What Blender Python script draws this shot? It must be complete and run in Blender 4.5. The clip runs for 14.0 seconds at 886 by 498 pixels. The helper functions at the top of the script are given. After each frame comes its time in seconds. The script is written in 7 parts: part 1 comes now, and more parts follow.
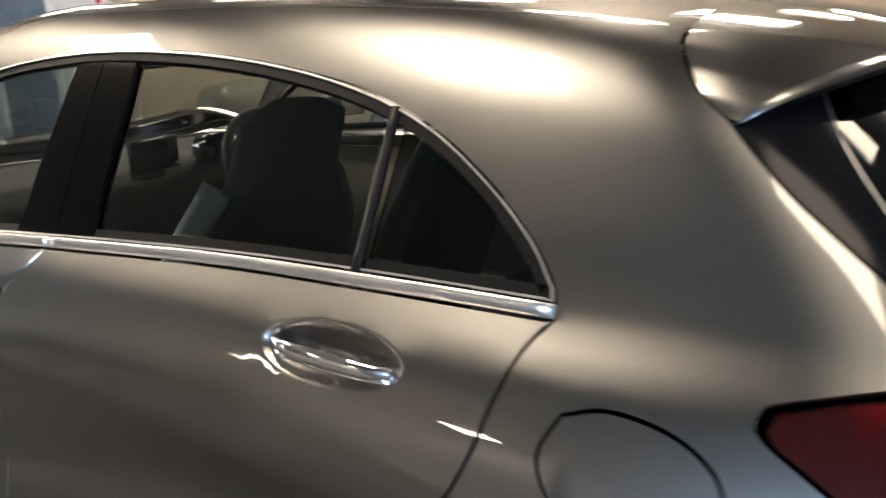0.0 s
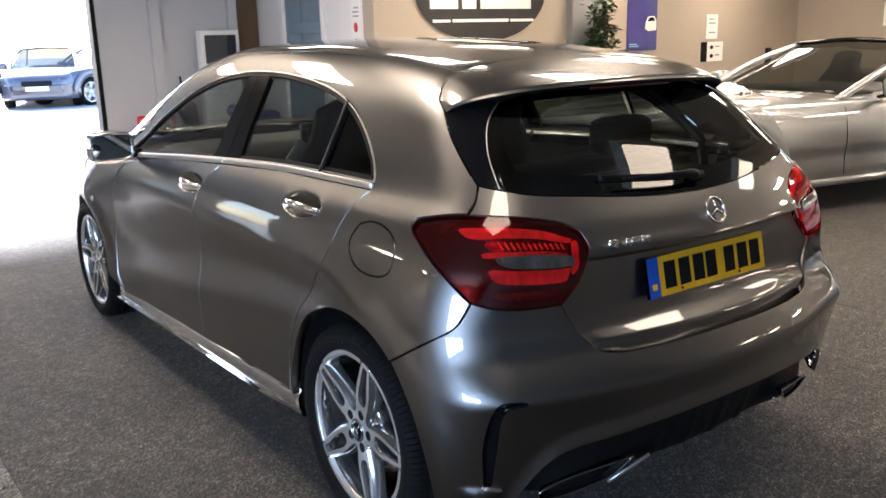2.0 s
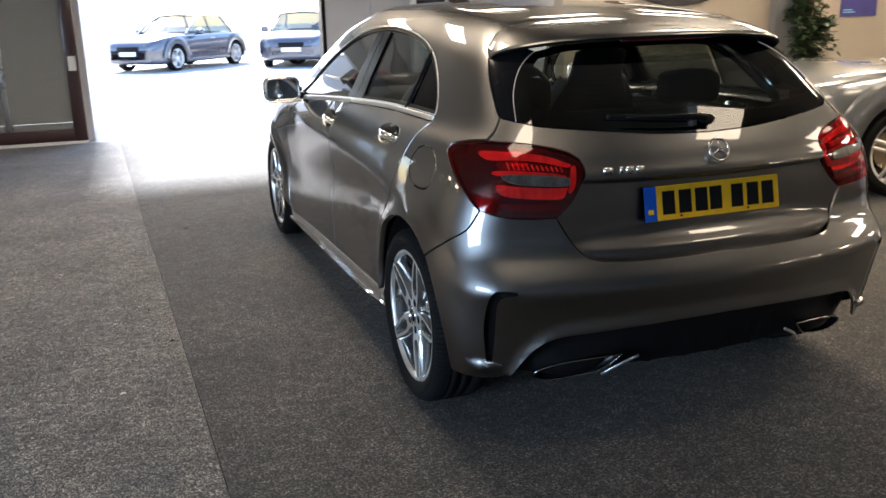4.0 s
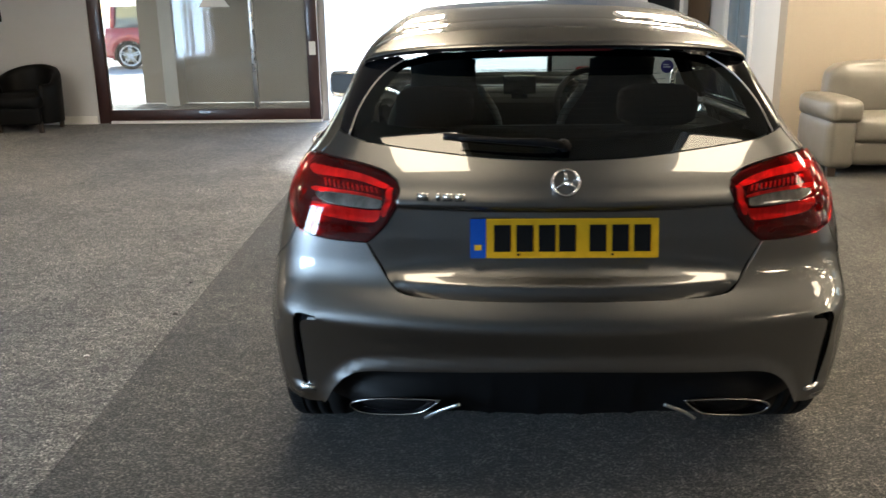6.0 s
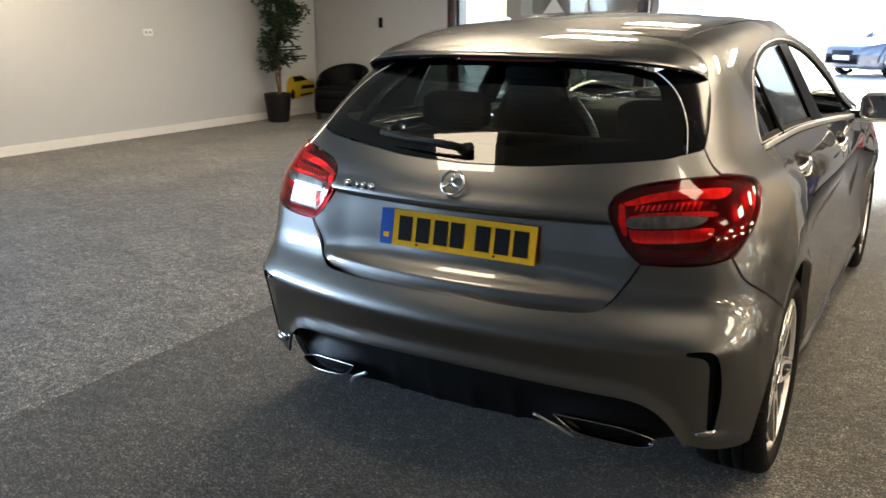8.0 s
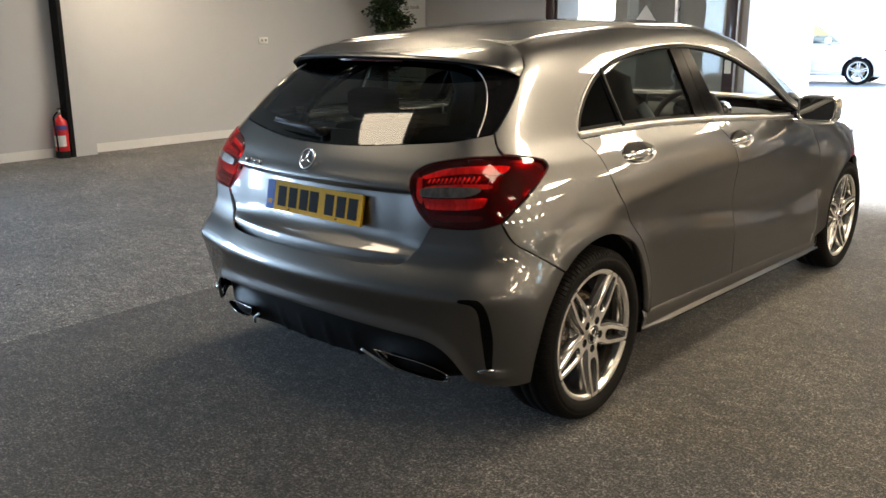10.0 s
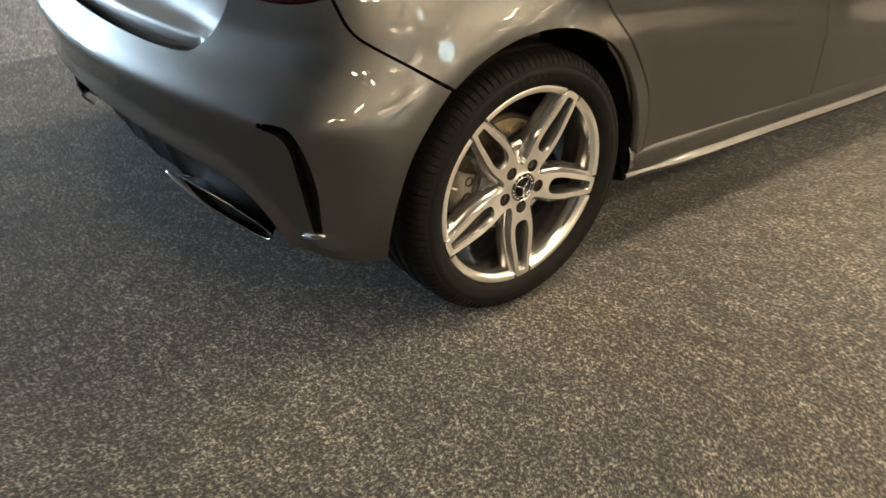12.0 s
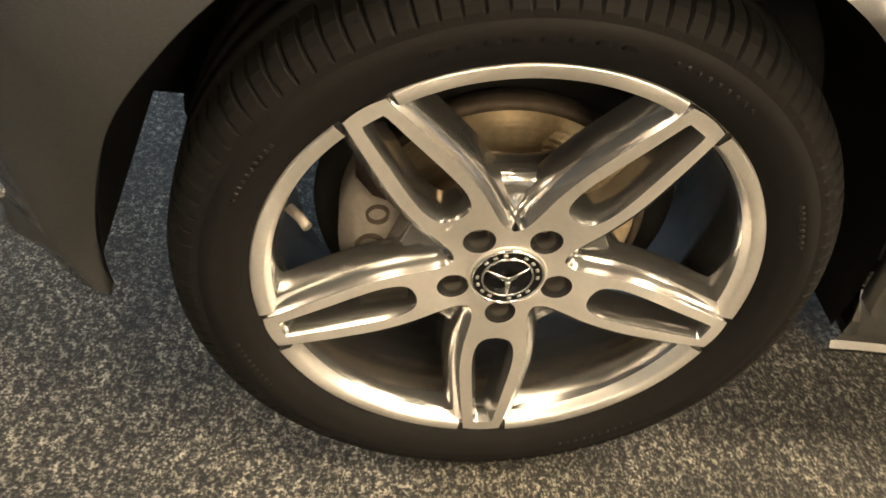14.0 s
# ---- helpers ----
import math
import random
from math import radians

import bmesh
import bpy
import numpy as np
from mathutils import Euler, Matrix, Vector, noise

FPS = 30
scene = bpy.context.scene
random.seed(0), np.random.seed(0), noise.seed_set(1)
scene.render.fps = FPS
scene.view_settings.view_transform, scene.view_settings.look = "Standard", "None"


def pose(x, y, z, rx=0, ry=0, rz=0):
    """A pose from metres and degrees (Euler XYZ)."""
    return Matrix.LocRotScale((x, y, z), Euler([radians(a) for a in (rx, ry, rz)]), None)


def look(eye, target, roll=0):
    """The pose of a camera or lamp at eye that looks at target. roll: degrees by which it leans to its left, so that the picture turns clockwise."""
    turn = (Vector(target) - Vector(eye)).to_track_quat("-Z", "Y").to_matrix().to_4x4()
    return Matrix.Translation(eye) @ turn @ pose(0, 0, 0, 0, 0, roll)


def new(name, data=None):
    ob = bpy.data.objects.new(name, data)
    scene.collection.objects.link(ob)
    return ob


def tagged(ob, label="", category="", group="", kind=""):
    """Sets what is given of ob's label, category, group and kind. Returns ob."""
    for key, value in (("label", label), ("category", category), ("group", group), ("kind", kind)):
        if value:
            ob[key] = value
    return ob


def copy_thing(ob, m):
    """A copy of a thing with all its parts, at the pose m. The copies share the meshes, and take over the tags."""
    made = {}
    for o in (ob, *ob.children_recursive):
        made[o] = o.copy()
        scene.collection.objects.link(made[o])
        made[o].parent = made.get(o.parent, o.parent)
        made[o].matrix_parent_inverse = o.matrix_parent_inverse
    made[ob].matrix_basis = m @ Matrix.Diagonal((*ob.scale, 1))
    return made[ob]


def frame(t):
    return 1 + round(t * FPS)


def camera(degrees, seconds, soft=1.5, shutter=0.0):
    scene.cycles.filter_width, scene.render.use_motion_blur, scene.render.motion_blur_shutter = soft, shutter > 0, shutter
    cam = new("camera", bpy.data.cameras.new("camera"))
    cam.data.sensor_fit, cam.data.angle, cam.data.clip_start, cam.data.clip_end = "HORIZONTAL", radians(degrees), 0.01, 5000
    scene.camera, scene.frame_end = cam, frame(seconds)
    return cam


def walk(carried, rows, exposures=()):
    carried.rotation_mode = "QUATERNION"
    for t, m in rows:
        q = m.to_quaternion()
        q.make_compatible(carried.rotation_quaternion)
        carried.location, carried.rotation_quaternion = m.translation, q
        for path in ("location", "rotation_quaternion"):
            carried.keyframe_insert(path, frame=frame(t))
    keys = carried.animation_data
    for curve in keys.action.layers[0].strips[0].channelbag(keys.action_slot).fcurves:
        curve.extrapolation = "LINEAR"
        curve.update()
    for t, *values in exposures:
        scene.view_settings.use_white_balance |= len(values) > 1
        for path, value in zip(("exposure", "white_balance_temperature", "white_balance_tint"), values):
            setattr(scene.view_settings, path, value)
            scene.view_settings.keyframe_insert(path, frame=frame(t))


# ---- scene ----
from mathutils import geometry

cam = camera(54.1, 14.0, shutter=0.35)

PATH = [
    (0, (-1.599, -0.407, 1.373), (-0.022, 0.699, 0.835), -2.7),
    (0.5, (-1.728, -0.927, 1.424), (-0.334, 0.406, 0.894), -1.4),
    (1, (-1.892, -1.335, 1.422), (-0.556, 0.071, 0.933), -1.3),
    (1.5, (-1.945, -1.701, 1.421), (-0.689, -0.224, 0.93), -1.6),
    (2, (-2.024, -2.044, 1.43), (-0.875, -0.477, 0.954), -1.5),
    (2.5, (-2.109, -2.359, 1.413), (-1.038, -0.744, 0.92), -1.1),
    (3, (-2.084, -2.602, 1.407), (-1.157, -0.899, 0.915), -0.7),
    (3.5, (-2.04, -2.749, 1.399), (-1.189, -1.012, 0.891), -1.6),
    (3.7, (-1.952, -2.793, 1.389), (-1.168, -1.028, 0.87), -1.6),
    (5.8, (-0.411, -2.917, 1.392), (-0.428, -0.994, 0.844), -0.5),
    (6, (-0.257, -2.892, 1.413), (-0.322, -0.969, 0.867), -0.8),
    (6.5, (0.164, -2.872, 1.405), (-0.017, -0.956, 0.861), -0.1),
    (7, (0.499, -2.763, 1.395), (0.055, -0.892, 0.845), 0.3),
    (7.2, (0.634, -2.741, 1.407), (0.053, -0.907, 0.861), 0.2),
    (9.3, (2.097, -2.717, 1.386), (0.88, -1.204, 0.908), 0.2),
    (9.5, (2.203, -2.727, 1.394), (0.969, -1.227, 0.915), 0.1),
    (10, (2.401, -2.567, 1.396), (1.119, -1.116, 0.899), -0.2),
    (10.5, (2.445, -2.334, 1.39), (1.135, -0.915, 0.87), -0.4),
    (11, (2.347, -2.018, 1.369), (1.05, -0.623, 0.76), -0.8),
    (11.5, (2.297, -1.624, 1.259), (0.966, -0.366, 0.455), -1.1),
    (12, (2.119, -1.26, 1.213), (0.79, -0.177, 0.183), 2.2),
    (12.5, (1.938, -0.88, 1.147), (0.55, 0.02, 0.023), 4.3),
    (13, (1.727, -0.555, 1.055), (0.282, 0.129, -0.147), 9.5),
    (13.5, (1.514, -0.332, 0.95), (0.106, 0.164, -0.381), 13.3),
    (14, (1.422, -0.185, 0.894), (-0.008, 0.111, -0.472), 11.8),
]

walk(cam, [(t, look(eye, target, roll)) for t, eye, target, roll in PATH], [(0.0, 2.9, 5800, 12), (0.8, 2.72, 5650, 17), (2.0, 2.74, 5650, 17), (3.7, 2.47, 5750, 14), (6.0, 2.95, 5900, 8), (7.2, 3.08, 5900, 8), (9.5, 2.82, 5950, 10), (11.0, 2.7, 6000, 10), (11.5, 2.92, 6250, 8), (12.0, 3.4, 6350, 8), (12.5, 3.72, 6400, 8), (14.0, 3.78, 6500, 8)])

# ---- world, sun and lamps ----
world = bpy.data.worlds.new("sky")
scene.world = world
world.use_nodes = True
backdrop = world.node_tree.nodes["Background"]
sky = world.node_tree.nodes.new("ShaderNodeTexSky")
sky.sky_type, sky.sun_disc = "NISHITA", False
sky.sun_elevation, sky.sun_rotation = radians(35), radians(-4)
world.node_tree.links.new(sky.outputs[0], backdrop.inputs[0])
backdrop.inputs[1].default_value = 0.15
sun = new("sun", bpy.data.lights.new("sun", "SUN"))
sun.data.energy, sun.data.angle, sun.data.color = 5.0, radians(8), (1.0, 0.95, 0.87)
sun.matrix_basis = look((-0.6, 9.4, 6.6), (0, 0, 0))
PANEL_Z = 2.5
PANEL_GLOW = 6.0
for k, y in enumerate((-4.35, -2.75)):
    day = new("window_daylight", bpy.data.lights.new("window_daylight", "AREA"))
    day.data.shape, day.data.size, day.data.size_y = "RECTANGLE", 1.4, 1.9
    day.data.energy, day.data.color = 36, (0.60, 0.79, 1.0)
    day.matrix_basis = look((-7.42, y, 1.15), (0, y, 1.0))


# ---- materials ----
def nodes_of(name):
    m = bpy.data.materials.new(name)
    m.use_nodes = True
    t = m.node_tree
    return m, t, t.nodes["Principled BSDF"], t.nodes["Material Output"]


def ramp(t, fac, stops):
    r = t.nodes.new("ShaderNodeValToRGB")
    r.color_ramp.elements[0].position, r.color_ramp.elements[-1].position = stops[0][0], stops[-1][0]
    r.color_ramp.elements[0].color, r.color_ramp.elements[-1].color = (*stops[0][1], 1), (*stops[-1][1], 1)
    for p, c in stops[1:-1]:
        r.color_ramp.elements.new(p).color = (*c, 1)
    t.links.new(fac, r.inputs[0])
    return r.outputs[0]


def grain(t, scale, detail=4.0, rough=0.6, stretch=(1, 1, 1), world=False):
    co = t.nodes.new("ShaderNodeTexCoord")
    mp = t.nodes.new("ShaderNodeMapping")
    mp.inputs["Scale"].default_value = stretch
    if world:
        geo = t.nodes.new("ShaderNodeNewGeometry")
        t.links.new(geo.outputs["Position"], mp.inputs[0])
    else:
        t.links.new(co.outputs["Object"], mp.inputs[0])
    n = t.nodes.new("ShaderNodeTexNoise")
    n.inputs["Scale"].default_value, n.inputs["Detail"].default_value, n.inputs["Roughness"].default_value = scale, detail, rough
    t.links.new(mp.outputs[0], n.inputs["Vector"])
    return n.outputs["Fac"]


def relief(t, b, height, strength, distance):
    n = t.nodes.new("ShaderNodeBump")
    n.inputs["Strength"].default_value, n.inputs["Distance"].default_value = strength, distance
    t.links.new(height, n.inputs["Height"])
    t.links.new(n.outputs[0], b.inputs["Normal"])


def shift(c, k):
    return tuple(min(1.0, v * k) for v in c)


def surface(name, colour, rough=0.5, metal=0.0, coat=0.0, scale=40.0, vary=0.12, bumps=0.0, depth=0.002, stretch=(1, 1, 1), wear=0.06, spec=0.5):
    """A plain stuff with grain at two sizes in colour, gloss and relief."""
    m, t, b, _ = nodes_of(name)
    fine, broad = grain(t, scale, 5, 0.6, stretch), grain(t, scale / 14, 3, 0.6, stretch)
    mix = t.nodes.new("ShaderNodeMath")
    mix.operation = "MULTIPLY_ADD"
    mix.inputs[1].default_value = 0.55
    t.links.new(fine, mix.inputs[0])
    half = t.nodes.new("ShaderNodeMath")
    half.operation = "MULTIPLY"
    half.inputs[1].default_value = 0.45
    t.links.new(broad, half.inputs[0])
    t.links.new(half.outputs[0], mix.inputs[2])
    col = ramp(t, mix.outputs[0], [(0.3, shift(colour, 1 - vary)), (0.7, shift(colour, 1 + vary))])
    t.links.new(col, b.inputs["Base Color"])
    r = t.nodes.new("ShaderNodeMapRange")
    r.inputs["From Min"].default_value, r.inputs["From Max"].default_value = 0.3, 0.7
    r.inputs["To Min"].default_value, r.inputs["To Max"].default_value = max(0.02, rough - wear), min(1, rough + wear)
    t.links.new(broad, r.inputs[0])
    t.links.new(r.outputs[0], b.inputs["Roughness"])
    b.inputs["Metallic"].default_value = metal
    b.inputs["Specular IOR Level"].default_value = spec
    b.inputs["Coat Weight"].default_value, b.inputs["Coat Roughness"].default_value = coat, 0.03
    if bumps:
        relief(t, b, fine, bumps, depth)
    return m


def car_paint(name, colour, metal=0.75):
    m, t, b, _ = nodes_of(name)
    flakes = t.nodes.new("ShaderNodeTexVoronoi")
    flakes.inputs["Scale"].default_value = 1500
    co = t.nodes.new("ShaderNodeTexCoord")
    t.links.new(co.outputs["Object"], flakes.inputs["Vector"])
    dust = grain(t, 6, 4, 0.6)
    c = ramp(t, flakes.outputs["Color"], [(0.0, shift(colour, 0.86)), (0.7, colour), (1.0, shift(colour, 1.25))])
    t.links.new(c, b.inputs["Base Color"])
    b.inputs["Metallic"].default_value, b.inputs["Roughness"].default_value = metal, 0.31
    b.inputs["Coat Weight"].default_value, b.inputs["Coat IOR"].default_value = 1.0, 1.75
    r = t.nodes.new("ShaderNodeMapRange")
    r.inputs["From Min"].default_value, r.inputs["From Max"].default_value = 0.35, 0.75
    r.inputs["To Min"].default_value, r.inputs["To Max"].default_value = 0.008, 0.03
    t.links.new(dust, r.inputs[0])
    t.links.new(r.outputs[0], b.inputs["Coat Roughness"])
    return m


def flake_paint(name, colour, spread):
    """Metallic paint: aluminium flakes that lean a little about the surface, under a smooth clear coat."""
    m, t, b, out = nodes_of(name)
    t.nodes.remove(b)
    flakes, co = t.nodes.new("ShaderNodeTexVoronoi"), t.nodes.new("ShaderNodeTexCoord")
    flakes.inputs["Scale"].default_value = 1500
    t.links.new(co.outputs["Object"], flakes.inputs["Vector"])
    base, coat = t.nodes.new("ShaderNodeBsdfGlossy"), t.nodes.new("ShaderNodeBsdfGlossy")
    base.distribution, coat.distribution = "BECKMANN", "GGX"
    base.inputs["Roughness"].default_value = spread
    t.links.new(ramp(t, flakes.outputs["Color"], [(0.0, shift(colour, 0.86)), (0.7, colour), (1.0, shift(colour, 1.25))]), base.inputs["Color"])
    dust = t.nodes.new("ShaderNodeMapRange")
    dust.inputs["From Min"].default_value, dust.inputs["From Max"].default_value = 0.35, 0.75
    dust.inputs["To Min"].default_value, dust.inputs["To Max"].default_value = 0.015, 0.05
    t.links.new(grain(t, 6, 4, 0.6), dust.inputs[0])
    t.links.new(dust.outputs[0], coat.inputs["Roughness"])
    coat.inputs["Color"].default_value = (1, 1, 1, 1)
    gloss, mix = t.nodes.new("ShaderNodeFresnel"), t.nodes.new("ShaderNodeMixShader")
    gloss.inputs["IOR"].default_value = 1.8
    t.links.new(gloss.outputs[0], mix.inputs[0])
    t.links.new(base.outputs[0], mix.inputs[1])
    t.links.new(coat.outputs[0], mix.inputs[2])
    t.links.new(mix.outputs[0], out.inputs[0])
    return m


def pane(name, tint, ior=1.5):
    """Thin glass: clear to light, with gloss that grows at low angles."""
    m, t, b, out = nodes_of(name)
    t.nodes.remove(b)
    clear, gloss = t.nodes.new("ShaderNodeBsdfTransparent"), t.nodes.new("ShaderNodeBsdfGlossy")
    clear.inputs[0].default_value, gloss.inputs["Roughness"].default_value = (*tint, 1), 0.01
    facing, mix = t.nodes.new("ShaderNodeLayerWeight"), t.nodes.new("ShaderNodeMixShader")
    facing.inputs[0].default_value = 0.5
    f0 = ((ior - 1) / (ior + 1)) ** 2
    steep, gain = t.nodes.new("ShaderNodeMath"), t.nodes.new("ShaderNodeMath")
    steep.operation, steep.inputs[1].default_value = "POWER", 5.0
    gain.operation, gain.inputs[1].default_value, gain.inputs[2].default_value = "MULTIPLY_ADD", 1 - f0, f0
    t.links.new(facing.outputs["Facing"], steep.inputs[0])
    t.links.new(steep.outputs[0], gain.inputs[0])
    t.links.new(gain.outputs[0], mix.inputs[0])
    t.links.new(clear.outputs[0], mix.inputs[1])
    t.links.new(gloss.outputs[0], mix.inputs[2])
    t.links.new(mix.outputs[0], out.inputs[0])
    return m


def glow(name, colour, strength):
    m, t, b, _ = nodes_of(name)
    b.inputs["Base Color"].default_value = (0.8, 0.8, 0.8, 1)
    b.inputs["Emission Color"].default_value, b.inputs["Emission Strength"].default_value = (*colour, 1), strength
    return m


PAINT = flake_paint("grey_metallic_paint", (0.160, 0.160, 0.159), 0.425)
SILVER = car_paint("silver_metallic_paint", (0.29, 0.30, 0.31), 0.7)
WHITE_PAINT = car_paint("white_car_paint", (0.75, 0.75, 0.74), 0.0)
NAVY_PAINT = car_paint("navy_car_paint", (0.050, 0.047, 0.062), 0.0)
RED_PAINT = car_paint("red_car_paint", (0.45, 0.02, 0.015), 0.1)
GLASS = pane("tinted_glass", (0.31, 0.345, 0.34), 1.62)
QUARTER_GLASS = pane("dark_quarter_glass", (0.16, 0.17, 0.17))
REAR_GLASS = pane("rear_tinted_glass", (0.26, 0.30, 0.29), 1.75)
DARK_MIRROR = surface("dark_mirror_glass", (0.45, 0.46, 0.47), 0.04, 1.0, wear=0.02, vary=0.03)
LAMP_LENS = pane("red_lamp_lens", (0.96, 0.035, 0.030), 1.6)
CLEAR = pane("clear_glass", (0.86, 0.90, 0.88))
GLOSS_BLACK = surface("gloss_black_trim", (0.005, 0.005, 0.006), 0.12, coat=0.0, wear=0.04, spec=0.12)
PILLAR_BLACK = surface("black_pillar_film", (0.0016, 0.0016, 0.0018), 0.22, wear=0.02, spec=0.02)
SEAL_BLACK = surface("black_rubber_seal", (0.004, 0.004, 0.004), 0.6, spec=0.1)
SATIN_BLACK = surface("satin_black_plastic", (0.005, 0.005, 0.0055), 0.5, scale=300, spec=0.14, bumps=0.15, depth=0.0006)
LINER = surface("felt_wheel_liner", (0.010, 0.010, 0.010), 0.95, spec=0.03, scale=200, bumps=0.4)
CHROME = surface("chrome", (0.72, 0.72, 0.72), 0.07, 1.0, wear=0.03, vary=0.04)
SMOKED_CHROME = surface("smoked_chrome", (0.33, 0.32, 0.31), 0.12, 1.0, wear=0.04, vary=0.05)
SATIN_CHROME = surface("satin_aluminium_trim", (0.66, 0.66, 0.66), 0.36, 1.0, wear=0.05, vary=0.05)
MACHINED = surface("machined_alloy", (0.86, 0.84, 0.81), 0.34, 0.84, scale=160, vary=0.06, wear=0.06, bumps=0.05, depth=0.0004)
mt = MACHINED.node_tree
lathe_marks = mt.nodes.new("ShaderNodeTangent")
lathe_marks.direction_type, lathe_marks.axis = "RADIAL", "X"
mt.links.new(lathe_marks.outputs[0], mt.nodes["Principled BSDF"].inputs["Tangent"])
mt.nodes["Principled BSDF"].inputs["Anisotropic"].default_value = 0.7
WHEEL_GREY = surface("silver_painted_alloy", (0.34, 0.335, 0.33), 0.17, 0.92, coat=0.5, wear=0.06)
TYRE = surface("tyre_rubber", (0.0075, 0.0072, 0.007), 0.75, spec=0.12, scale=220, vary=0.25, bumps=0.2, depth=0.0008)
TYRE_MARK = surface("tyre_moulded_marks", (0.0115, 0.0113, 0.0112), 0.6, spec=0.2)
DISC = surface("brake_disc_steel", (0.50, 0.40, 0.26), 0.33, 0.82, scale=70, vary=0.3, wear=0.1)
RUST = surface("rusty_disc_edge", (0.055, 0.040, 0.028), 0.8, 0.3, scale=90, vary=0.5, bumps=0.4)
CAST = surface("cast_caliper", (0.25, 0.225, 0.20), 0.5, 0.35, scale=120, vary=0.25, bumps=0.2)
LAMP_RED = surface("lamp_housing_red", (0.030, 0.004, 0.004), 0.25, 0.5, wear=0.08, scale=90, vary=0.4)
LAMP_BRIGHT = surface("lamp_bright_prism", (0.80, 0.33, 0.28), 0.25, 0.3, coat=0.6, wear=0.1, scale=60, vary=0.55, stretch=(1, 1, 0.2))
LAMP_DEEP = surface("lamp_deep_red", (0.06, 0.006, 0.007), 0.15, coat=0.5, wear=0.03)
LAMP_CLEAR = surface("lamp_clear_lens", (0.10, 0.095, 0.088), 0.30, 0.7, scale=60, vary=0.8, stretch=(1, 1, 0.2), coat=1.0, wear=0.05)
PLATE_YELLOW = surface("yellow_plate", (0.62, 0.345, 0.012), 0.5, coat=0.0, wear=0.05, spec=0.05)
PLATE_BLUE = surface("blue_plate_band", (0.012, 0.07, 0.36), 0.5, coat=0.0, spec=0.15)
INK = surface("black_ink", (0.006, 0.006, 0.006), 0.7, spec=0.1)
SEAT = surface("dark_seat_cloth", (0.020, 0.020, 0.022), 0.8, scale=250, bumps=0.4, depth=0.001)
SEAT_EDGE = surface("grey_seat_leather", (0.10, 0.12, 0.12), 0.45, scale=120, bumps=0.2)
CABIN = surface("dark_cabin_plastic", (0.018, 0.018, 0.019), 0.55, scale=200, bumps=0.2)
HEADLINER = surface("pale_headliner", (0.40, 0.40, 0.38), 0.9, scale=200)
SCREEN = surface("dark_screen_glass", (0.01, 0.012, 0.014), 0.1, coat=0.5)
RED_PLASTIC = surface("red_plastic", (0.55, 0.015, 0.02), 0.35, coat=0.2)


# ---- the shape of the hatchback: half widths, roof line and tail ----
CAR_Z = [0.18, 0.30, 0.50, 0.70, 0.85, 0.95, 1.02, 1.12, 1.24, 1.34, 1.44]
CAR_Y = [-0.75, -0.3, 0.1, 0.6, 1.2, 1.9, 2.7, 3.6]
CAR_W = [
    [0.78, 0.80, 0.82, 0.80, 0.75, 0.69, 0.64, 0.58, 0.51, 0.46, 0.40],
    [0.84, 0.86, 0.87, 0.857, 0.821, 0.770, 0.709, 0.645, 0.575, 0.52, 0.46],
    [0.85, 0.87, 0.875, 0.876, 0.851, 0.805, 0.740, 0.685, 0.62, 0.56, 0.50],
    [0.835, 0.852, 0.852, 0.866, 0.855, 0.814, 0.750, 0.695, 0.63, 0.57, 0.51],
    [0.83, 0.850, 0.852, 0.866, 0.859, 0.818, 0.754, 0.700, 0.635, 0.575, 0.51],
    [0.835, 0.854, 0.857, 0.870, 0.855, 0.805, 0.745, 0.695, 0.63, 0.57, 0.51],
    [0.84, 0.86, 0.875, 0.875, 0.840, 0.770, 0.715, 0.67, 0.62, 0.57, 0.51],
    [0.60, 0.64, 0.66, 0.64, 0.60, 0.56, 0.52, 0.50, 0.48, 0.46, 0.44],
]
TOP_Y = [-0.9, -0.3, 0.0, 0.4, 0.9, 1.3, 1.7, 2.0, 2.3, 2.5, 2.85, 3.3, 3.7]
TOP_Z = [1.18, 1.305, 1.36, 1.405, 1.43, 1.43, 1.378, 1.255, 1.09, 1.01, 0.95, 0.86, 0.67]
TAIL_Z = [0.15, 0.21, 0.27, 0.34, 0.42, 0.50, 0.545, 0.560, 0.572, 0.61, 0.65, 0.70, 0.77, 0.86, 0.93, 1.00, 1.05, 1.27, 1.45]
TAIL_Y = [-0.54, -0.595, -0.625, -0.645, -0.663, -0.684, -0.6985, -0.700, -0.694, -0.666, -0.634, -0.616, -0.612, -0.600, -0.568, -0.515, -0.470, -0.230, -0.02]


def slopes(xs, ys):
    """Slopes for a smooth curve through knots that does not overshoot."""
    xs, ys = np.asarray(xs, float), np.asarray(ys, float)
    h, d = np.diff(xs), np.diff(ys, axis=0)
    d = d / h.reshape(-1, *([1] * (ys.ndim - 1)))
    m = np.zeros_like(ys)
    same = d[:-1] * d[1:] > 0
    m[1:-1] = np.where(same, 2 * d[:-1] * d[1:] / np.where(same, d[:-1] + d[1:], 1), 0)
    m[0], m[-1] = d[0], d[-1]
    return xs, ys, m


def curve_at(knots, x):
    xs, ys, m = knots
    x = np.clip(x, xs[0], xs[-1])
    i = np.clip(np.searchsorted(xs, x) - 1, 0, len(xs) - 2)
    h = xs[i + 1] - xs[i]
    s = (x - xs[i]) / h
    a, b = (1 + 2 * s) * (1 - s) ** 2, s * (1 - s) ** 2
    c, e = s * s * (3 - 2 * s), s * s * (s - 1)
    return a * ys[i] + b * h * m[i] + c * ys[i + 1] + e * h * m[i + 1]


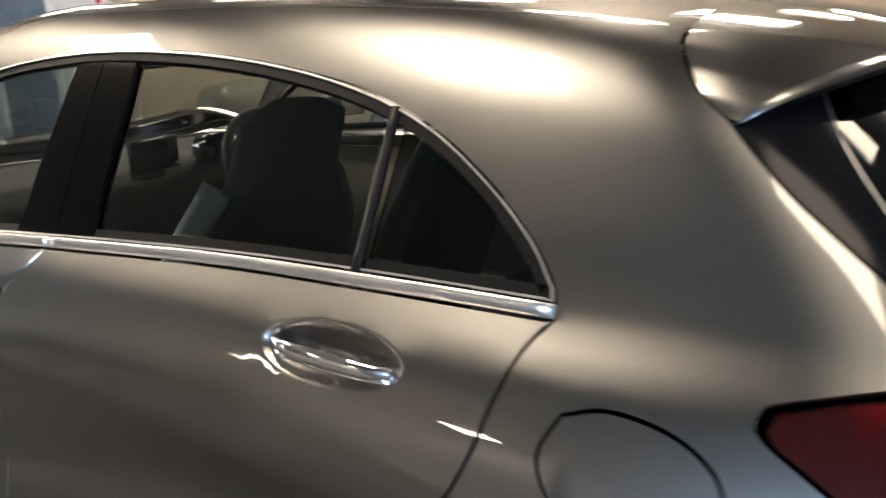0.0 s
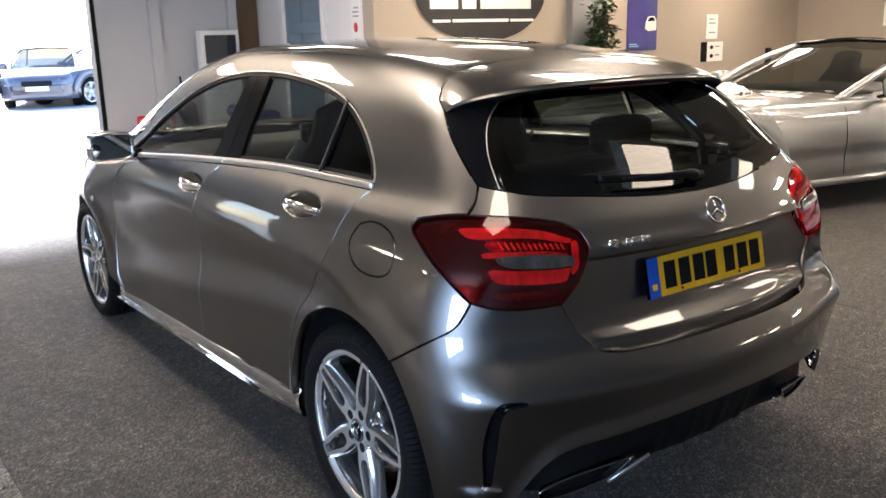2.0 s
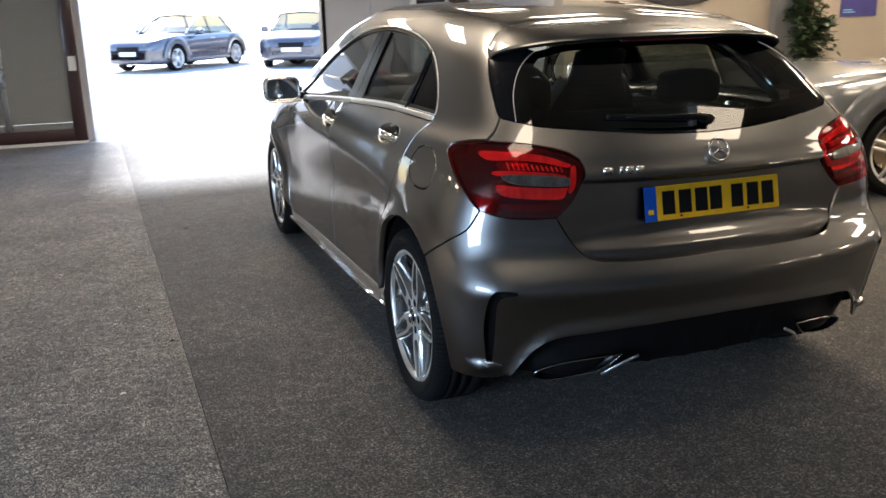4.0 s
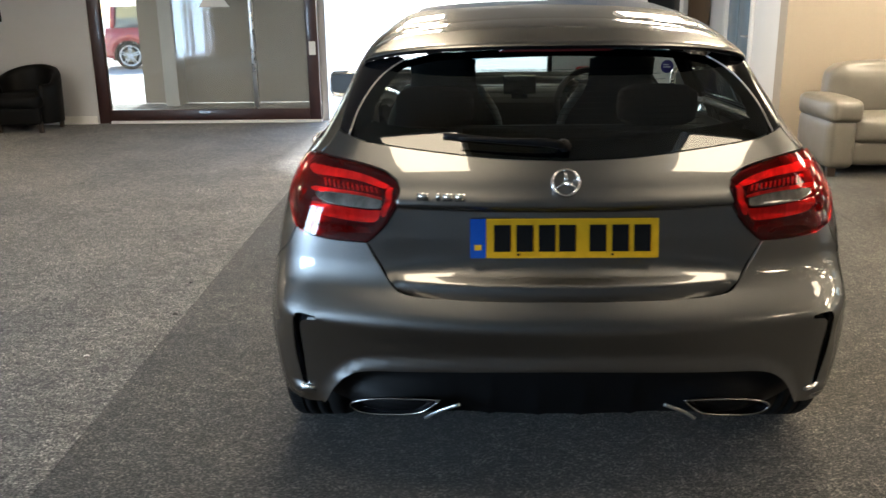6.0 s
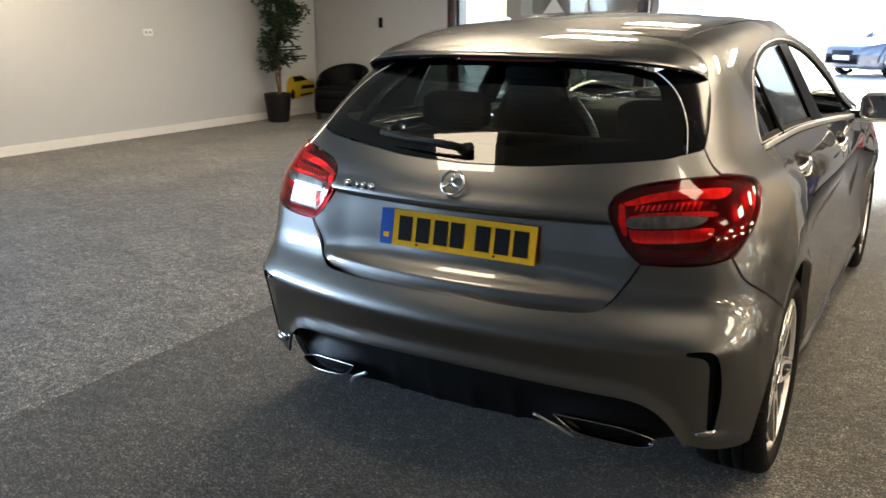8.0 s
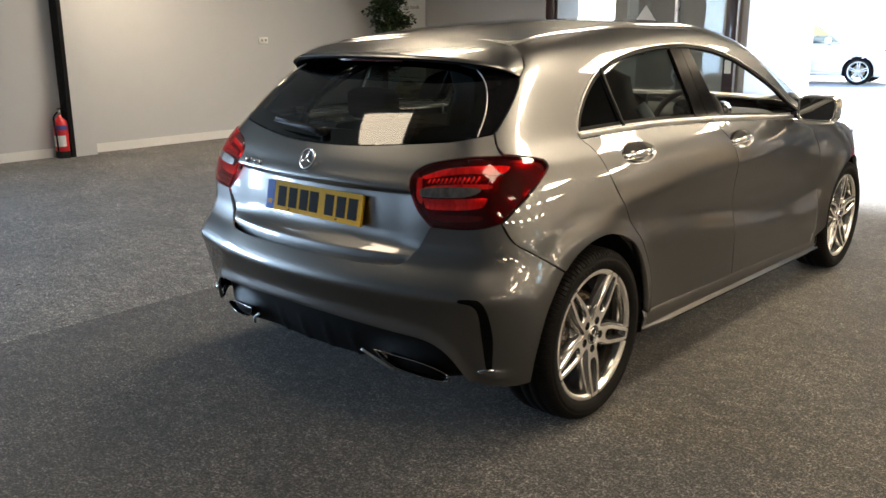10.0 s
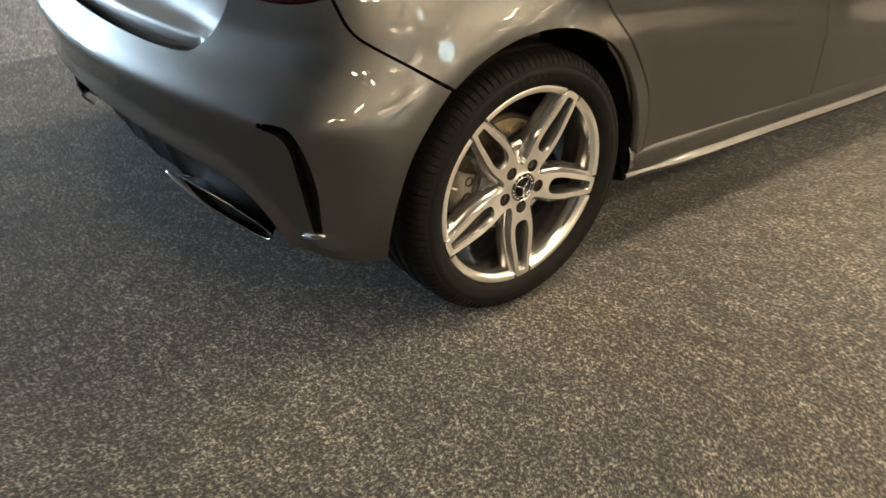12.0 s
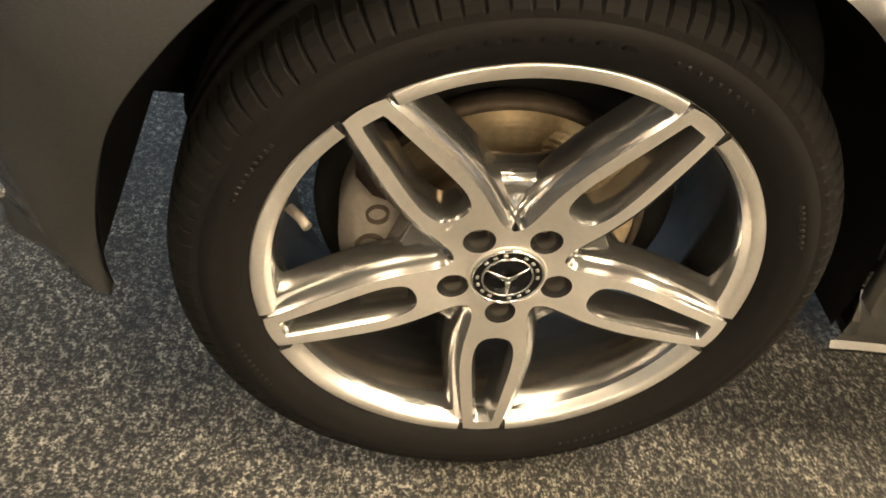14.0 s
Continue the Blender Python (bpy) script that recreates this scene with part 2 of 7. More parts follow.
WIDE = [slopes(CAR_Z, row) for row in CAR_W]
TOP, TAIL = slopes(TOP_Y, TOP_Z), slopes(TAIL_Z, TAIL_Y)


def half_width(y, z):
    cols = np.stack([curve_at(k, z) for k in WIDE])
    xs = np.asarray(CAR_Y)
    y = np.clip(y, xs[0], xs[-1])
    i = np.clip(np.searchsorted(xs, y) - 1, 0, len(xs) - 2)
    n = np.arange(y.size).reshape(y.shape)
    flat = cols.reshape(len(xs), -1)
    at = lambda k: flat[np.clip(k, 0, len(xs) - 1), n]
    h = xs[i + 1] - xs[i]
    s = (y - xs[i]) / h
    m0 = (at(i + 1) - at(i - 1)) / (xs[i + 1] - xs[np.clip(i - 1, 0, None)])
    m1 = (at(i + 2) - at(i)) / (xs[np.clip(i + 2, None, len(xs) - 1)] - xs[i])
    a, b = (1 + 2 * s) * (1 - s) ** 2, s * (1 - s) ** 2
    c, e = s * s * (3 - 2 * s), s * s * (s - 1)
    return a * at(i) + b * h * m0 + c * at(i + 1) + e * h * m1


def smax(a, b, k):
    h = np.maximum(k - np.abs(a - b), 0) / k
    return np.maximum(a, b) + h * h * k / 4


def bump(d, r):
    """A smooth hill of height 1 that ends r away."""
    return np.clip(1 - (d / r) ** 2, 0, None) ** 2


def car_field(p):
    """Below 0 inside the body shell, above 0 outside."""
    x, y, z = np.abs(p[..., 0]), p[..., 1], p[..., 2]
    w = half_width(y, z)
    for wy in (-0.03, 2.699):
        r = np.hypot(y - wy, z - 0.318)
        w = w + 0.014 * bump(r - 0.36, 0.11)
    # the falling shoulder crease, the rising sill crease and the hollow between them
    fall = 0.795 + 0.050 * (y - 0.6)
    rise = 0.600 - 0.150 * (y - 0.4)
    on_doors = np.clip((y + 0.1) / 0.6, 0, 1) * np.clip((2.6 - y) / 0.4, 0, 1)
    w = w + on_doors * (0.007 * np.exp(-np.abs(z - fall) / 0.045) + 0.006 * np.exp(-np.abs(z - rise) / 0.05))
    w = w - on_doors * 0.022 * bump(z - (fall + rise) / 2, np.maximum((fall - rise) / 2, 0.03))
    side = (x - w) * 0.96
    top = (z - curve_at(TOP, y) + 0.10 * x * x) * 0.97
    tail = (curve_at(TAIL, z) + 0.25 * x * x - y) * 0.85
    nose = (y - 3.53 + 0.32 * x * x + 0.10 * (z - 0.55) ** 2) * 0.9
    return smax(smax(side, top, 0.10), smax(tail, nose, 0.05), 0.13)


def on_shell(start, way, reach=1.6):
    """Where rays from inside leave the shell."""
    start, way = np.broadcast_arrays(np.asarray(start, float), np.asarray(way, float))
    lo, hi = np.zeros(start.shape[:-1]), np.full(start.shape[:-1], float(reach))
    for _ in range(34):
        mid = (lo + hi) / 2
        inside = car_field(start + way * mid[..., None]) < 0
        lo, hi = np.where(inside, mid, lo), np.where(inside, hi, mid)
    return start + way * lo[..., None]


# ---- panels cut from the shell ----
SPIN = 0.75  # metres a radian, to keep panel coordinates near true size


def to_side(p):
    p = np.asarray(p, float)
    return np.stack([p[..., 1], np.arctan2(p[..., 2] - 0.72, np.abs(p[..., 0])) * SPIN], -1)


def from_side(q):
    a = q[..., 1] / SPIN
    o = np.zeros_like(a)
    return on_shell(np.stack([o, q[..., 0], o + 0.72], -1), np.stack([np.cos(a), o, np.sin(a)], -1))


def to_tail(p):
    p = np.asarray(p, float)
    return np.stack([np.arctan2(p[..., 0], 0.4 - p[..., 1]) * 0.95, p[..., 2]], -1)


def from_tail(q):
    a = q[..., 0] / 0.95
    o = np.zeros_like(a)
    return on_shell(np.stack([o, o + 0.4, q[..., 1]], -1), np.stack([np.sin(a), -np.cos(a), o], -1))


def to_nose(p):
    p = np.asarray(p, float)
    return np.stack([np.arctan2(p[..., 0], p[..., 1] - 2.3) * 0.95, p[..., 2]], -1)


def from_nose(q):
    a = q[..., 0] / 0.95
    o = np.zeros_like(a)
    return on_shell(np.stack([o, o + 2.3, q[..., 1]], -1), np.stack([np.sin(a), np.cos(a), o], -1))


INTO = {"side": to_side, "tail": to_tail, "nose": to_nose}
OUTOF = {"side": from_side, "tail": from_tail, "nose": from_nose}


def seen_side(points):
    """Shell points from a side view, (y, z)."""
    p = np.asarray(points, float)
    o = np.zeros(len(p))
    return on_shell(np.stack([o, p[:, 0], p[:, 1]], -1), np.array([1.0, 0, 0]))


def seen_rear(points):
    """Shell points from a rear view, (x, z)."""
    p = np.asarray(points, float)
    o = np.zeros(len(p))
    return on_shell(np.stack([p[:, 0], o + 0.6, p[:, 1]], -1), np.array([0, -1.0, 0]), 2.0)


def seen_top(points):
    """Shell points from above, (x, y)."""
    p = np.asarray(points, float)
    return on_shell(np.stack([p[:, 0], p[:, 1], np.zeros(len(p)) + 0.5], -1), np.array([0, 0, 1.0]))


def spline(points, step):
    """A smooth open curve through points, in even steps."""
    p = np.asarray(points, float)
    if len(p) > 2:
        e = np.vstack([2 * p[0] - p[1], p, 2 * p[-1] - p[-2]])
        out = []
        for i in range(len(p) - 1):
            a, b, c, d = e[i : i + 4]
            s = np.linspace(0, 1, 13)[:-1, None]
            out.append(0.5 * (2 * b + (c - a) * s + (2 * a - 5 * b + 4 * c - d) * s**2 + (3 * b - a - 3 * c + d) * s**3))
        p = np.vstack([*out, p[-1:]])
    far = np.r_[0, np.cumsum(np.linalg.norm(np.diff(p, axis=0), axis=1))]
    n = max(2, int(far[-1] / step) + 1)
    at = np.linspace(0, far[-1], n)
    return np.stack([np.interp(at, far, p[:, k]) for k in range(p.shape[1])], -1)


def outline(dom, *runs, step=0.012):
    """A closed loop in panel coordinates from runs of shell points; each run is smooth, and corners stand between runs."""
    out = []
    for run in runs:
        q = run if run.shape[1] == 2 else INTO[dom](run)
        out.append(spline(q, step)[:-1])
    loop = np.vstack(out)
    keep = np.r_[True, np.linalg.norm(np.diff(loop, axis=0), axis=1) > 1e-4]
    return ccw(loop[keep])


def ccw(loop):
    x, y = loop.T
    return loop if (x * np.roll(y, -1) - y * np.roll(x, -1)).sum() > 0 else loop[::-1]


def shrink(loop, by):
    """The loop moved inwards by a distance."""
    t = np.roll(loop, -1, 0) - np.roll(loop, 1, 0)
    t = t / np.maximum(np.linalg.norm(t, axis=1, keepdims=True), 1e-9)
    return loop + by * np.stack([-t[:, 1], t[:, 0]], -1)


def inside(points, loop):
    """Even-odd test of points against a loop."""
    hit = np.zeros(len(points), bool)
    x, y = points[:, 0], points[:, 1]
    for (ax, ay), (bx, by) in zip(loop, np.roll(loop, -1, 0)):
        cross = (ay > y) != (by > y)
        if abs(by - ay) > 1e-12:
            hit ^= cross & (x < (bx - ax) * (y - ay) / (by - ay) + ax)
    return hit


def fill(loops, step, lines=()):
    """Triangles over the first loop less the others: points and faces."""
    outer = loops[0]
    lo, hi = outer.min(0), outer.max(0)
    gx, gy = np.meshgrid(np.arange(lo[0], hi[0], step), np.arange(lo[1], hi[1], step * 0.87), indexing="ij")
    gx = gx + (np.arange(gx.shape[1]) % 2) * step / 2
    g = np.stack([gx.ravel(), gy.ravel()], -1)
    ok = inside(g, outer)
    for h in loops[1:]:
        ok &= ~inside(g, h)
    g = g[ok]
    rim = np.vstack(loops + list(lines))
    near = np.full(len(g), 9.0)
    for k in range(0, len(rim), 200):
        near = np.minimum(near, np.linalg.norm(g[:, None] - rim[None, k : k + 200], axis=2).min(1))
    g = g[near > step * 0.45]
    verts, edges = [], []
    for loop in loops:
        n, m = len(verts), len(loop)
        verts += loop.tolist()
        edges += [(n + i, n + (i + 1) % m) for i in range(m)]
    for line in lines:
        verts += line.tolist()
    verts += g.tolist()
    co, _, tris, *_ = geometry.delaunay_2d_cdt([Vector(v) for v in verts], edges, [], 0, 1e-6)
    co = np.array([tuple(v) for v in co])
    tris = np.array([t for t in tris if len(t) == 3])
    mid = co[tris].mean(1)
    ok = inside(mid, outer)
    for h in loops[1:]:
        ok &= ~inside(mid, h)
    return co, tris[ok]


def shell_normal(p, e=0.004):
    g = np.stack([car_field(p + e * d) - car_field(p - e * d) for d in np.eye(3)], -1)
    return g / np.linalg.norm(g, axis=-1, keepdims=True)


def mesh_part(name, verts, faces, material, parent=None, label="", normals=None, smooth=True):
    me = bpy.data.meshes.new(name)
    me.from_pydata([tuple(v) for v in verts], [], [tuple(int(i) for i in f) for f in faces])
    me.materials.append(material)
    if smooth:
        me.polygons.foreach_set("use_smooth", [True] * len(me.polygons))
    if normals is not None:
        me.normals_split_custom_set_from_vertices([tuple(n) for n in normals])
    ob = new(name, me)
    ob.parent = parent
    if label:
        ob["label"] = label
    return ob


def panel(name, dom, loop, material, parent, side=1, step=0.028, lift=0.0, edge=0.022, gap=0.0027, holes=(), shape=None, lines=(), label=""):
    """A sheet of the shell inside loop, with folded edges; shape(points) pushes it in or out along y (tail) or x (side)."""
    loops = [shrink(loop, gap)] + [shrink(h, -gap) for h in holes]
    co, tris = fill(loops, step, lines)

    def place(q):
        p = OUTOF[dom](q)
        n = shell_normal(p)
        return p + n * lift, n

    pts, nor = place(co)
    if shape is not None:
        pts = pts - nor * shape(pts)[:, None]
        a, b, c = (pts[tris[:, k]] for k in range(3))
        f = np.cross(b - a, c - a)
        f *= np.where((f * nor[tris[:, 0]]).sum(1) < 0, -1, 1)[:, None]
        acc = np.zeros_like(pts)
        for k in range(3):
            np.add.at(acc, tris[:, k], f)
        nor = acc / np.maximum(np.linalg.norm(acc, axis=1, keepdims=True), 1e-12)
    verts, norms, faces = [pts], [nor], [tris]
    count = len(pts)
    for r in loops:
        p, n = place(r)
        if shape is not None:
            p = p - n * shape(p)[:, None]
        t = np.roll(p, -1, 0) - np.roll(p, 1, 0)
        out = np.cross(t, n)
        out /= np.maximum(np.linalg.norm(out, axis=1, keepdims=True), 1e-9)
        m = len(p)
        verts += [p, p - n * edge - out * edge * 0.15]
        norms += [out * 0.8 + n * 0.6, out]
        i = np.arange(m)
        j = (i + 1) % m
        faces.append(np.stack([count + i, count + m + i, count + m + j], -1))
        faces.append(np.stack([count + i, count + m + j, count + j], -1))
        count += 2 * m
    verts, norms, faces = np.vstack(verts), np.vstack(norms), np.vstack(faces)
    a, b, c = (verts[faces[:, k]] for k in range(3))
    wrong = (np.cross(b - a, c - a) * norms[faces[:, 0]]).sum(1) < 0
    faces[wrong] = faces[wrong][:, ::-1]
    norms = norms / np.maximum(np.linalg.norm(norms, axis=1, keepdims=True), 1e-9)
    if side < 0:
        verts, norms, faces = verts * (-1, 1, 1), norms * (-1, 1, 1), faces[:, ::-1]
    return mesh_part(name, verts, faces, material, parent, label, norms)


def both(half):
    """A loop symmetric about x = 0 from its right half, which starts and ends on the middle line."""
    return np.vstack([half, (half * (-1, 1))[::-1][1:-1]])


def sweep(path, section, closed=False, up=(0, 0, 1), scale=None):
    """A tube: a section of (a, b) points carried along path; a lies across, b towards up."""
    path, section = np.asarray(path, float), np.asarray(section, float)
    t = np.gradient(path, axis=0)
    t /= np.linalg.norm(t, axis=1, keepdims=True)
    a = np.cross(t, up)
    a /= np.maximum(np.linalg.norm(a, axis=1, keepdims=True), 1e-9)
    b = np.cross(a, t)
    k = np.ones(len(path)) if scale is None else np.asarray(scale, float)
    v = path[:, None] + k[:, None, None] * (section[None, :, :1] * a[:, None] + section[None, :, 1:] * b[:, None])
    n, m = v.shape[:2]
    faces = [(i * m + j, i * m + (j + 1) % m, (i + 1) * m + (j + 1) % m, (i + 1) * m + j) for i in range(n - 1) for j in range(m)]
    if not closed:
        faces += [tuple(range(m))[::-1], tuple((n - 1) * m + j for j in range(m))]
    return v.reshape(-1, 3), faces


def oval(a, b, n=16):
    s = np.linspace(0, 2 * np.pi, n, endpoint=False)
    return np.stack([a * np.cos(s), b * np.sin(s)], -1)


def lathe(profile, n=96, axis_x=True):
    """A turned form about the x axis from (x, radius) points."""
    pr = np.asarray(profile, float)
    s = np.linspace(0, 2 * np.pi, n, endpoint=False)
    v = np.stack([np.repeat(pr[:, 0], n), np.outer(pr[:, 1], np.cos(s)).ravel(), np.outer(pr[:, 1], np.sin(s)).ravel()], -1)
    m = len(pr)
    faces = [(i * n + j, i * n + (j + 1) % n, (i + 1) * n + (j + 1) % n, (i + 1) * n + j) for i in range(m - 1) for j in range(n)]
    return v, faces


# ---- the grey hatchback ----
def thing(name, label, category, group="", at=(0, 0, 0)):
    ob = new(name)
    ob.location = at
    return tagged(ob, label, category, group)


CAR = thing("hatchback_car", "grey metallic five-door hatchback parked on dark carpet", "car")

# seams as the side shows them, (y, z)
B_SEAM = seen_side([(1.03, 0.992), (1.05, 0.965), (1.088, 0.925), (1.12, 0.86), (1.147, 0.76), (1.165, 0.63), (1.19, 0.45), (1.20, 0.277)])
REAR_SEAM = seen_side([(0.040, 1.012), (0.062, 0.985), (0.082, 0.93), (0.098, 0.87), (0.13, 0.805), (0.19, 0.72), (0.285, 0.61), (0.375, 0.495), (0.404, 0.41), (0.402, 0.308)])
FRONT_SEAM = seen_side([(1.96, 0.935), (2.03, 0.90), (2.11, 0.835), (2.19, 0.74), (2.24, 0.56), (2.235, 0.36), (2.20, 0.245)])
BELT_LOW = seen_side([(0.040, 1.012), (0.3, 1.013), (0.62, 1.009), (1.03, 0.992)])
BELT_LOW_F = seen_side([(1.03, 0.992), (1.4, 0.972), (1.7, 0.952), (1.96, 0.935)])
DLO = seen_side([(2.06, 0.965), (1.93, 1.07), (1.72, 1.180), (1.545, 1.250), (1.36, 1.295), (1.16, 1.317), (0.99, 1.322), (0.79, 1.315), (0.60, 1.296), (0.43, 1.266), (0.29, 1.222), (0.18, 1.162), (0.095, 1.097), (0.050, 1.045), (0.040, 1.012)])
DITCH = seen_top([(0.470, -0.016), (0.485, 0.2), (0.495, 0.6), (0.50, 1.1), (0.50, 1.55), (0.505, 1.72)])
SPOIL_SEAM = np.array([(0.470, -0.016, 1.328), (0.506, -0.023, 1.315), (0.549, -0.047, 1.287), (0.576, -0.074, 1.258), (0.588, -0.107, 1.234)])
FIN_EDGE = np.array([(0.588, -0.107, 1.234), (0.619, -0.179, 1.167), (0.638, -0.262, 1.102), (0.645, -0.324, 1.055)])
GATE_SIDE = np.array([(0.645, -0.324, 1.055), (0.672, -0.345, 1.018), (0.693, -0.345, 0.990)])
LAMP_TOP_OUT = np.array([(0.693, -0.345, 0.990), (0.735, -0.280, 0.983), (0.757, -0.212, 0.967)])
LAMP_LOW_OUT = np.array([(0.757, -0.212, 0.967), (0.772, -0.208, 0.945), (0.788, -0.262, 0.915), (0.796, -0.332, 0.876), (0.789, -0.391, 0.836), (0.767, -0.441, 0.790)])
BUMP_SEAM = np.array([(0.767, -0.441, 0.790), (0.790, -0.427, 0.745), (0.808, -0.411, 0.721), (0.833, -0.374, 0.695), (0.856, -0.318, 0.660), (0.873, -0.237, 0.610)])
LAMP_TOP_IN = np.array([(0.693, -0.345, 0.990), (0.631, -0.422, 0.986), (0.552, -0.461, 0.973), (0.497, -0.486, 0.958), (0.464, -0.509, 0.937)])
LAMP_IN = np.array([(0.464, -0.509, 0.937), (0.456, -0.529, 0.907), (0.470, -0.542, 0.868), (0.501, -0.544, 0.815), (0.535, -0.539, 0.779), (0.554, -0.537, 0.764)])
LAMP_BOTTOM = np.array([(0.554, -0.537, 0.764), (0.650, -0.506, 0.765), (0.720, -0.479, 0.774), (0.767, -0.441, 0.790)])


def arch(wy, a0, a1, r=0.352, n=24):
    s = np.radians(np.linspace(a0, a1, n))
    return seen_side(np.stack([wy + r * np.cos(s), 0.318 + r * np.sin(s)], -1))


FLAP = seen_side([(-0.004, 0.930), (-0.055, 0.942), (-0.125, 0.932), (-0.175, 0.905), (-0.190, 0.870), (-0.185, 0.835), (-0.150, 0.814), (-0.075, 0.812), (-0.015, 0.835), (0.015, 0.885), (-0.004, 0.930)])


def handle_bowl(y0, z0):
    return lambda p: 0.042 * np.clip(1 - ((p[:, 1] - y0) / 0.122) ** 2 - ((p[:, 2] - z0 - 0.004) / 0.036) ** 2, 0, 1)


def bowl_lines(y0, z0):
    """Rows of points that let a door sheet follow the hollow behind its handle."""
    out = []
    for k in (0.2, 0.4, 0.55, 0.7, 0.8, 0.88, 0.94, 0.975, 1.0, 1.03, 1.08):
        o = oval(0.122 * k, 0.036 * k, 72) + (y0, z0 + 0.004)
        out.append(to_side(seen_side(o)))
    return out


FLAP_LOOP = outline("side", FLAP)
SIDE_FRAME = outline("side", DITCH[::-1], SPOIL_SEAM, FIN_EDGE, GATE_SIDE, LAMP_TOP_OUT, LAMP_LOW_OUT, BUMP_SEAM,
                     np.vstack([BUMP_SEAM[-1:], arch(-0.006, 126, 2, 0.371)[1:]]), seen_side([(0.365, 0.331), (0.374, 0.306), (0.402, 0.308)]),
                     REAR_SEAM[::-1], DLO[::-1], np.vstack([DLO[:1], seen_side([(2.14, 0.985)])]),
                     seen_side([(2.14, 0.985), (2.0, 1.085), (1.86, 1.20)]), np.vstack([seen_side([(1.86, 1.20)]), DITCH[-1:]]))
REAR_DOOR = outline("side", B_SEAM, np.vstack([B_SEAM[-1:], seen_side([(0.8, 0.293)]), REAR_SEAM[-1:]]), REAR_SEAM[::-1], BELT_LOW)
FRONT_DOOR = outline("side", FRONT_SEAM, np.vstack([FRONT_SEAM[-1:], seen_side([(1.7, 0.257)]), B_SEAM[-1:]]), B_SEAM[::-1], BELT_LOW_F)
FENDER = outline("side", FRONT_SEAM[::-1], np.vstack([FRONT_SEAM[:1], seen_side([(2.10, 0.962)])]),
                 seen_side([(2.10, 0.962), (2.5, 0.925), (2.9, 0.865), (3.2, 0.785)]), seen_side([(3.2, 0.785), (3.15, 0.60), (3.075, 0.45)]),
                 arch(2.699, 20, 178), np.vstack([arch(2.699, 178, 179, n=2)[-1:], FRONT_SEAM[-1:]]))
BELT_TOP = seen_side([(0.046, 1.030), (0.3, 1.032), (0.62, 1.027), (1.03, 1.009), (1.4, 0.988), (1.7, 0.967), (1.96, 0.950), (2.06, 0.943)])
DAY = outline("side", BELT_TOP, np.vstack([BELT_TOP[-1], DLO[0]]), DLO[:-1], np.vstack([DLO[-2], BELT_TOP[0]]))
P_FRONT, P_MID, P_REAR = [(1.145, 1.005), (1.142, 1.11), (1.130, 1.20), (1.122, 1.300)], [(1.030, 1.010), (1.034, 1.11), (1.038, 1.20), (1.040, 1.304)], [(0.918, 1.016), (0.932, 1.10), (0.935, 1.20), (0.945, 1.302)]


def pillar_loop(a, b):
    return outline("side", seen_side(a), seen_side([a[-1], b[-1]]), seen_side(b[::-1]), seen_side([b[0], a[0]]))


PILLAR_F, PILLAR_R = pillar_loop(P_FRONT, P_MID), pillar_loop(P_MID, P_REAR)


def belt_strip(low, door, side):
    """A bright strip with a rounded face along the foot of the windows."""
    mid = low.copy()
    mid[:, 2] += 0.009
    path = spline(seen_side(mid[:, 1:]) + (0.002, 0, 0), 0.03) * (side, 1, 1)
    v, f = sweep(path, oval(0.0048, 0.0100, 18))
    mesh_part("belt_strip", v, f, SATIN_CHROME, door, "bright aluminium belt strip")


def run_of(loop, keep):
    """The kept points of a closed loop, in order from a gap."""
    k = int(np.argmin(keep))
    return np.roll(loop, -k, 0)[np.roll(keep, -k)]


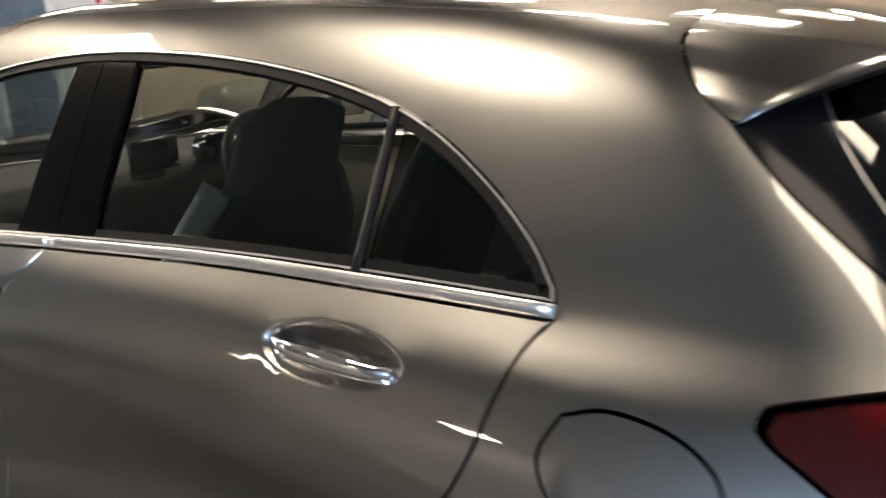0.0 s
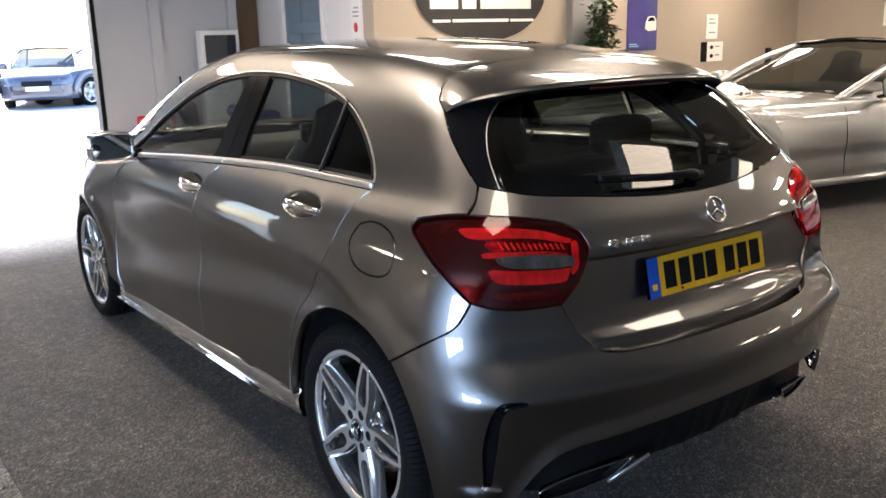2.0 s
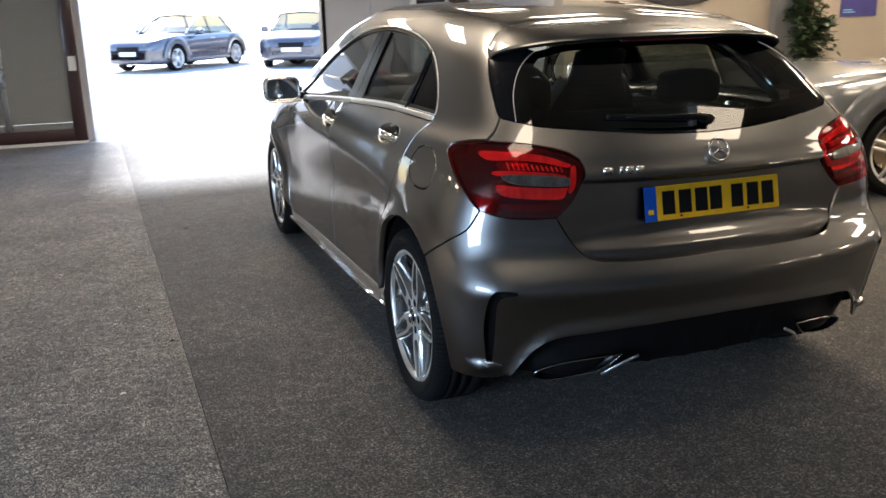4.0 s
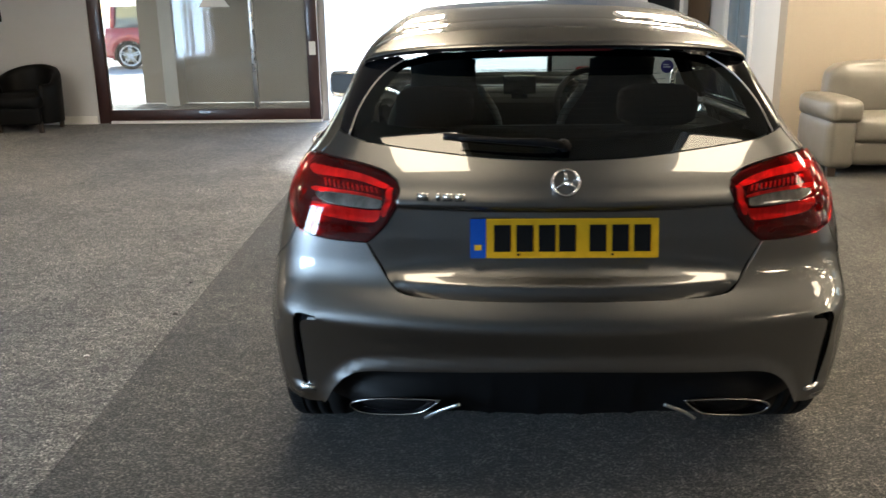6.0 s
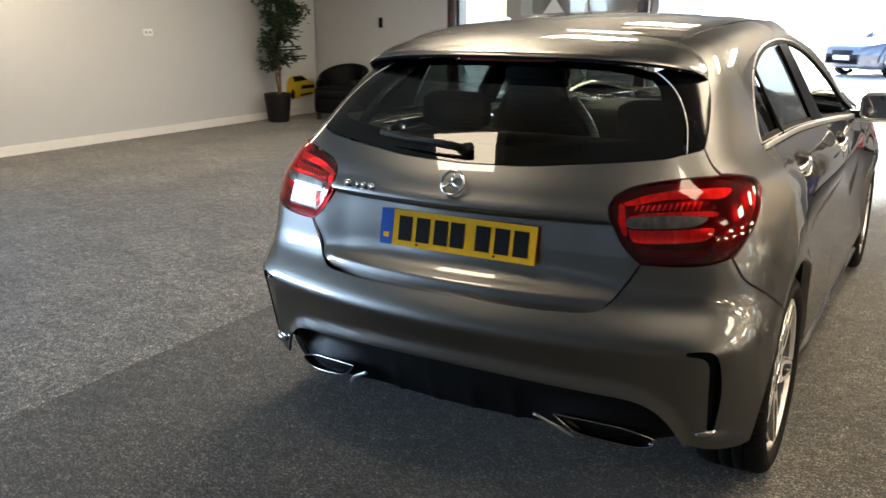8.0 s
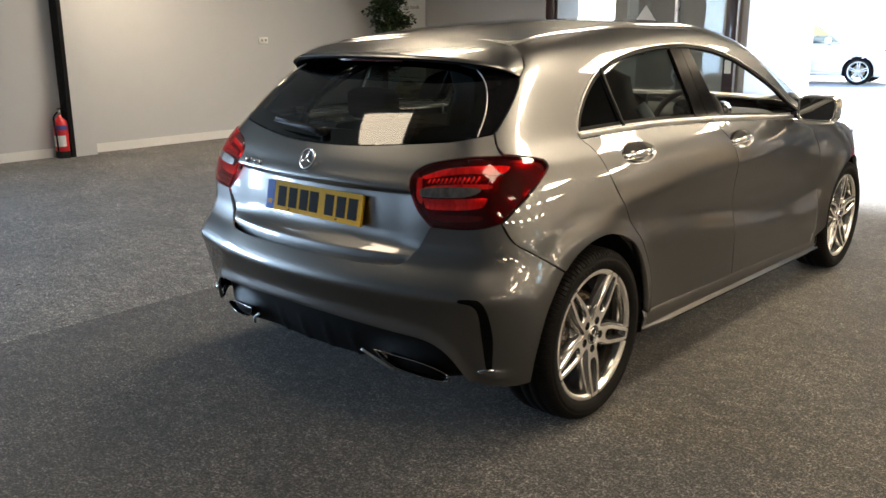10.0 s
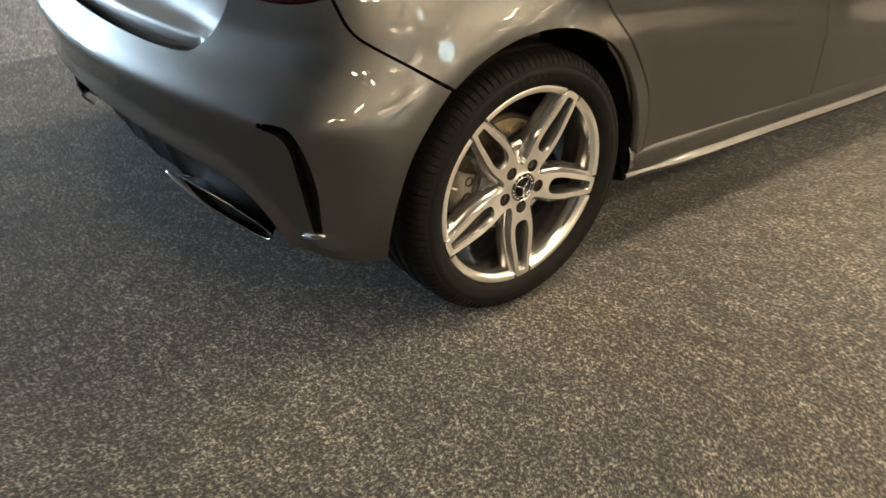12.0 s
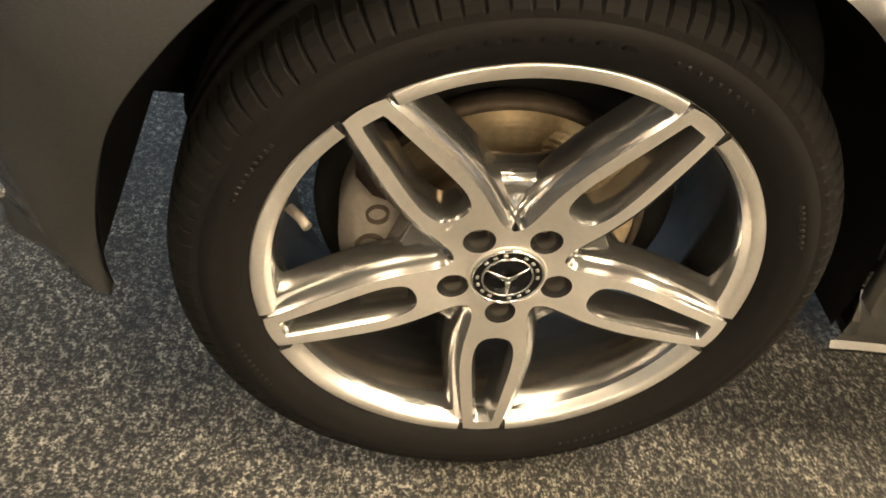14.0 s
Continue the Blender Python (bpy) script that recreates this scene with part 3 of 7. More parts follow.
for side in (1, -1):
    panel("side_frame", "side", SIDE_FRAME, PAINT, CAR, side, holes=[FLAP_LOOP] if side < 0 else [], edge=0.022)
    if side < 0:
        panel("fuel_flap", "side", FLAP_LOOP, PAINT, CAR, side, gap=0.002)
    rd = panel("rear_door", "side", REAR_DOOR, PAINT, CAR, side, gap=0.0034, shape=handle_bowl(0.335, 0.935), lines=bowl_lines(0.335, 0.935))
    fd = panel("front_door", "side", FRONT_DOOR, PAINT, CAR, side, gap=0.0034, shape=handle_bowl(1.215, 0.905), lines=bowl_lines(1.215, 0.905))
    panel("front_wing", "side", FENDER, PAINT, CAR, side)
    belt_strip(BELT_LOW, rd, side)
    belt_strip(BELT_LOW_F, fd, side)
    ring1, ring2 = shrink(DAY, 0.004), shrink(DAY, 0.018)
    panel("window_trim", "side", DAY, SATIN_CHROME, CAR, side, lift=0.002, holes=[ring1], gap=0.0005, step=0.02, edge=0.008, label="thin bright window surround")
    panel("window_seal", "side", ring1, SEAL_BLACK, CAR, side, lift=-0.002, holes=[ring2], gap=0.0, step=0.02, edge=0.012, label="black window frame")
    panel("pillar_trim", "side", PILLAR_F, PILLAR_BLACK, fd, side, lift=0.001, step=0.03, gap=0.002, label="gloss black door pillar trim")
    panel("pillar_trim", "side", PILLAR_R, PILLAR_BLACK, rd, side, lift=0.001, step=0.03, gap=0.002, label="gloss black door pillar trim")
    cut_f = run_of(ring2, ring2[:, 0] > to_side(seen_side([(1.135, 1.2)]))[0, 0])
    if side < 0:
        panel("front_window", "side", ccw(cut_f), GLASS, fd, side, lift=-0.007, step=0.05, edge=0.003, label="tinted side window")
    rear = run_of(ring2, (ring2[:, 0] < 0.945) & (ring2[:, 0] > 0.352))
    panel("rear_window", "side", ccw(rear), GLASS, rd, side, lift=-0.006, step=0.05, edge=0.003, label="tinted side window")
    small = run_of(ring2, ring2[:, 0] < 0.335)
    panel("quarter_window", "side", ccw(small), QUARTER_GLASS, rd, side, lift=-0.006, step=0.04, edge=0.003, label="small dark quarter window")
    bar = spline(seen_side([(0.343, 1.028), (0.340, 1.13), (0.343, 1.240)]), 0.03) * (side, 1, 1)
    v, f = sweep(bar, oval(0.009, 0.006, 8), up=(1, 0, 0))
    mesh_part("window_bar", v, f, SATIN_BLACK, rd)
    # handles
    for door, y0, z0 in ((rd, 0.335, 0.935), (fd, 1.215, 0.905)):
        ends = seen_side([(y0 - 0.112, z0 - 0.004), (y0 - 0.085, z0 - 0.002), (y0 - 0.04, z0), (y0 + 0.02, z0 + 0.002), (y0 + 0.075, z0 + 0.003), (y0 + 0.108, z0 + 0.003)])
        ends[:, 0] += (-0.006, 0.007, 0.012, 0.012, 0.006, -0.008)
        path = spline(ends, 0.012) * (side, 1, 1)
        k = np.sin(np.linspace(0.35, np.pi - 0.35, len(path))) ** 0.5
        v, f = sweep(path, oval(0.0080, 0.0130, 18), up=(0, 0, 1), scale=k)
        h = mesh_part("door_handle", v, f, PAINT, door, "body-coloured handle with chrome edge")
        low = path + np.array((side * 0.001, 0, -0.0105))
        v, f = sweep(low, oval(0.0058, 0.0038, 10), up=(0, 0, 1), scale=k)
        mesh_part("handle_chrome", v, f, CHROME, door, "chrome handle edge")
    # side skirt
    ys = np.linspace(0.375, 2.33, 60)
    prof = np.array([(0.838, 0.318), (0.848, 0.305), (0.853, 0.285), (0.851, 0.262), (0.849, 0.250), (0.859, 0.244), (0.864, 0.236), (0.857, 0.224), (0.80, 0.205), (0.72, 0.20)])
    drop = -0.042 * (ys - 0.375) / 1.9
    taper = np.clip((ys - 0.40) / 0.22, 0, 1)
    taper = taper * taper * (3 - 2 * taper)
    v = np.stack([np.stack([side * (prof[:, 0] - (1 - k) * 0.015 * (np.arange(10) > 4)), np.full(10, y), prof[:, 1] + d], -1) for y, d, k in zip(ys, drop, taper)]).reshape(-1, 3)
    f = [(i * 10 + j, i * 10 + j + 1, (i + 1) * 10 + j + 1, (i + 1) * 10 + j) for i in range(59) for j in range(9)] + [tuple(range(10)), tuple(590 + j for j in range(10))]
    ob = mesh_part("side_skirt", v, f, PAINT, CAR, "body-coloured side skirt")
    ob.data.polygons.foreach_set("use_smooth", [j not in (3, 5, 6) for i in range(59) for j in range(9)] + [False, False])
    # wheel housings
    for wy, name in ((0.0, "rear_wheel_liner"), (2.699, "front_wheel_liner")):
        s = np.radians(np.linspace(-8, 188, 40))
        r = 0.380 if wy == 0 else 0.366
        a = np.stack([np.full(40, side * 0.842), wy - (0.010 if wy == 0 else 0) + r * np.cos(s), 0.318 + r * np.sin(s)], -1)
        b = a * (0, 1, 1) + (side * 0.52, 0, 0)
        hub = np.array([[side * 0.52, wy, 0.318]])
        f = [(i, i + 1, 41 + i, 40 + i) for i in range(39)] + [(40 + i, 41 + i, 80) for i in range(39)]
        mesh_part(name, np.vstack([a, b, hub]), f, LINER, CAR, "black felt wheel arch liner")
    # mirror
    c = np.array([side * 0.925, 1.93, 0.995])
    u, w = np.meshgrid(np.linspace(0, 2 * np.pi, 28, endpoint=False), np.linspace(-1, 1, 15), indexing="ij")
    sq = lambda q, e: np.sign(q) * np.abs(q) ** e
    wx, wz = sq(np.cos(u), 0.42), sq(np.sin(u), 0.42)
    prof = np.sqrt(np.clip(1 - np.clip(w, 0, 1) ** 2.4, 0, 1)) * np.where(w < 0, 0.94 + 0.06 * (1 + w), 1)
    v = np.stack([c[0] + side * 0.004 + 0.098 * wx * prof, c[1] + np.where(w < 0, 0.045 * w, 0.11 * w), c[2] + 0.068 * wz * prof - 0.014 * side * (wx * side > 0) * 0], -1)
    f = [(i * 15 + j, ((i + 1) % 28) * 15 + j, ((i + 1) % 28) * 15 + j + 1, i * 15 + j + 1) for i in range(28) for j in range(14)]
    mir = mesh_part("door_mirror", v.reshape(-1, 3), f, PAINT, CAR, "grey door mirror with black foot")
    g = oval(0.088, 0.058, 28)
    g = np.stack([sq(g[:, 0] / 0.088, 0.42) * 0.088 + c[0] + side * 0.004, np.full(28, c[1] - 0.0455), sq(g[:, 1] / 0.058, 0.42) * 0.058 + c[2]], -1)
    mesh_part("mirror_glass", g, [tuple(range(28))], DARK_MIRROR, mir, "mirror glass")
    rim = np.vstack([g, g[:2]]) + (0, -0.001, 0)
    v, f = sweep(rim, oval(0.006, 0.005, 8), closed=True, up=(0, -1, 0))
    mesh_part("mirror_rim", v, f, PAINT, mir)
    foot = spline(np.array([(side * 0.79, 1.96, 0.955), (side * 0.83, 1.95, 0.952), (side * 0.875, 1.945, 0.945)]), 0.02)
    v, f = sweep(foot, oval(0.05, 0.018, 12), up=(0, 0, 1))
    mesh_part("mirror_foot", v, f, GLOSS_BLACK, mir)
    low = spline(np.array([(side * 0.83, 1.90, 0.929), (side * 0.93, 1.89, 0.926), (side * 1.01, 1.90, 0.932)]), 0.02)
    v, f = sweep(low, oval(0.03, 0.006, 10), up=(0, 0, 1))
    mesh_part("mirror_base", v, f, SATIN_CHROME, mir, "bright lower edge of the mirror")

# roof, tailgate, glass, bumper: symmetric panels
ditch_q = spline(to_side(DITCH), 0.02)
other = np.stack([ditch_q[:, 0], np.pi * SPIN - ditch_q[:, 1]], -1)[::-1]
panel("roof", "side", ccw(np.vstack([ditch_q, other])), PAINT, CAR, step=0.035, gap=0.004, edge=0.02)
for side in (1, -1):
    d = spline(DITCH - (0, 0, 0.004), 0.03) * (side, 1, 1)
    v, f = sweep(d, oval(0.006, 0.003, 8))
    mesh_part("roof_gutter_strip", v, f, SATIN_BLACK, CAR)
wind = seen_top([(0.505, 1.72), (0.3, 1.755), (0.0, 1.765)])
shield_q = to_side(np.vstack([seen_side([(2.14, 0.985), (2.0, 1.085), (1.86, 1.20)]), DITCH[-1:]]))
cowl = to_side(seen_top([(0.62, 2.33), (0.35, 2.49), (0.0, 2.54)]))
up_q = to_side(wind)
half = np.vstack([spline(np.vstack([cowl[::-1], shield_q[:1]]), 0.03)[:-1], spline(shield_q, 0.03)[:-1], spline(up_q, 0.03)])
glassy = np.vstack([half, np.stack([half[:, 0], np.pi * SPIN - half[:, 1]], -1)[::-1][1:-1]])
panel("windscreen", "side", ccw(glassy), CLEAR, CAR, step=0.05, gap=0.004, edge=0.004, label="clear windscreen")
hood_edge = to_side(np.vstack([seen_side([(2.14, 0.985)]), seen_side([(2.5, 0.93), (2.9, 0.87), (3.2, 0.79)])]))
hood = np.vstack([spline(hood_edge, 0.03)[:-1], spline(np.vstack([hood_edge[-1:], to_side(seen_top([(0.35, 3.36), (0.0, 3.42)]))]), 0.03)])
back = spline(np.vstack([cowl[::-1], hood_edge[:1]]), 0.03)
hood = np.vstack([back[:-1], hood])
hood = np.vstack([hood, np.stack([hood[:, 0], np.pi * SPIN - hood[:, 1]], -1)[::-1][1:-1]])
panel("bonnet", "side", ccw(hood), PAINT, CAR, step=0.045, gap=0.003)
nose = np.array([(0.0, 0.80), (0.45, 0.80), (0.66, 0.77), (0.80, 0.66), (0.86, 0.50), (0.90, 0.30), (0.70, 0.22), (0.0, 0.20)])
panel("front_bumper", "nose", ccw(both(np.vstack([spline(nose[:3], 0.03)[:-1], spline(nose[2:6], 0.03)[:-1], spline(nose[5:], 0.03)]))), PAINT, CAR, step=0.05)

GATE_LOW = seen_rear([(0.554, 0.764), (0.516, 0.698), (0.480, 0.650), (0.440, 0.631), (0.338, 0.625), (0.18, 0.625), (0.0, 0.626)])
GLASS_LOW = seen_rear([(0.0, 0.991), (0.19, 0.997), (0.357, 1.011), (0.534, 1.029), (0.600, 1.043)])
glass_low = np.vstack([GLASS_LOW, FIN_EDGE[-1:]])
half = np.vstack([spline(to_tail(glass_low), 0.012)[:-1], spline(to_tail(GATE_SIDE), 0.012)[:-1], spline(to_tail(LAMP_TOP_IN), 0.012)[:-1],
                  spline(to_tail(LAMP_IN), 0.012)[:-1], spline(to_tail(GATE_LOW), 0.012)])


def soft(a, lo, hi):
    s = np.clip((a - lo) / (hi - lo), 0, 1)
    return s * s * (3 - 2 * s)


def gate_shape(p):
    """The hollow for the plate, under the ridge across the tailgate."""
    x, z = np.abs(p[:, 0]), p[:, 2]
    under = soft(z, 0.874, 0.866)
    wide = 0.024 * soft(z, 0.645, 0.70) * soft(x, 0.62, 0.40)
    deep = 0.030 * soft(z, 0.655, 0.730) * soft(x, 0.54, 0.20)
    lip = -0.006 * np.exp(-(((z - 0.885) / 0.02) ** 2)) * soft(x, 0.60, 0.50)
    tuck = 0.028 * soft(z, 0.660, 0.628)
    return under * (wide + deep) + lip + tuck


def across(z, x1, n=90):
    """A level row of points over the tail."""
    a = np.linspace(-x1, x1, n)
    return np.stack([a, np.full(n, z)], -1)


rows = [across(z, 0.50, 110) for z in (0.879, 0.874, 0.872, 0.870, 0.868, 0.866, 0.861)]
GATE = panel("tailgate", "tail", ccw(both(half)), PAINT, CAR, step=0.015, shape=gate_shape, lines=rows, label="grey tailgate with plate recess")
fin = np.vstack([to_tail(FIN_EDGE)])
line_in = to_tail(seen_rear([(0.611, 1.046), (0.590, 1.11), (0.563, 1.158), (0.528, 1.200), (0.492, 1.228), (0.455, 1.249)]))
top_z = 1.262
fin_loop = np.vstack([spline(to_tail(np.vstack([GLASS_LOW[4:], FIN_EDGE[-1:]])), 0.012)[:-1], spline(fin[::-1], 0.012)[:-1],
                      spline(np.vstack([fin[:1], to_tail(seen_rear([(0.455, top_z)]))]), 0.02)])
gl = np.vstack([spline(to_tail(GLASS_LOW), 0.012)[:-1], spline(np.vstack([to_tail(GLASS_LOW[-1:]), line_in[1:]]), 0.012)[:-1],
                spline(np.vstack([line_in[-1:], to_tail(seen_rear([(0.3, 1.272), (0.0, 1.28)]))]), 0.02)])
panel("rear_window", "tail", ccw(both(gl)), REAR_GLASS, GATE, step=0.04, gap=0.001, edge=0.006, label="dark tinted rear window")
band = shrink(ccw(both(gl)), 0.050)
band[:, 1] += 0.030 * soft(band[:, 1], 1.12, 1.22)
panel("window_border", "tail", shrink(ccw(both(gl)), 0.002), GLOSS_BLACK, GATE, step=0.03, gap=0.0, lift=-0.004, edge=0.002, holes=[band], label="black printed border of the rear window")
for side in (1, -1):
    q = ccw(np.vstack([fin_loop[:-1], spline(line_in[::-1], 0.012)[:-1]]))
    panel("window_side_fin", "tail", q, GLOSS_BLACK, GATE, side, step=0.025, gap=0.0015, lift=0.001, label="gloss black fin beside the rear window")
    # Thin chrome strip stands in for the reflection along the fin's edge.
    v, f = sweep(spline(from_tail(line_in) + (0.001, -0.001, 0), 0.02) * (side, 1, 1), oval(0.0016, 0.0016, 6), up=(0, -1, 0))
    mesh_part("fin_edge_glint", v, f, SATIN_CHROME, GATE)

# heater wires in the rear window
for k in range(13):
    z = 1.045 + 0.0145 * k
    w = 0.46 - 0.07 * (z - 1.03) / 0.2
    row = from_tail(np.stack([np.linspace(-w, w, 30) * 1.0, np.full(30, z)], -1)) + (0, 0.006, 0)
    v, f = sweep(row, oval(0.0007, 0.0007, 4))
    mesh_part("heater_wire", v, f, LINER, GATE)

# bumper
BUMP_ARCH = np.array([(0.873, -0.237, 0.610), (0.880, -0.289, 0.556), (0.880, -0.336, 0.485), (0.876, -0.364, 0.40), (0.862, -0.373, 0.32), (0.851, -0.374, 0.252)])
BUMP_FOOT = np.vstack([BUMP_ARCH[-1:], np.array([(0.825, -0.43, 0.243), (0.77, -0.475, 0.242), (0.715, -0.505, 0.255)])])
BUMP_SKIRT = seen_rear([(0.690, 0.268), (0.655, 0.330), (0.615, 0.372), (0.560, 0.396), (0.45, 0.408), (0.2, 0.426), (0.0, 0.432)])
bq = np.vstack([spline(to_tail(GATE_LOW[::-1]), 0.012)[:-1], spline(to_tail(LAMP_BOTTOM), 0.012)[:-1], spline(to_tail(BUMP_SEAM), 0.012)[:-1],
                spline(to_tail(BUMP_ARCH), 0.012)[:-1], spline(to_tail(BUMP_FOOT), 0.012)[:-1], spline(np.vstack([to_tail(BUMP_FOOT[-1:]), to_tail(BUMP_SKIRT)]), 0.012)])
VENT = np.array([(0.700, -0.57, 0.556), (0.735, -0.555, 0.560), (0.764, -0.539, 0.553), (0.783, -0.525, 0.507), (0.788, -0.505, 0.426), (0.776, -0.49, 0.350), (0.764, -0.48, 0.306),
                 (0.750, -0.485, 0.312), (0.758, -0.52, 0.425), (0.757, -0.538, 0.510), (0.740, -0.552, 0.541), (0.700, -0.57, 0.548), (0.700, -0.57, 0.556)])
vent = ccw(spline(to_tail(VENT), 0.008)[:-1])
vent_l = ccw(vent * (-1, 1))


def bump_shape(p):
    """A soft bead along the edge over the diffuser, and a lip at the foot of the vents."""
    x, z = np.abs(p[:, 0]), p[:, 2]
    edge = np.interp(x, [0, 0.2, 0.45, 0.56, 0.615, 0.655, 0.69, 0.75], [0.432, 0.426, 0.408, 0.396, 0.372, 0.33, 0.268, 0.1])
    d = z - edge
    bead = -0.013 * bump(np.maximum(d - 0.010, 0), 0.032) * (x < 0.74)
    lip = -0.018 * bump((z - 0.288), 0.022) * bump(x - 0.775, 0.05)
    return bead + lip


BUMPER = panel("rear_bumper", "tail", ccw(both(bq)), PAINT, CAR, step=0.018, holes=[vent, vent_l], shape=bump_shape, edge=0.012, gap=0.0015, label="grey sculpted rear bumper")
for q in (vent, vent_l):
    panel("bumper_vent", "tail", shrink(q, -0.002), GLOSS_BLACK, BUMPER, step=0.012, lift=-0.020, gap=0.0, edge=0.002, label="black vertical bumper vent")
DIFF = np.array([(0.0, 0.445), (0.2, 0.44), (0.45, 0.42), (0.56, 0.41), (0.655, 0.385), (0.710, 0.335), (0.738, 0.280), (0.69, 0.240), (0.45, 0.215), (0.0, 0.21)])
dq = ccw(both(spline(to_tail(seen_rear(DIFF)), 0.02)))


def diff_shape(p):
    """The diffuser: drawn in at the top, swelling round the pipes, with ribs in the middle."""
    x, z = np.abs(p[:, 0]), p[:, 2]
    pod = bump(x - 0.50, 0.24) * bump(z - 0.262, 0.085)
    rib = bump((x % 0.14) - 0.07, 0.02) * (x < 0.30) * soft(z, 0.36, 0.30)
    return 0.055 - 0.050 * pod - 0.006 * rib


DIFFUSER = panel("diffuser", "tail", dq, SATIN_BLACK, CAR, step=0.02, shape=diff_shape, gap=0.0, edge=0.01, label="black diffuser insert under the bumper")
for side in (1, -1):
    rim = np.array([(0.350, 0.311), (0.43, 0.306), (0.533, 0.294), (0.600, 0.274), (0.622, 0.254), (0.600, 0.232), (0.545, 0.229), (0.43, 0.250), (0.385, 0.275), (0.350, 0.311)])
    p = spline(seen_rear(rim), 0.012)[:-1]
    p[:, 1] += 0.000
    p = p * (side, 1, 1)
    p = np.vstack([p, p[:2]])
    v, f = sweep(p, oval(0.0030, 0.0030, 8), closed=True, up=(0, -1, 0))
    ex = mesh_part("exhaust_trim", v, f, SMOKED_CHROME, DIFFUSER, "chrome exhaust trim")
    inner = p[:-2] * (1, 1, 1)
    mid = inner.mean(0) + (0, 0.05, 0)
    deep = (inner - mid) * 0.82 + mid + (0, 0.02, 0)
    n = len(inner)
    f = [(i, (i + 1) % n, n + (i + 1) % n, n + i) for i in range(n)] + [tuple(n + i for i in range(n))]
    mesh_part("exhaust_mouth", np.vstack([inner, deep]), f, GLOSS_BLACK, ex)
    blade = np.array([(0.395, -0.560, 0.231), (0.357, -0.590, 0.266), (0.292, -0.615, 0.302)])
    v, f = sweep(spline(blade * (side, 1, 1), 0.015), oval(0.0055, 0.004, 8), up=(0, -1, 0))
    mesh_part("diffuser_blade", v, f, SATIN_CHROME, DIFFUSER, "bright blade of the diffuser")
    ledge = spline(np.array([(0.722, -0.498, 0.297), (0.748, -0.486, 0.303), (0.770, -0.472, 0.308)]), 0.01)
    v, f = sweep(ledge * (side, 1, 1), oval(0.016, 0.009, 12), up=(0, 0, 1), scale=np.sin(np.linspace(0.5, np.pi - 0.4, len(ledge))) ** 0.5)
    mesh_part("vent_ledge", v, f, PAINT, BUMPER, "grey ledge at the foot of the vent")

# rear lamps
lamp_q = np.vstack([spline(to_tail(LAMP_TOP_OUT), 0.01)[:-1], spline(to_tail(LAMP_LOW_OUT), 0.01)[:-1], spline(to_tail(LAMP_BOTTOM[::-1]), 0.01)[:-1],
                    spline(to_tail(LAMP_IN[::-1]), 0.01)[:-1], spline(to_tail(LAMP_TOP_IN[::-1]), 0.01)[:-1]])
lamp_q = ccw(lamp_q)


def lamp_lens(p):
    return np.full(len(p), -0.004)


def lamp_bar(points):
    """A rounded inlay of the lamp from (x, z) corners."""
    return ccw(spline(to_tail(seen_rear([*points, points[0]])), 0.008)[:-1])


def flutes(p):
    """Upright prisms moulded into a light bar."""
    return 0.0022 * np.abs(np.sin(p[:, 0] * 210 + 0.6 * np.sin(p[:, 2] * 60))) + 0.004 * np.sin(p[:, 2] * 130)


LAMP_BARS = (
    ("upper_light", LAMP_BRIGHT, lamp_bar([(0.488, 0.926), (0.54, 0.946), (0.62, 0.961), (0.70, 0.967), (0.735, 0.962), (0.728, 0.944), (0.66, 0.944), (0.58, 0.936), (0.505, 0.917)]), "bright red upper light band"),
    ("ribbed_light", LAMP_DEEP, lamp_bar([(0.512, 0.913), (0.58, 0.930), (0.66, 0.938), (0.706, 0.934), (0.698, 0.914), (0.62, 0.912), (0.55, 0.904), (0.512, 0.897)]), "dark ribbed light strip"),
    ("middle_light", LAMP_BRIGHT, lamp_bar([(0.512, 0.894), (0.56, 0.902), (0.64, 0.909), (0.712, 0.911), (0.722, 0.900), (0.64, 0.899), (0.56, 0.893), (0.514, 0.886)]), "thin red light line"),
    ("reversing_light", LAMP_CLEAR, lamp_bar([(0.508, 0.882), (0.55, 0.889), (0.62, 0.895), (0.680, 0.896), (0.700, 0.893), (0.688, 0.880), (0.655, 0.870), (0.58, 0.863), (0.518, 0.862), (0.509, 0.868)]), "clear reversing light"),
    ("lower_light", LAMP_BRIGHT, lamp_bar([(0.512, 0.856), (0.56, 0.856), (0.65, 0.863), (0.715, 0.871), (0.722, 0.858), (0.708, 0.838), (0.64, 0.826), (0.55, 0.821), (0.524, 0.828)]), "bright red lower light band"),
    ("foot_reflector", LAMP_DEEP, lamp_bar([(0.545, 0.790), (0.62, 0.787), (0.70, 0.795), (0.715, 0.812), (0.62, 0.808), (0.545, 0.805)]), "deep red reflector at the foot of the lamp"),
    ("inner_light", LAMP_BRIGHT, lamp_bar([(0.478, 0.920), (0.492, 0.919), (0.503, 0.88), (0.512, 0.840), (0.500, 0.842), (0.484, 0.88)]), "bright red inner light edge"),
)
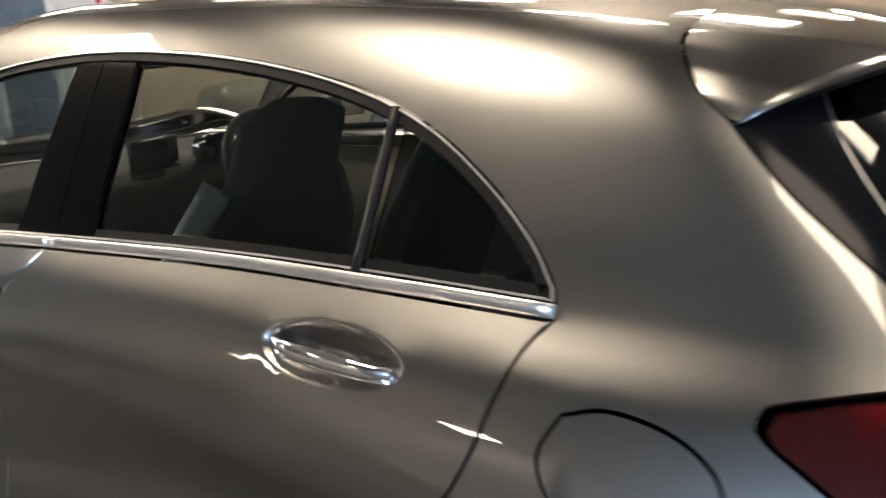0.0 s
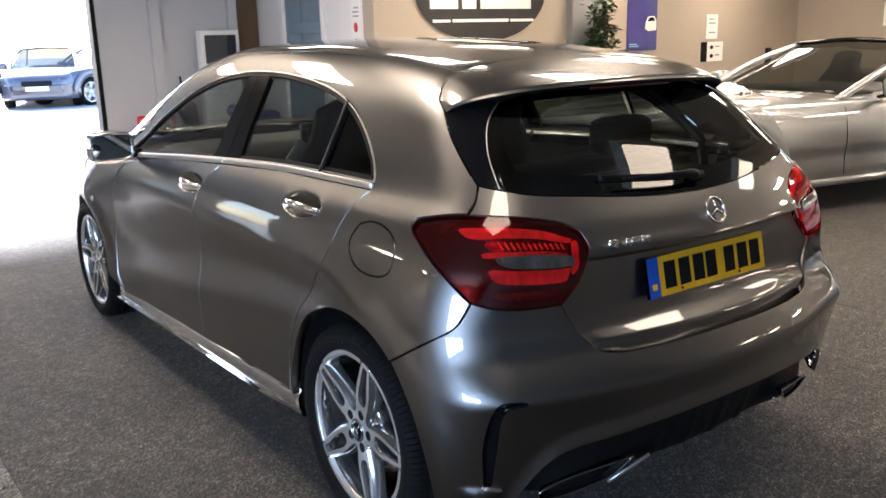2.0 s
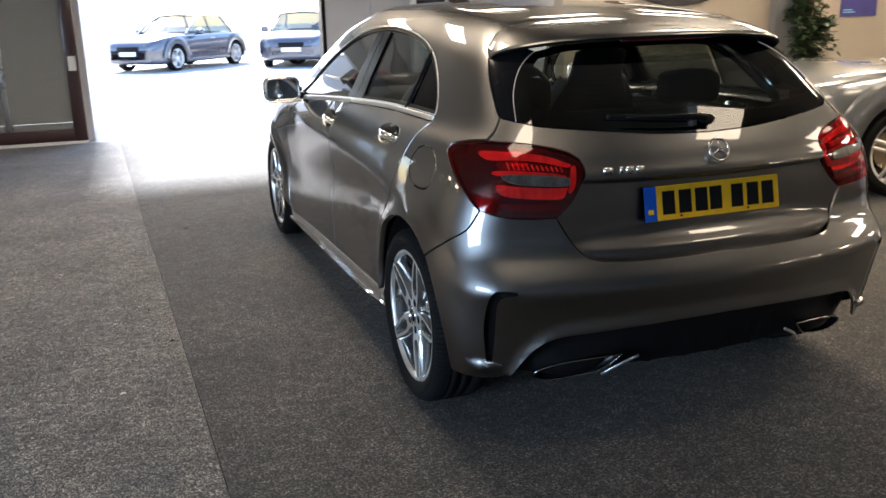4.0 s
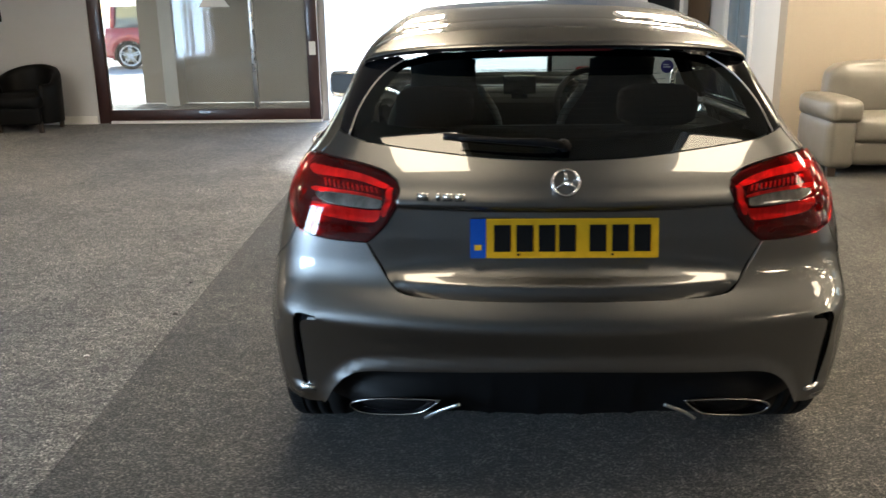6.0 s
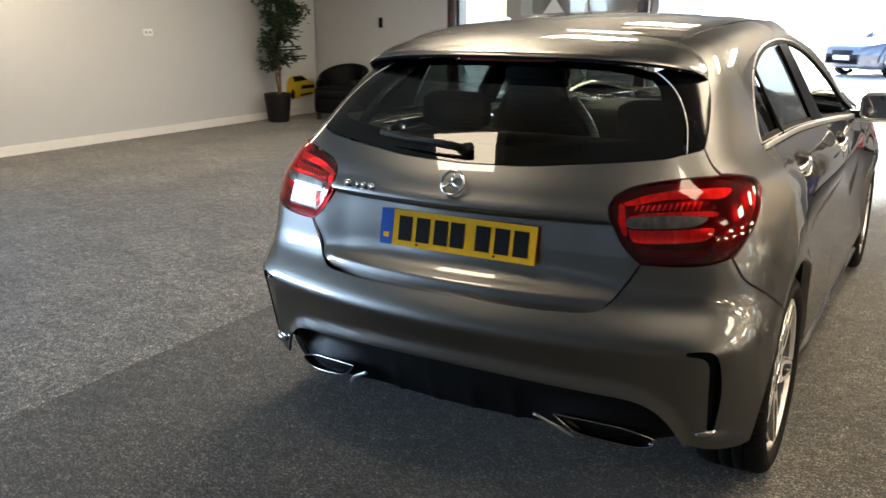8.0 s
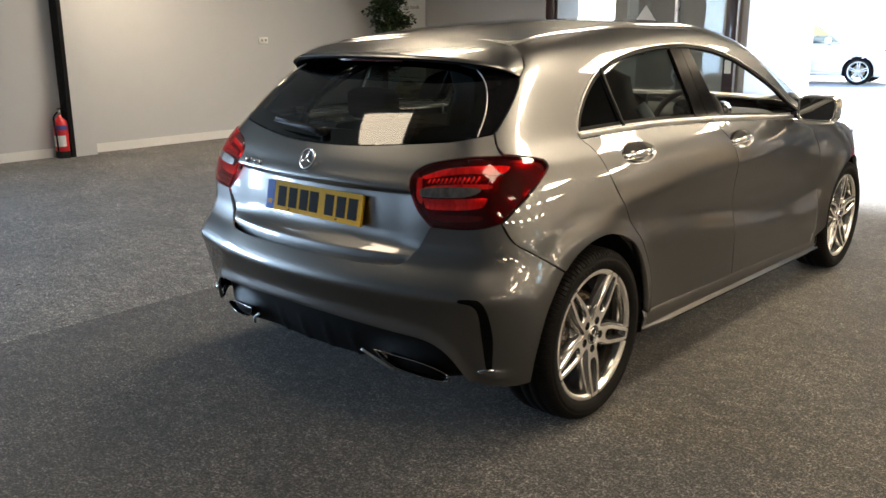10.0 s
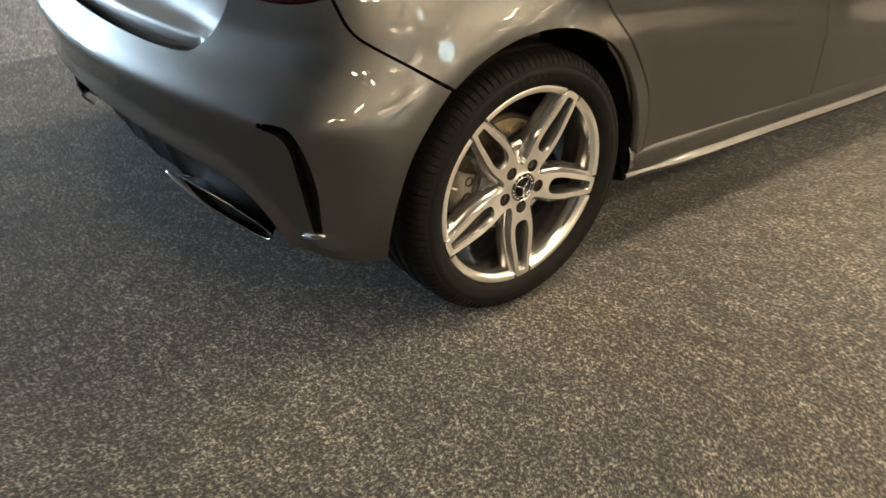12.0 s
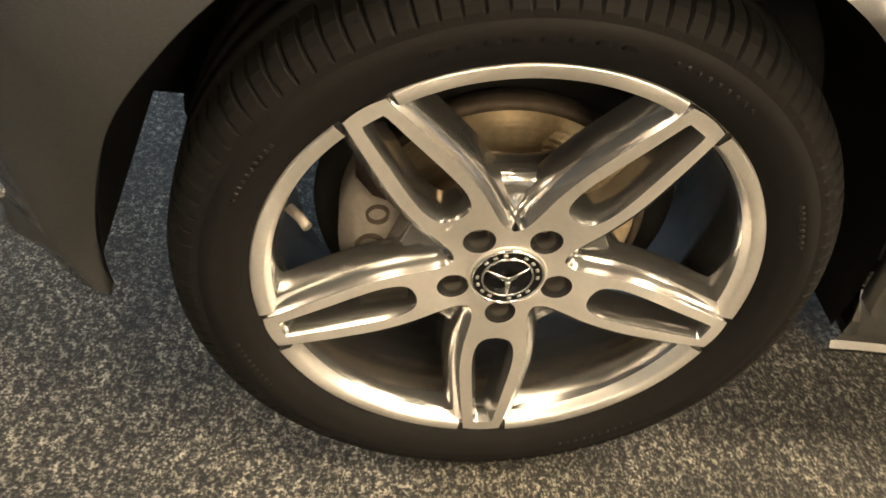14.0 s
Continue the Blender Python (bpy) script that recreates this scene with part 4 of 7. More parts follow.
for side in (1, -1):
    lamp = panel("rear_lamp", "tail", lamp_q, LAMP_LENS, CAR, side, step=0.014, gap=0.0025, edge=0.010, shape=lamp_lens, label="dark red glossy rear lamp")
    lamp.visible_shadow = False
    panel("lamp_housing", "tail", lamp_q, LAMP_RED, lamp, side, step=0.02, gap=0.001, lift=-0.014, edge=0.002, label="dark red lamp housing")
    for name, mat, q, label in LAMP_BARS:
        panel(name, "tail", q, mat, lamp, side, step=0.008, gap=0.0, lift=0.0050 if mat is LAMP_CLEAR else -0.008, edge=0.003 if mat is LAMP_CLEAR else 0.016, shape=None if mat is LAMP_CLEAR else flutes, label=label)
    panel("reversing_frame", "tail", shrink(LAMP_BARS[3][2], -0.0016), SMOKED_CHROME, lamp, side, step=0.012, gap=0.0, lift=0.0042, edge=0.002, holes=[shrink(LAMP_BARS[3][2], 0.0004)], label="bright edge of the reversing light")
    for k in range(12):
        x = 0.522 + 0.0140 * k
        p = seen_rear([(x, 0.903 + 0.075 * (x - 0.52)), (x + 0.004, 0.917 + 0.11 * (x - 0.52))])
        p = p - shell_normal(p) * 0.006
        v, f = sweep(p * (side, 1, 1), oval(0.0022, 0.005, 6), up=(0, -1, 0))
        mesh_part("light_rib", v, f, LAMP_BRIGHT, lamp)

# roof spoiler over the rear window
nu, nv = 81, 15
us = np.linspace(-1, 1, nu)
SEAM_X = np.array([0.0, 0.25, 0.42, 0.470, 0.506, 0.549, 0.576, 0.588])
SEAM_Y = np.array([0.018, 0.010, -0.008, -0.016, -0.023, -0.047, -0.074, -0.107])
EDGE_X = np.array([0.0, 0.15, 0.30, 0.42, 0.52, 0.565, 0.586, 0.592])
EDGE_Y = np.array([-0.285, -0.280, -0.262, -0.232, -0.190, -0.160, -0.135, -0.118])
EDGE_Z = np.array([1.297, 1.296, 1.292, 1.284, 1.270, 1.258, 1.244, 1.232])
par = np.linspace(0, 1, 8)
seam_k, edge_k = slopes(par, np.stack([SEAM_X, SEAM_Y], -1)), slopes(par, np.stack([EDGE_X, EDGE_Y, EDGE_Z], -1))
top_rows = []
for u in us:
    a = abs(u)
    sx, sy = (curve_at((seam_k[0], seam_k[1][:, k], seam_k[2][:, k]), np.array([a]))[0] for k in range(2))
    ex, ey, ez = (curve_at((edge_k[0], edge_k[1][:, k], edge_k[2][:, k]), np.array([a]))[0] for k in range(3))
    if a < 0.45:
        sz = seen_top([(sx, sy)])[0, 2]
    else:
        sz = np.interp(sx, [0.42, 0.470, 0.506, 0.549, 0.576, 0.588], [seen_top([(0.42, -0.008)])[0, 2], 1.328, 1.315, 1.287, 1.258, 1.234])
    vs = np.linspace(0, 1, nv)
    z = sz + (ez - sz) * vs + 0.010 * np.sin(np.pi * vs) * (1 - a**3)
    top_rows.append(np.stack([np.sign(u) * (sx + (ex - sx) * vs), sy - 0.003 + (ey - sy) * vs, z], -1))
top = np.array(top_rows)
thick = 0.006 + 0.012 * (1 - np.abs(us) ** 4)
low_rows = top[:, ::-1].copy()
low_rows[:, :, 2] -= thick[:, None] * np.linspace(1, 1.6, nv)[None]
low_rows[:, :, 1] += 0.006
lip = top[:, -1:] + np.stack([0 * us, np.full(nu, -0.003), -thick * 0.45], -1)[:, None]
grid_v = np.concatenate([top, lip], 1)
m = grid_v.shape[1]
f = [(i * m + j, i * m + j + 1, (i + 1) * m + j + 1, (i + 1) * m + j) for i in range(nu - 1) for j in range(m - 1)]
mesh_part("roof_spoiler", grid_v.reshape(-1, 3), f, PAINT, GATE, "body-coloured roof spoiler")
under = np.concatenate([lip, low_rows], 1)
m = under.shape[1]
f = [(i * m + j, i * m + j + 1, (i + 1) * m + j + 1, (i + 1) * m + j) for i in range(nu - 1) for j in range(m - 1)]
mesh_part("spoiler_underside", under.reshape(-1, 3), f, SATIN_BLACK, GATE, "black underside of the spoiler")
v, f = sweep(np.stack([np.linspace(-0.17, 0.17, 20), -0.262 + 0.3 * np.linspace(-0.17, 0.17, 20) ** 2, np.full(20, 1.276)], -1), oval(0.006, 0.007, 8))
mesh_part("high_brake_light", v, f, LAMP_DEEP, GATE, "dark red high brake light")

# wiper
piv = from_tail(np.array([[0.0, 1.030]]))[0]
arm = spline(np.array([piv + (0.0, -0.028, 0.0), piv + (-0.05, -0.035, 0.012), piv + (-0.16, -0.026, 0.016), piv + (-0.29, -0.004, 0.020)]), 0.02)
v, f = sweep(arm, oval(0.011, 0.006, 10), up=(0, -1, 0), scale=np.linspace(1.2, 0.35, len(arm)))
wiper = mesh_part("rear_wiper", v, f, SATIN_BLACK, GATE, "black rear wiper arm")
v, f = sweep(np.vstack([piv + (0, 0.01, 0), piv + (0, -0.034, 0)]), oval(0.019, 0.016, 16), up=(0, 0, 1))
mesh_part("wiper_cap", v, f, SATIN_BLACK, wiper)
blade = from_tail(np.stack([np.linspace(-0.36, -0.06, 20), np.linspace(1.052, 1.034, 20)], -1)) + (0, -0.010, 0)
v, f = sweep(blade, oval(0.004, 0.009, 8), up=(0, 0, 1))
mesh_part("wiper_blade", v, f, SATIN_BLACK, wiper)

# round badge with three arms, and a plain bar for the model mark
c = np.array([0.0, -0.573, 0.938])
tilt = Matrix.Rotation(radians(-24), 3, "X")
s = np.linspace(0, 2 * np.pi, 49)
ring = np.array([tuple(tilt @ Vector((0.036 * np.cos(a), -0.006, 0.036 * np.sin(a)))) for a in s]) + c
v, f = sweep(ring, oval(0.0045, 0.0045, 8), closed=True, up=(0, -1, 0))
badge = mesh_part("round_badge", v, f, CHROME, GATE, "chrome ring badge with three arms")
for a in (90, 210, 330):
    d = np.array([np.cos(radians(a)), 0, np.sin(radians(a))])
    pts = [tuple(tilt @ Vector(d * r + (0, y, 0))) for r, y in ((0.0, -0.010), (0.02, -0.008), (0.036, -0.006))]
    v, f = sweep(np.array(pts) + c, oval(0.0062, 0.003, 6), up=(0, -1, 0), scale=[1, 0.6, 0.25])
    mesh_part("badge_arm", v, f, CHROME, badge)
for x0, x1 in ((-0.405, -0.375), (-0.352, -0.342), (-0.334, -0.308), (-0.300, -0.274)):
    p = seen_rear([(x0, 0.900), (x1, 0.900)])
    p = p + (0, -0.011, 0)
    v, f = sweep(p, np.array([(-0.002, -0.011), (0.002, -0.011), (0.002, 0.011), (-0.002, 0.011)]), up=(0, 0, 1))
    mesh_part("model_mark", v, f, CHROME, GATE, "plain chrome bar of the model mark", )

# number plate
tl, bl = np.array([-0.26, -0.549, 0.8345]), np.array([-0.26, -0.570, 0.727])


def on_plate(a0, a1, b0, b1, out, back):
    """A flat block on the plate: a across in metres from its left edge, b up in parts of its height."""
    downs = bl - tl
    n = np.array([0, downs[2], -downs[1]])
    n = n / np.linalg.norm(n)
    pts = []
    for o in (back, out):
        for a, b in ((a0, b0), (a1, b0), (a1, b1), (a0, b1)):
            pts.append(bl + (a, 0, 0) - downs * b + n * o)
    return np.array(pts), [(0, 1, 2, 3), (7, 6, 5, 4), (0, 4, 5, 1), (1, 5, 6, 2), (2, 6, 7, 3), (3, 7, 4, 0)]


v, f = on_plate(0.0, 0.52, 0, 1, 0.006, -0.004)
PLATE = mesh_part("number_plate", v, f, PLATE_YELLOW, CAR, "yellow rear number plate with plain dark bars", smooth=False)
for nm, a0, a1, b0, b1, out, mat, lab in (("plate_band", 0.0, 0.044, 0.0, 1.0, 0.0068, PLATE_BLUE, "blue band"),
                                           ("plate_mark", 0.012, 0.032, 0.20, 0.34, 0.0074, PLATE_YELLOW, "")):
    v, f = on_plate(a0, a1, b0, b1, out, -0.004)
    mesh_part(nm, v, f, mat, PLATE, lab, smooth=False)
for a in (0.066, 0.128, 0.190, 0.246, 0.330, 0.392, 0.452):
    v, f = on_plate(a, a + 0.046, 0.16, 0.84, 0.0074, 0.0)
    mesh_part("plate_bar", v, f, INK, PLATE, "", smooth=False)
for a in (0.13, 0.39):
    v, f = on_plate(a, a + 0.007, 0.06, 0.115, 0.0085, 0.0)
    mesh_part("plate_screw", v, f, SATIN_BLACK, PLATE, "", smooth=False)


# ---- wheels ----
def wheel_face():
    """The five double spokes, flat in the plane of the wheel: one outer loop and the slots and bolt holes."""
    outer, holes = [], []
    for k in range(5):
        a = radians(270 + 72 * k)
        u, v = np.array([math.cos(a), math.sin(a)]), np.array([-math.sin(a), math.cos(a)])
        to = lambda pts: np.array([r * u + w * v for r, w in pts])
        left = [(0.0452, -0.0328), (0.052, -0.0290), (0.062, -0.0280), (0.078, -0.0298), (0.10, -0.0328), (0.125, -0.0338), (0.15, -0.0325), (0.19, -0.0275), (0.2375, -0.0205)]
        cap = [(0.2375, -0.0205), (0.2395, -0.010), (0.2400, 0.0), (0.2395, 0.010), (0.2375, 0.0205)]
        right = [(r, -w) for r, w in left[::-1]]
        outer += [spline(to(left), 0.006)[:-1], spline(to(cap), 0.006)[:-1], spline(to(right), 0.006)]
        slot = [(0.090, 0.0), (0.0922, 0.0105), (0.099, 0.0175), (0.115, 0.0212), (0.14, 0.0205), (0.18, 0.0160), (0.222, 0.0112), (0.2255, 0.0085)]
        slot = slot + [(0.2255, -0.0085)] + [(r, -w) for r, w in slot[-2:0:-1]] + [slot[0]]
        holes.append(ccw(spline(to(slot), 0.005)[:-1]))
        holes.append(ccw(oval(0.0155, 0.0155, 28) + 0.0535 * u))
    return ccw(np.vstack(outer)), holes


def dish(r):
    """How far the spoke faces lie behind the rim's edge."""
    return -0.012 * np.clip((0.225 - r) / 0.17, 0, 1) ** 1.3


def build_wheel(m):
    v, f = lathe([(-0.003, 0.2425), (-0.003, 0.229), (-0.010, 0.2240), (-0.022, 0.2190), (-0.050, 0.2130), (-0.16, 0.2100), (-0.185, 0.225), (-0.19, 0.242)], 120)
    wheel = mesh_part("wheel", v, f, WHEEL_GREY, CAR, "five double-spoke alloy wheel with a low-profile tyre")
    loop, holes = wheel_face()
    co, tris = fill([loop] + holes, 0.011)
    r = np.hypot(*co.T)
    pts = np.stack([dish(r), co[:, 0], co[:, 1]], -1)
    mesh_part("spoke_face", pts, tris, MACHINED, wheel, "bright machined spoke faces")
    for n, (q, grow, fall) in enumerate([(loop, 0.017, 0.036)] + [(h, -0.0072 if i % 2 == 0 else -0.002, 0.036) for i, h in enumerate(holes)]):
        rings = []
        for s, d in ((0.0, 0.0), (0.10, 0.03), (0.40, 0.13), (0.72, 0.42), (1.0, 1.0)):
            e = shrink(q, -grow * s)
            rr = np.hypot(*e.T)
            keep = np.minimum(rr, 0.2405) / np.maximum(rr, 1e-9)
            e = e * keep[:, None]
            rings.append(np.stack([dish(np.hypot(*q.T)) - fall * d - (0.0006 if s else 0), e[:, 0], e[:, 1]], -1))
        c = len(q)
        f = [(a * c + i, a * c + (i + 1) % c, (a + 1) * c + (i + 1) % c, (a + 1) * c + i) for a in range(4) for i in range(c)]
        mesh_part("spoke_flank" if n == 0 else ("slot_wall" if n % 2 else "bolt_hole"), np.vstack(rings), f, WHEEL_GREY, wheel, "grey painted spoke flanks" if n == 0 else "")
    # webs between the spokes
    for k in range(5):
        a = radians(306 + 72 * k)
        u, v = np.array([math.cos(a), math.sin(a)]), np.array([-math.sin(a), math.cos(a)])
        ring = []
        for rr, w, x in ((0.050, 0.012, -0.0165), (0.058, 0.015, -0.0180), (0.068, 0.021, -0.0215), (0.082, 0.028, -0.0265), (0.096, 0.033, -0.0290), (0.107, 0.037, -0.0325), (0.114, 0.041, -0.042), (0.117, 0.044, -0.062)):
            for q in np.linspace(-1, 1, 13):
                p = rr * u + w * q * v - 0.010 * (rr > 0.09) * (1 - q * q) * u
                ring.append((x - 0.006 * (1 - q * q) ** 2 * (rr < 0.1), p[0], p[1]))
        f = [(i * 13 + j, i * 13 + j + 1, (i + 1) * 13 + j + 1, (i + 1) * 13 + j) for i in range(7) for j in range(12)]
        mesh_part("hub_web", np.array(ring), f, WHEEL_GREY, wheel)
    for k in range(5):
        a = radians(270 + 72 * k)
        y, z = 0.0535 * math.cos(a), 0.0535 * math.sin(a)
        hexa = oval(0.0095, 0.0095, 6)
        v = np.vstack([np.stack([np.full(6, x), y + hexa[:, 0] * s, z + hexa[:, 1] * s], -1) for x, s in ((-0.055, 1), (-0.034, 1), (-0.032, 0.8))])
        f = [(i * 6 + j, i * 6 + (j + 1) % 6, (i + 1) * 6 + (j + 1) % 6, (i + 1) * 6 + j) for i in range(2) for j in range(6)] + [tuple(12 + j for j in range(6))]
        mesh_part("wheel_bolt", v, f, CAST, wheel, smooth=False)
    # rim: bright edge in five pieces between the spokes, inner barrel
    for k in range(5):
        s = np.radians(np.linspace(270 + 72 * k + 6.6, 270 + 72 * k + 65.4, 40))
        prof = np.array([(-0.004, 0.2420), (0.0005, 0.2405), (0.001, 0.239), (0.0005, 0.2285), (-0.001, 0.2270), (-0.012, 0.2225)])
        v = np.stack([np.stack([np.full(40, x), rr * np.cos(s), rr * np.sin(s)], -1) for x, rr in prof])
        f = [(i * 40 + j, i * 40 + j + 1, (i + 1) * 40 + j + 1, (i + 1) * 40 + j) for i in range(5) for j in range(39)]
        mesh_part("rim_edge", v.reshape(-1, 3), f, MACHINED, wheel, "bright machined rim edge")
    # hub, cap, disc, caliper, valve
    v, f = lathe([(-0.0075, 0.0), (-0.0075, 0.024), (-0.0085, 0.0245)], 48)
    mesh_part("centre_cap", v, f, GLOSS_BLACK, wheel, "black centre cap with a silver three-armed mark")
    for r0, r1, x in ((0.0235, 0.0255, -0.0068), (0.0335, 0.0355, -0.0066)):
        v, f = lathe([(x - 0.003, r0), (x, r0), (x, r1), (x - 0.003, r1)], 48)
        mesh_part("cap_ring", v, f, CHROME, wheel)
    v, f = lathe([(-0.0082, 0.0245), (-0.0082, 0.0345)], 48)
    mesh_part("cap_band", v, f, INK, wheel)
    for k in range(18):
        a = radians(20 * k)
        if k % 9 in (4, 8):
            continue
        p = np.array([(-0.0078, 0.0292 * math.cos(a + d), 0.0292 * math.sin(a + d)) for d in (-0.07, 0, 0.07)])
        v, f = sweep(p, oval(0.0016, 0.0006, 6), up=(1, 0, 0))
        mesh_part("cap_mark", v, f, SATIN_CHROME, wheel)
    for a in (35, 155, 275):
        d = np.array([0, math.cos(radians(a)), math.sin(radians(a))])
        p = np.array([(-0.004, 0, 0), (-0.0055, 0, 0) + d * 0.012, (-0.0070, 0, 0) + d * 0.0235])
        v, f = sweep(p, oval(0.0036, 0.002, 6), up=(1, 0, 0), scale=[1, 0.6, 0.25])
        mesh_part("cap_arm", v, f, CHROME, wheel)
    v, f = lathe([(-0.0105, 0.0350), (-0.0085, 0.0365), (-0.0100, 0.0385)], 48)
    mesh_part("cap_seat", v, f, MACHINED, wheel)
    v, f = lathe([(-0.05, 0.0), (-0.05, 0.070), (-0.062, 0.075), (-0.085, 0.078)] + [(-0.085 - 0.0007 * (k % 2) - 0.0006 * (k % 5 == 3), 0.082 + 0.0015 * k) for k in range(39)], 96)
    mesh_part("brake_disc", v, f, DISC, wheel, "steel brake disc with a rusty bloom")
    v, f = lathe([(-0.0855, 0.139), (-0.0835, 0.1395), (-0.0835, 0.147), (-0.087, 0.149), (-0.105, 0.149), (-0.105, 0.08)], 96)
    mesh_part("disc_edge", v, f, RUST, wheel, "dark rusty rim of the brake disc")
    s = np.radians(np.linspace(154, 194, 14))
    prof = np.array([(-0.058, 0.152), (-0.050, 0.144), (-0.052, 0.118), (-0.062, 0.108), (-0.118, 0.108), (-0.130, 0.150), (-0.12, 0.162), (-0.068, 0.162)])
    v = np.stack([np.stack([prof[:, 0], prof[:, 1] * np.cos(a), prof[:, 1] * np.sin(a)], -1) for a in s]).reshape(-1, 3)
    f = [(i * 8 + j, i * 8 + (j + 1) % 8, (i + 1) * 8 + (j + 1) % 8, (i + 1) * 8 + j) for i in range(13) for j in range(8)] + [tuple(range(8)), tuple(104 + j for j in range(8))]
    mesh_part("brake_caliper", v, f, CAST, wheel, "grey cast brake caliper")
    for turn, rad in ((162, 0.011), (180, 0.014)):
        v, f = lathe([(-0.0560, 0.0), (-0.0560, rad * 0.72), (-0.0475, rad * 0.80), (-0.0470, rad), (-0.0530, rad * 1.08)], 20)
        v = np.array(v) + (0, 0.131 * math.cos(radians(turn)), 0.131 * math.sin(radians(turn)))
        mesh_part("caliper_bore", v, f, RUST, wheel)
    v, f = lathe([(-0.110, 0.060), (-0.112, 0.150), (-0.108, 0.172), (-0.112, 0.186), (-0.120, 0.188)], 72)
    mesh_part("dust_shield", v, f, LINER, wheel, "black pressed brake dust shield")
    a = radians(163)
    d = np.array([0, math.cos(a), math.sin(a)])
    v, f = sweep(np.array([(-0.032, 0, 0) + d * 0.214, (-0.022, 0, 0) + d * 0.203, (-0.012, 0, 0) + d * 0.196]), oval(0.0048, 0.0048, 10), up=(0, 0.3, 1))
    mesh_part("valve_stem", v, f, CAST, wheel)
    # tyre with a grooved shoulder
    n = 770
    s = np.linspace(0, 2 * np.pi, n, endpoint=False)
    prof = [(-0.006, 0.2400), (0.003, 0.2435), (0.004, 0.2480), (0.0065, 0.2500), (0.010, 0.2600), (0.0125, 0.272), (0.0125, 0.2835), (0.0105, 0.2845), (0.0100, 0.2920), (0.0070, 0.2985), (0.0062, 0.2995), (0.0015, 0.3055), (-0.007, 0.3115), (-0.018, 0.3153), (-0.034, 0.3168), (-0.040, 0.3170), (-0.041, 0.3100), (-0.048, 0.3100), (-0.049, 0.3174),
            (-0.078, 0.3178), (-0.079, 0.3100), (-0.088, 0.3100), (-0.089, 0.3180), (-0.118, 0.3178), (-0.119, 0.3100), (-0.127, 0.3100), (-0.128, 0.3172), (-0.165, 0.3165), (-0.190, 0.3085), (-0.205, 0.285), (-0.200, 0.255), (-0.188, 0.240)]
    groove = ((np.arange(n) % 7) >= 6)
    v = []
    for x, rr in prof:
        rad = np.full(n, rr)
        if rr > 0.2915 and x > -0.040:
            rad = np.where(groove, rad - 0.0055 * min(1, (rr - 0.2895) / 0.005), rad)
        v.append(np.stack([np.full(n, x), rad * np.cos(s), rad * np.sin(s)], -1))
    f = [(i * n + j, i * n + (j + 1) % n, (i + 1) * n + (j + 1) % n, (i + 1) * n + j) for i in range(len(prof) - 1) for j in range(n)]
    tyre = mesh_part("tyre", np.vstack(v), f, TYRE, wheel, "black low-profile tyre")
    tyre.data.polygons.foreach_set("use_smooth", [not (7 <= i <= 14) for i in range(len(prof) - 1) for j in range(n)])
    for a0, wide, count in ((96, 4.4, 8), (62, 2.2, 9), (150, 1.6, 10), (205, 1.8, 9), (20, 1.6, 8), (300, 2.0, 10)):
        for k in range(count):
            a = radians(a0 + wide * (k - count / 2))
            h = 0.0150 if wide > 4 else 0.0045
            p = np.array([(0.0119, rr * math.cos(a), rr * math.sin(a)) for rr in (0.2665, 0.2665 + h)])
            v, f = sweep(p, oval(0.0062 if wide > 4 else 0.0020, 0.0006, 6), up=(1, 0, 0))
            mesh_part("tyre_mark", v, f, TYRE_MARK, wheel)
    wheel.matrix_basis = m
    return wheel


WHEEL_X = 0.861
first = build_wheel(pose(WHEEL_X, 0, 0.3185, 4.0, 0, 0))
copy_thing(first, pose(WHEEL_X, 2.699, 0.3185, 31, 0, 0))
copy_thing(first, pose(-WHEEL_X, 0, 0.3185, 17, 0, 180))
copy_thing(first, pose(-WHEEL_X, 2.699, 0.3185, 50, 0, 180))


# ---- showroom: floor, walls, openings, ceiling ----
def block_mesh(x0, x1, y0, y1, z0, z1, bevel=0.0, seg=2):
    bm = bmesh.new()
    bmesh.ops.create_cube(bm, size=1)
    for v in bm.verts:
        v.co = Vector(((x0 + x1) / 2 + v.co.x * (x1 - x0), (y0 + y1) / 2 + v.co.y * (y1 - y0), (z0 + z1) / 2 + v.co.z * (z1 - z0)))
    if bevel:
        bmesh.ops.bevel(bm, geom=bm.edges[:], offset=bevel, segments=seg, profile=0.5, affect="EDGES")
    return bm


def part(name, bm, material, parent=None, label="", smooth=False):
    me = bpy.data.meshes.new(name)
    bm.to_mesh(me)
    bm.free()
    me.materials.append(material)
    if smooth:
        me.polygons.foreach_set("use_smooth", [True] * len(me.polygons))
    ob = new(name, me)
    ob.parent = parent
    if label:
        ob["label"] = label
    return ob


def block(name, x0, x1, y0, y1, z0, z1, material, parent=None, label="", bevel=0.0, seg=2):
    return part(name, block_mesh(x0, x1, y0, y1, z0, z1, bevel, seg), material, parent, label, bevel > 0)


def setting(name, x0, x1, y0, y1, z0, z1, material, label, parent=None):
    return tagged(block(name, x0, x1, y0, y1, z0, z1, material, parent), label, kind="structure") if parent is None else block(name, x0, x1, y0, y1, z0, z1, material, parent, label)


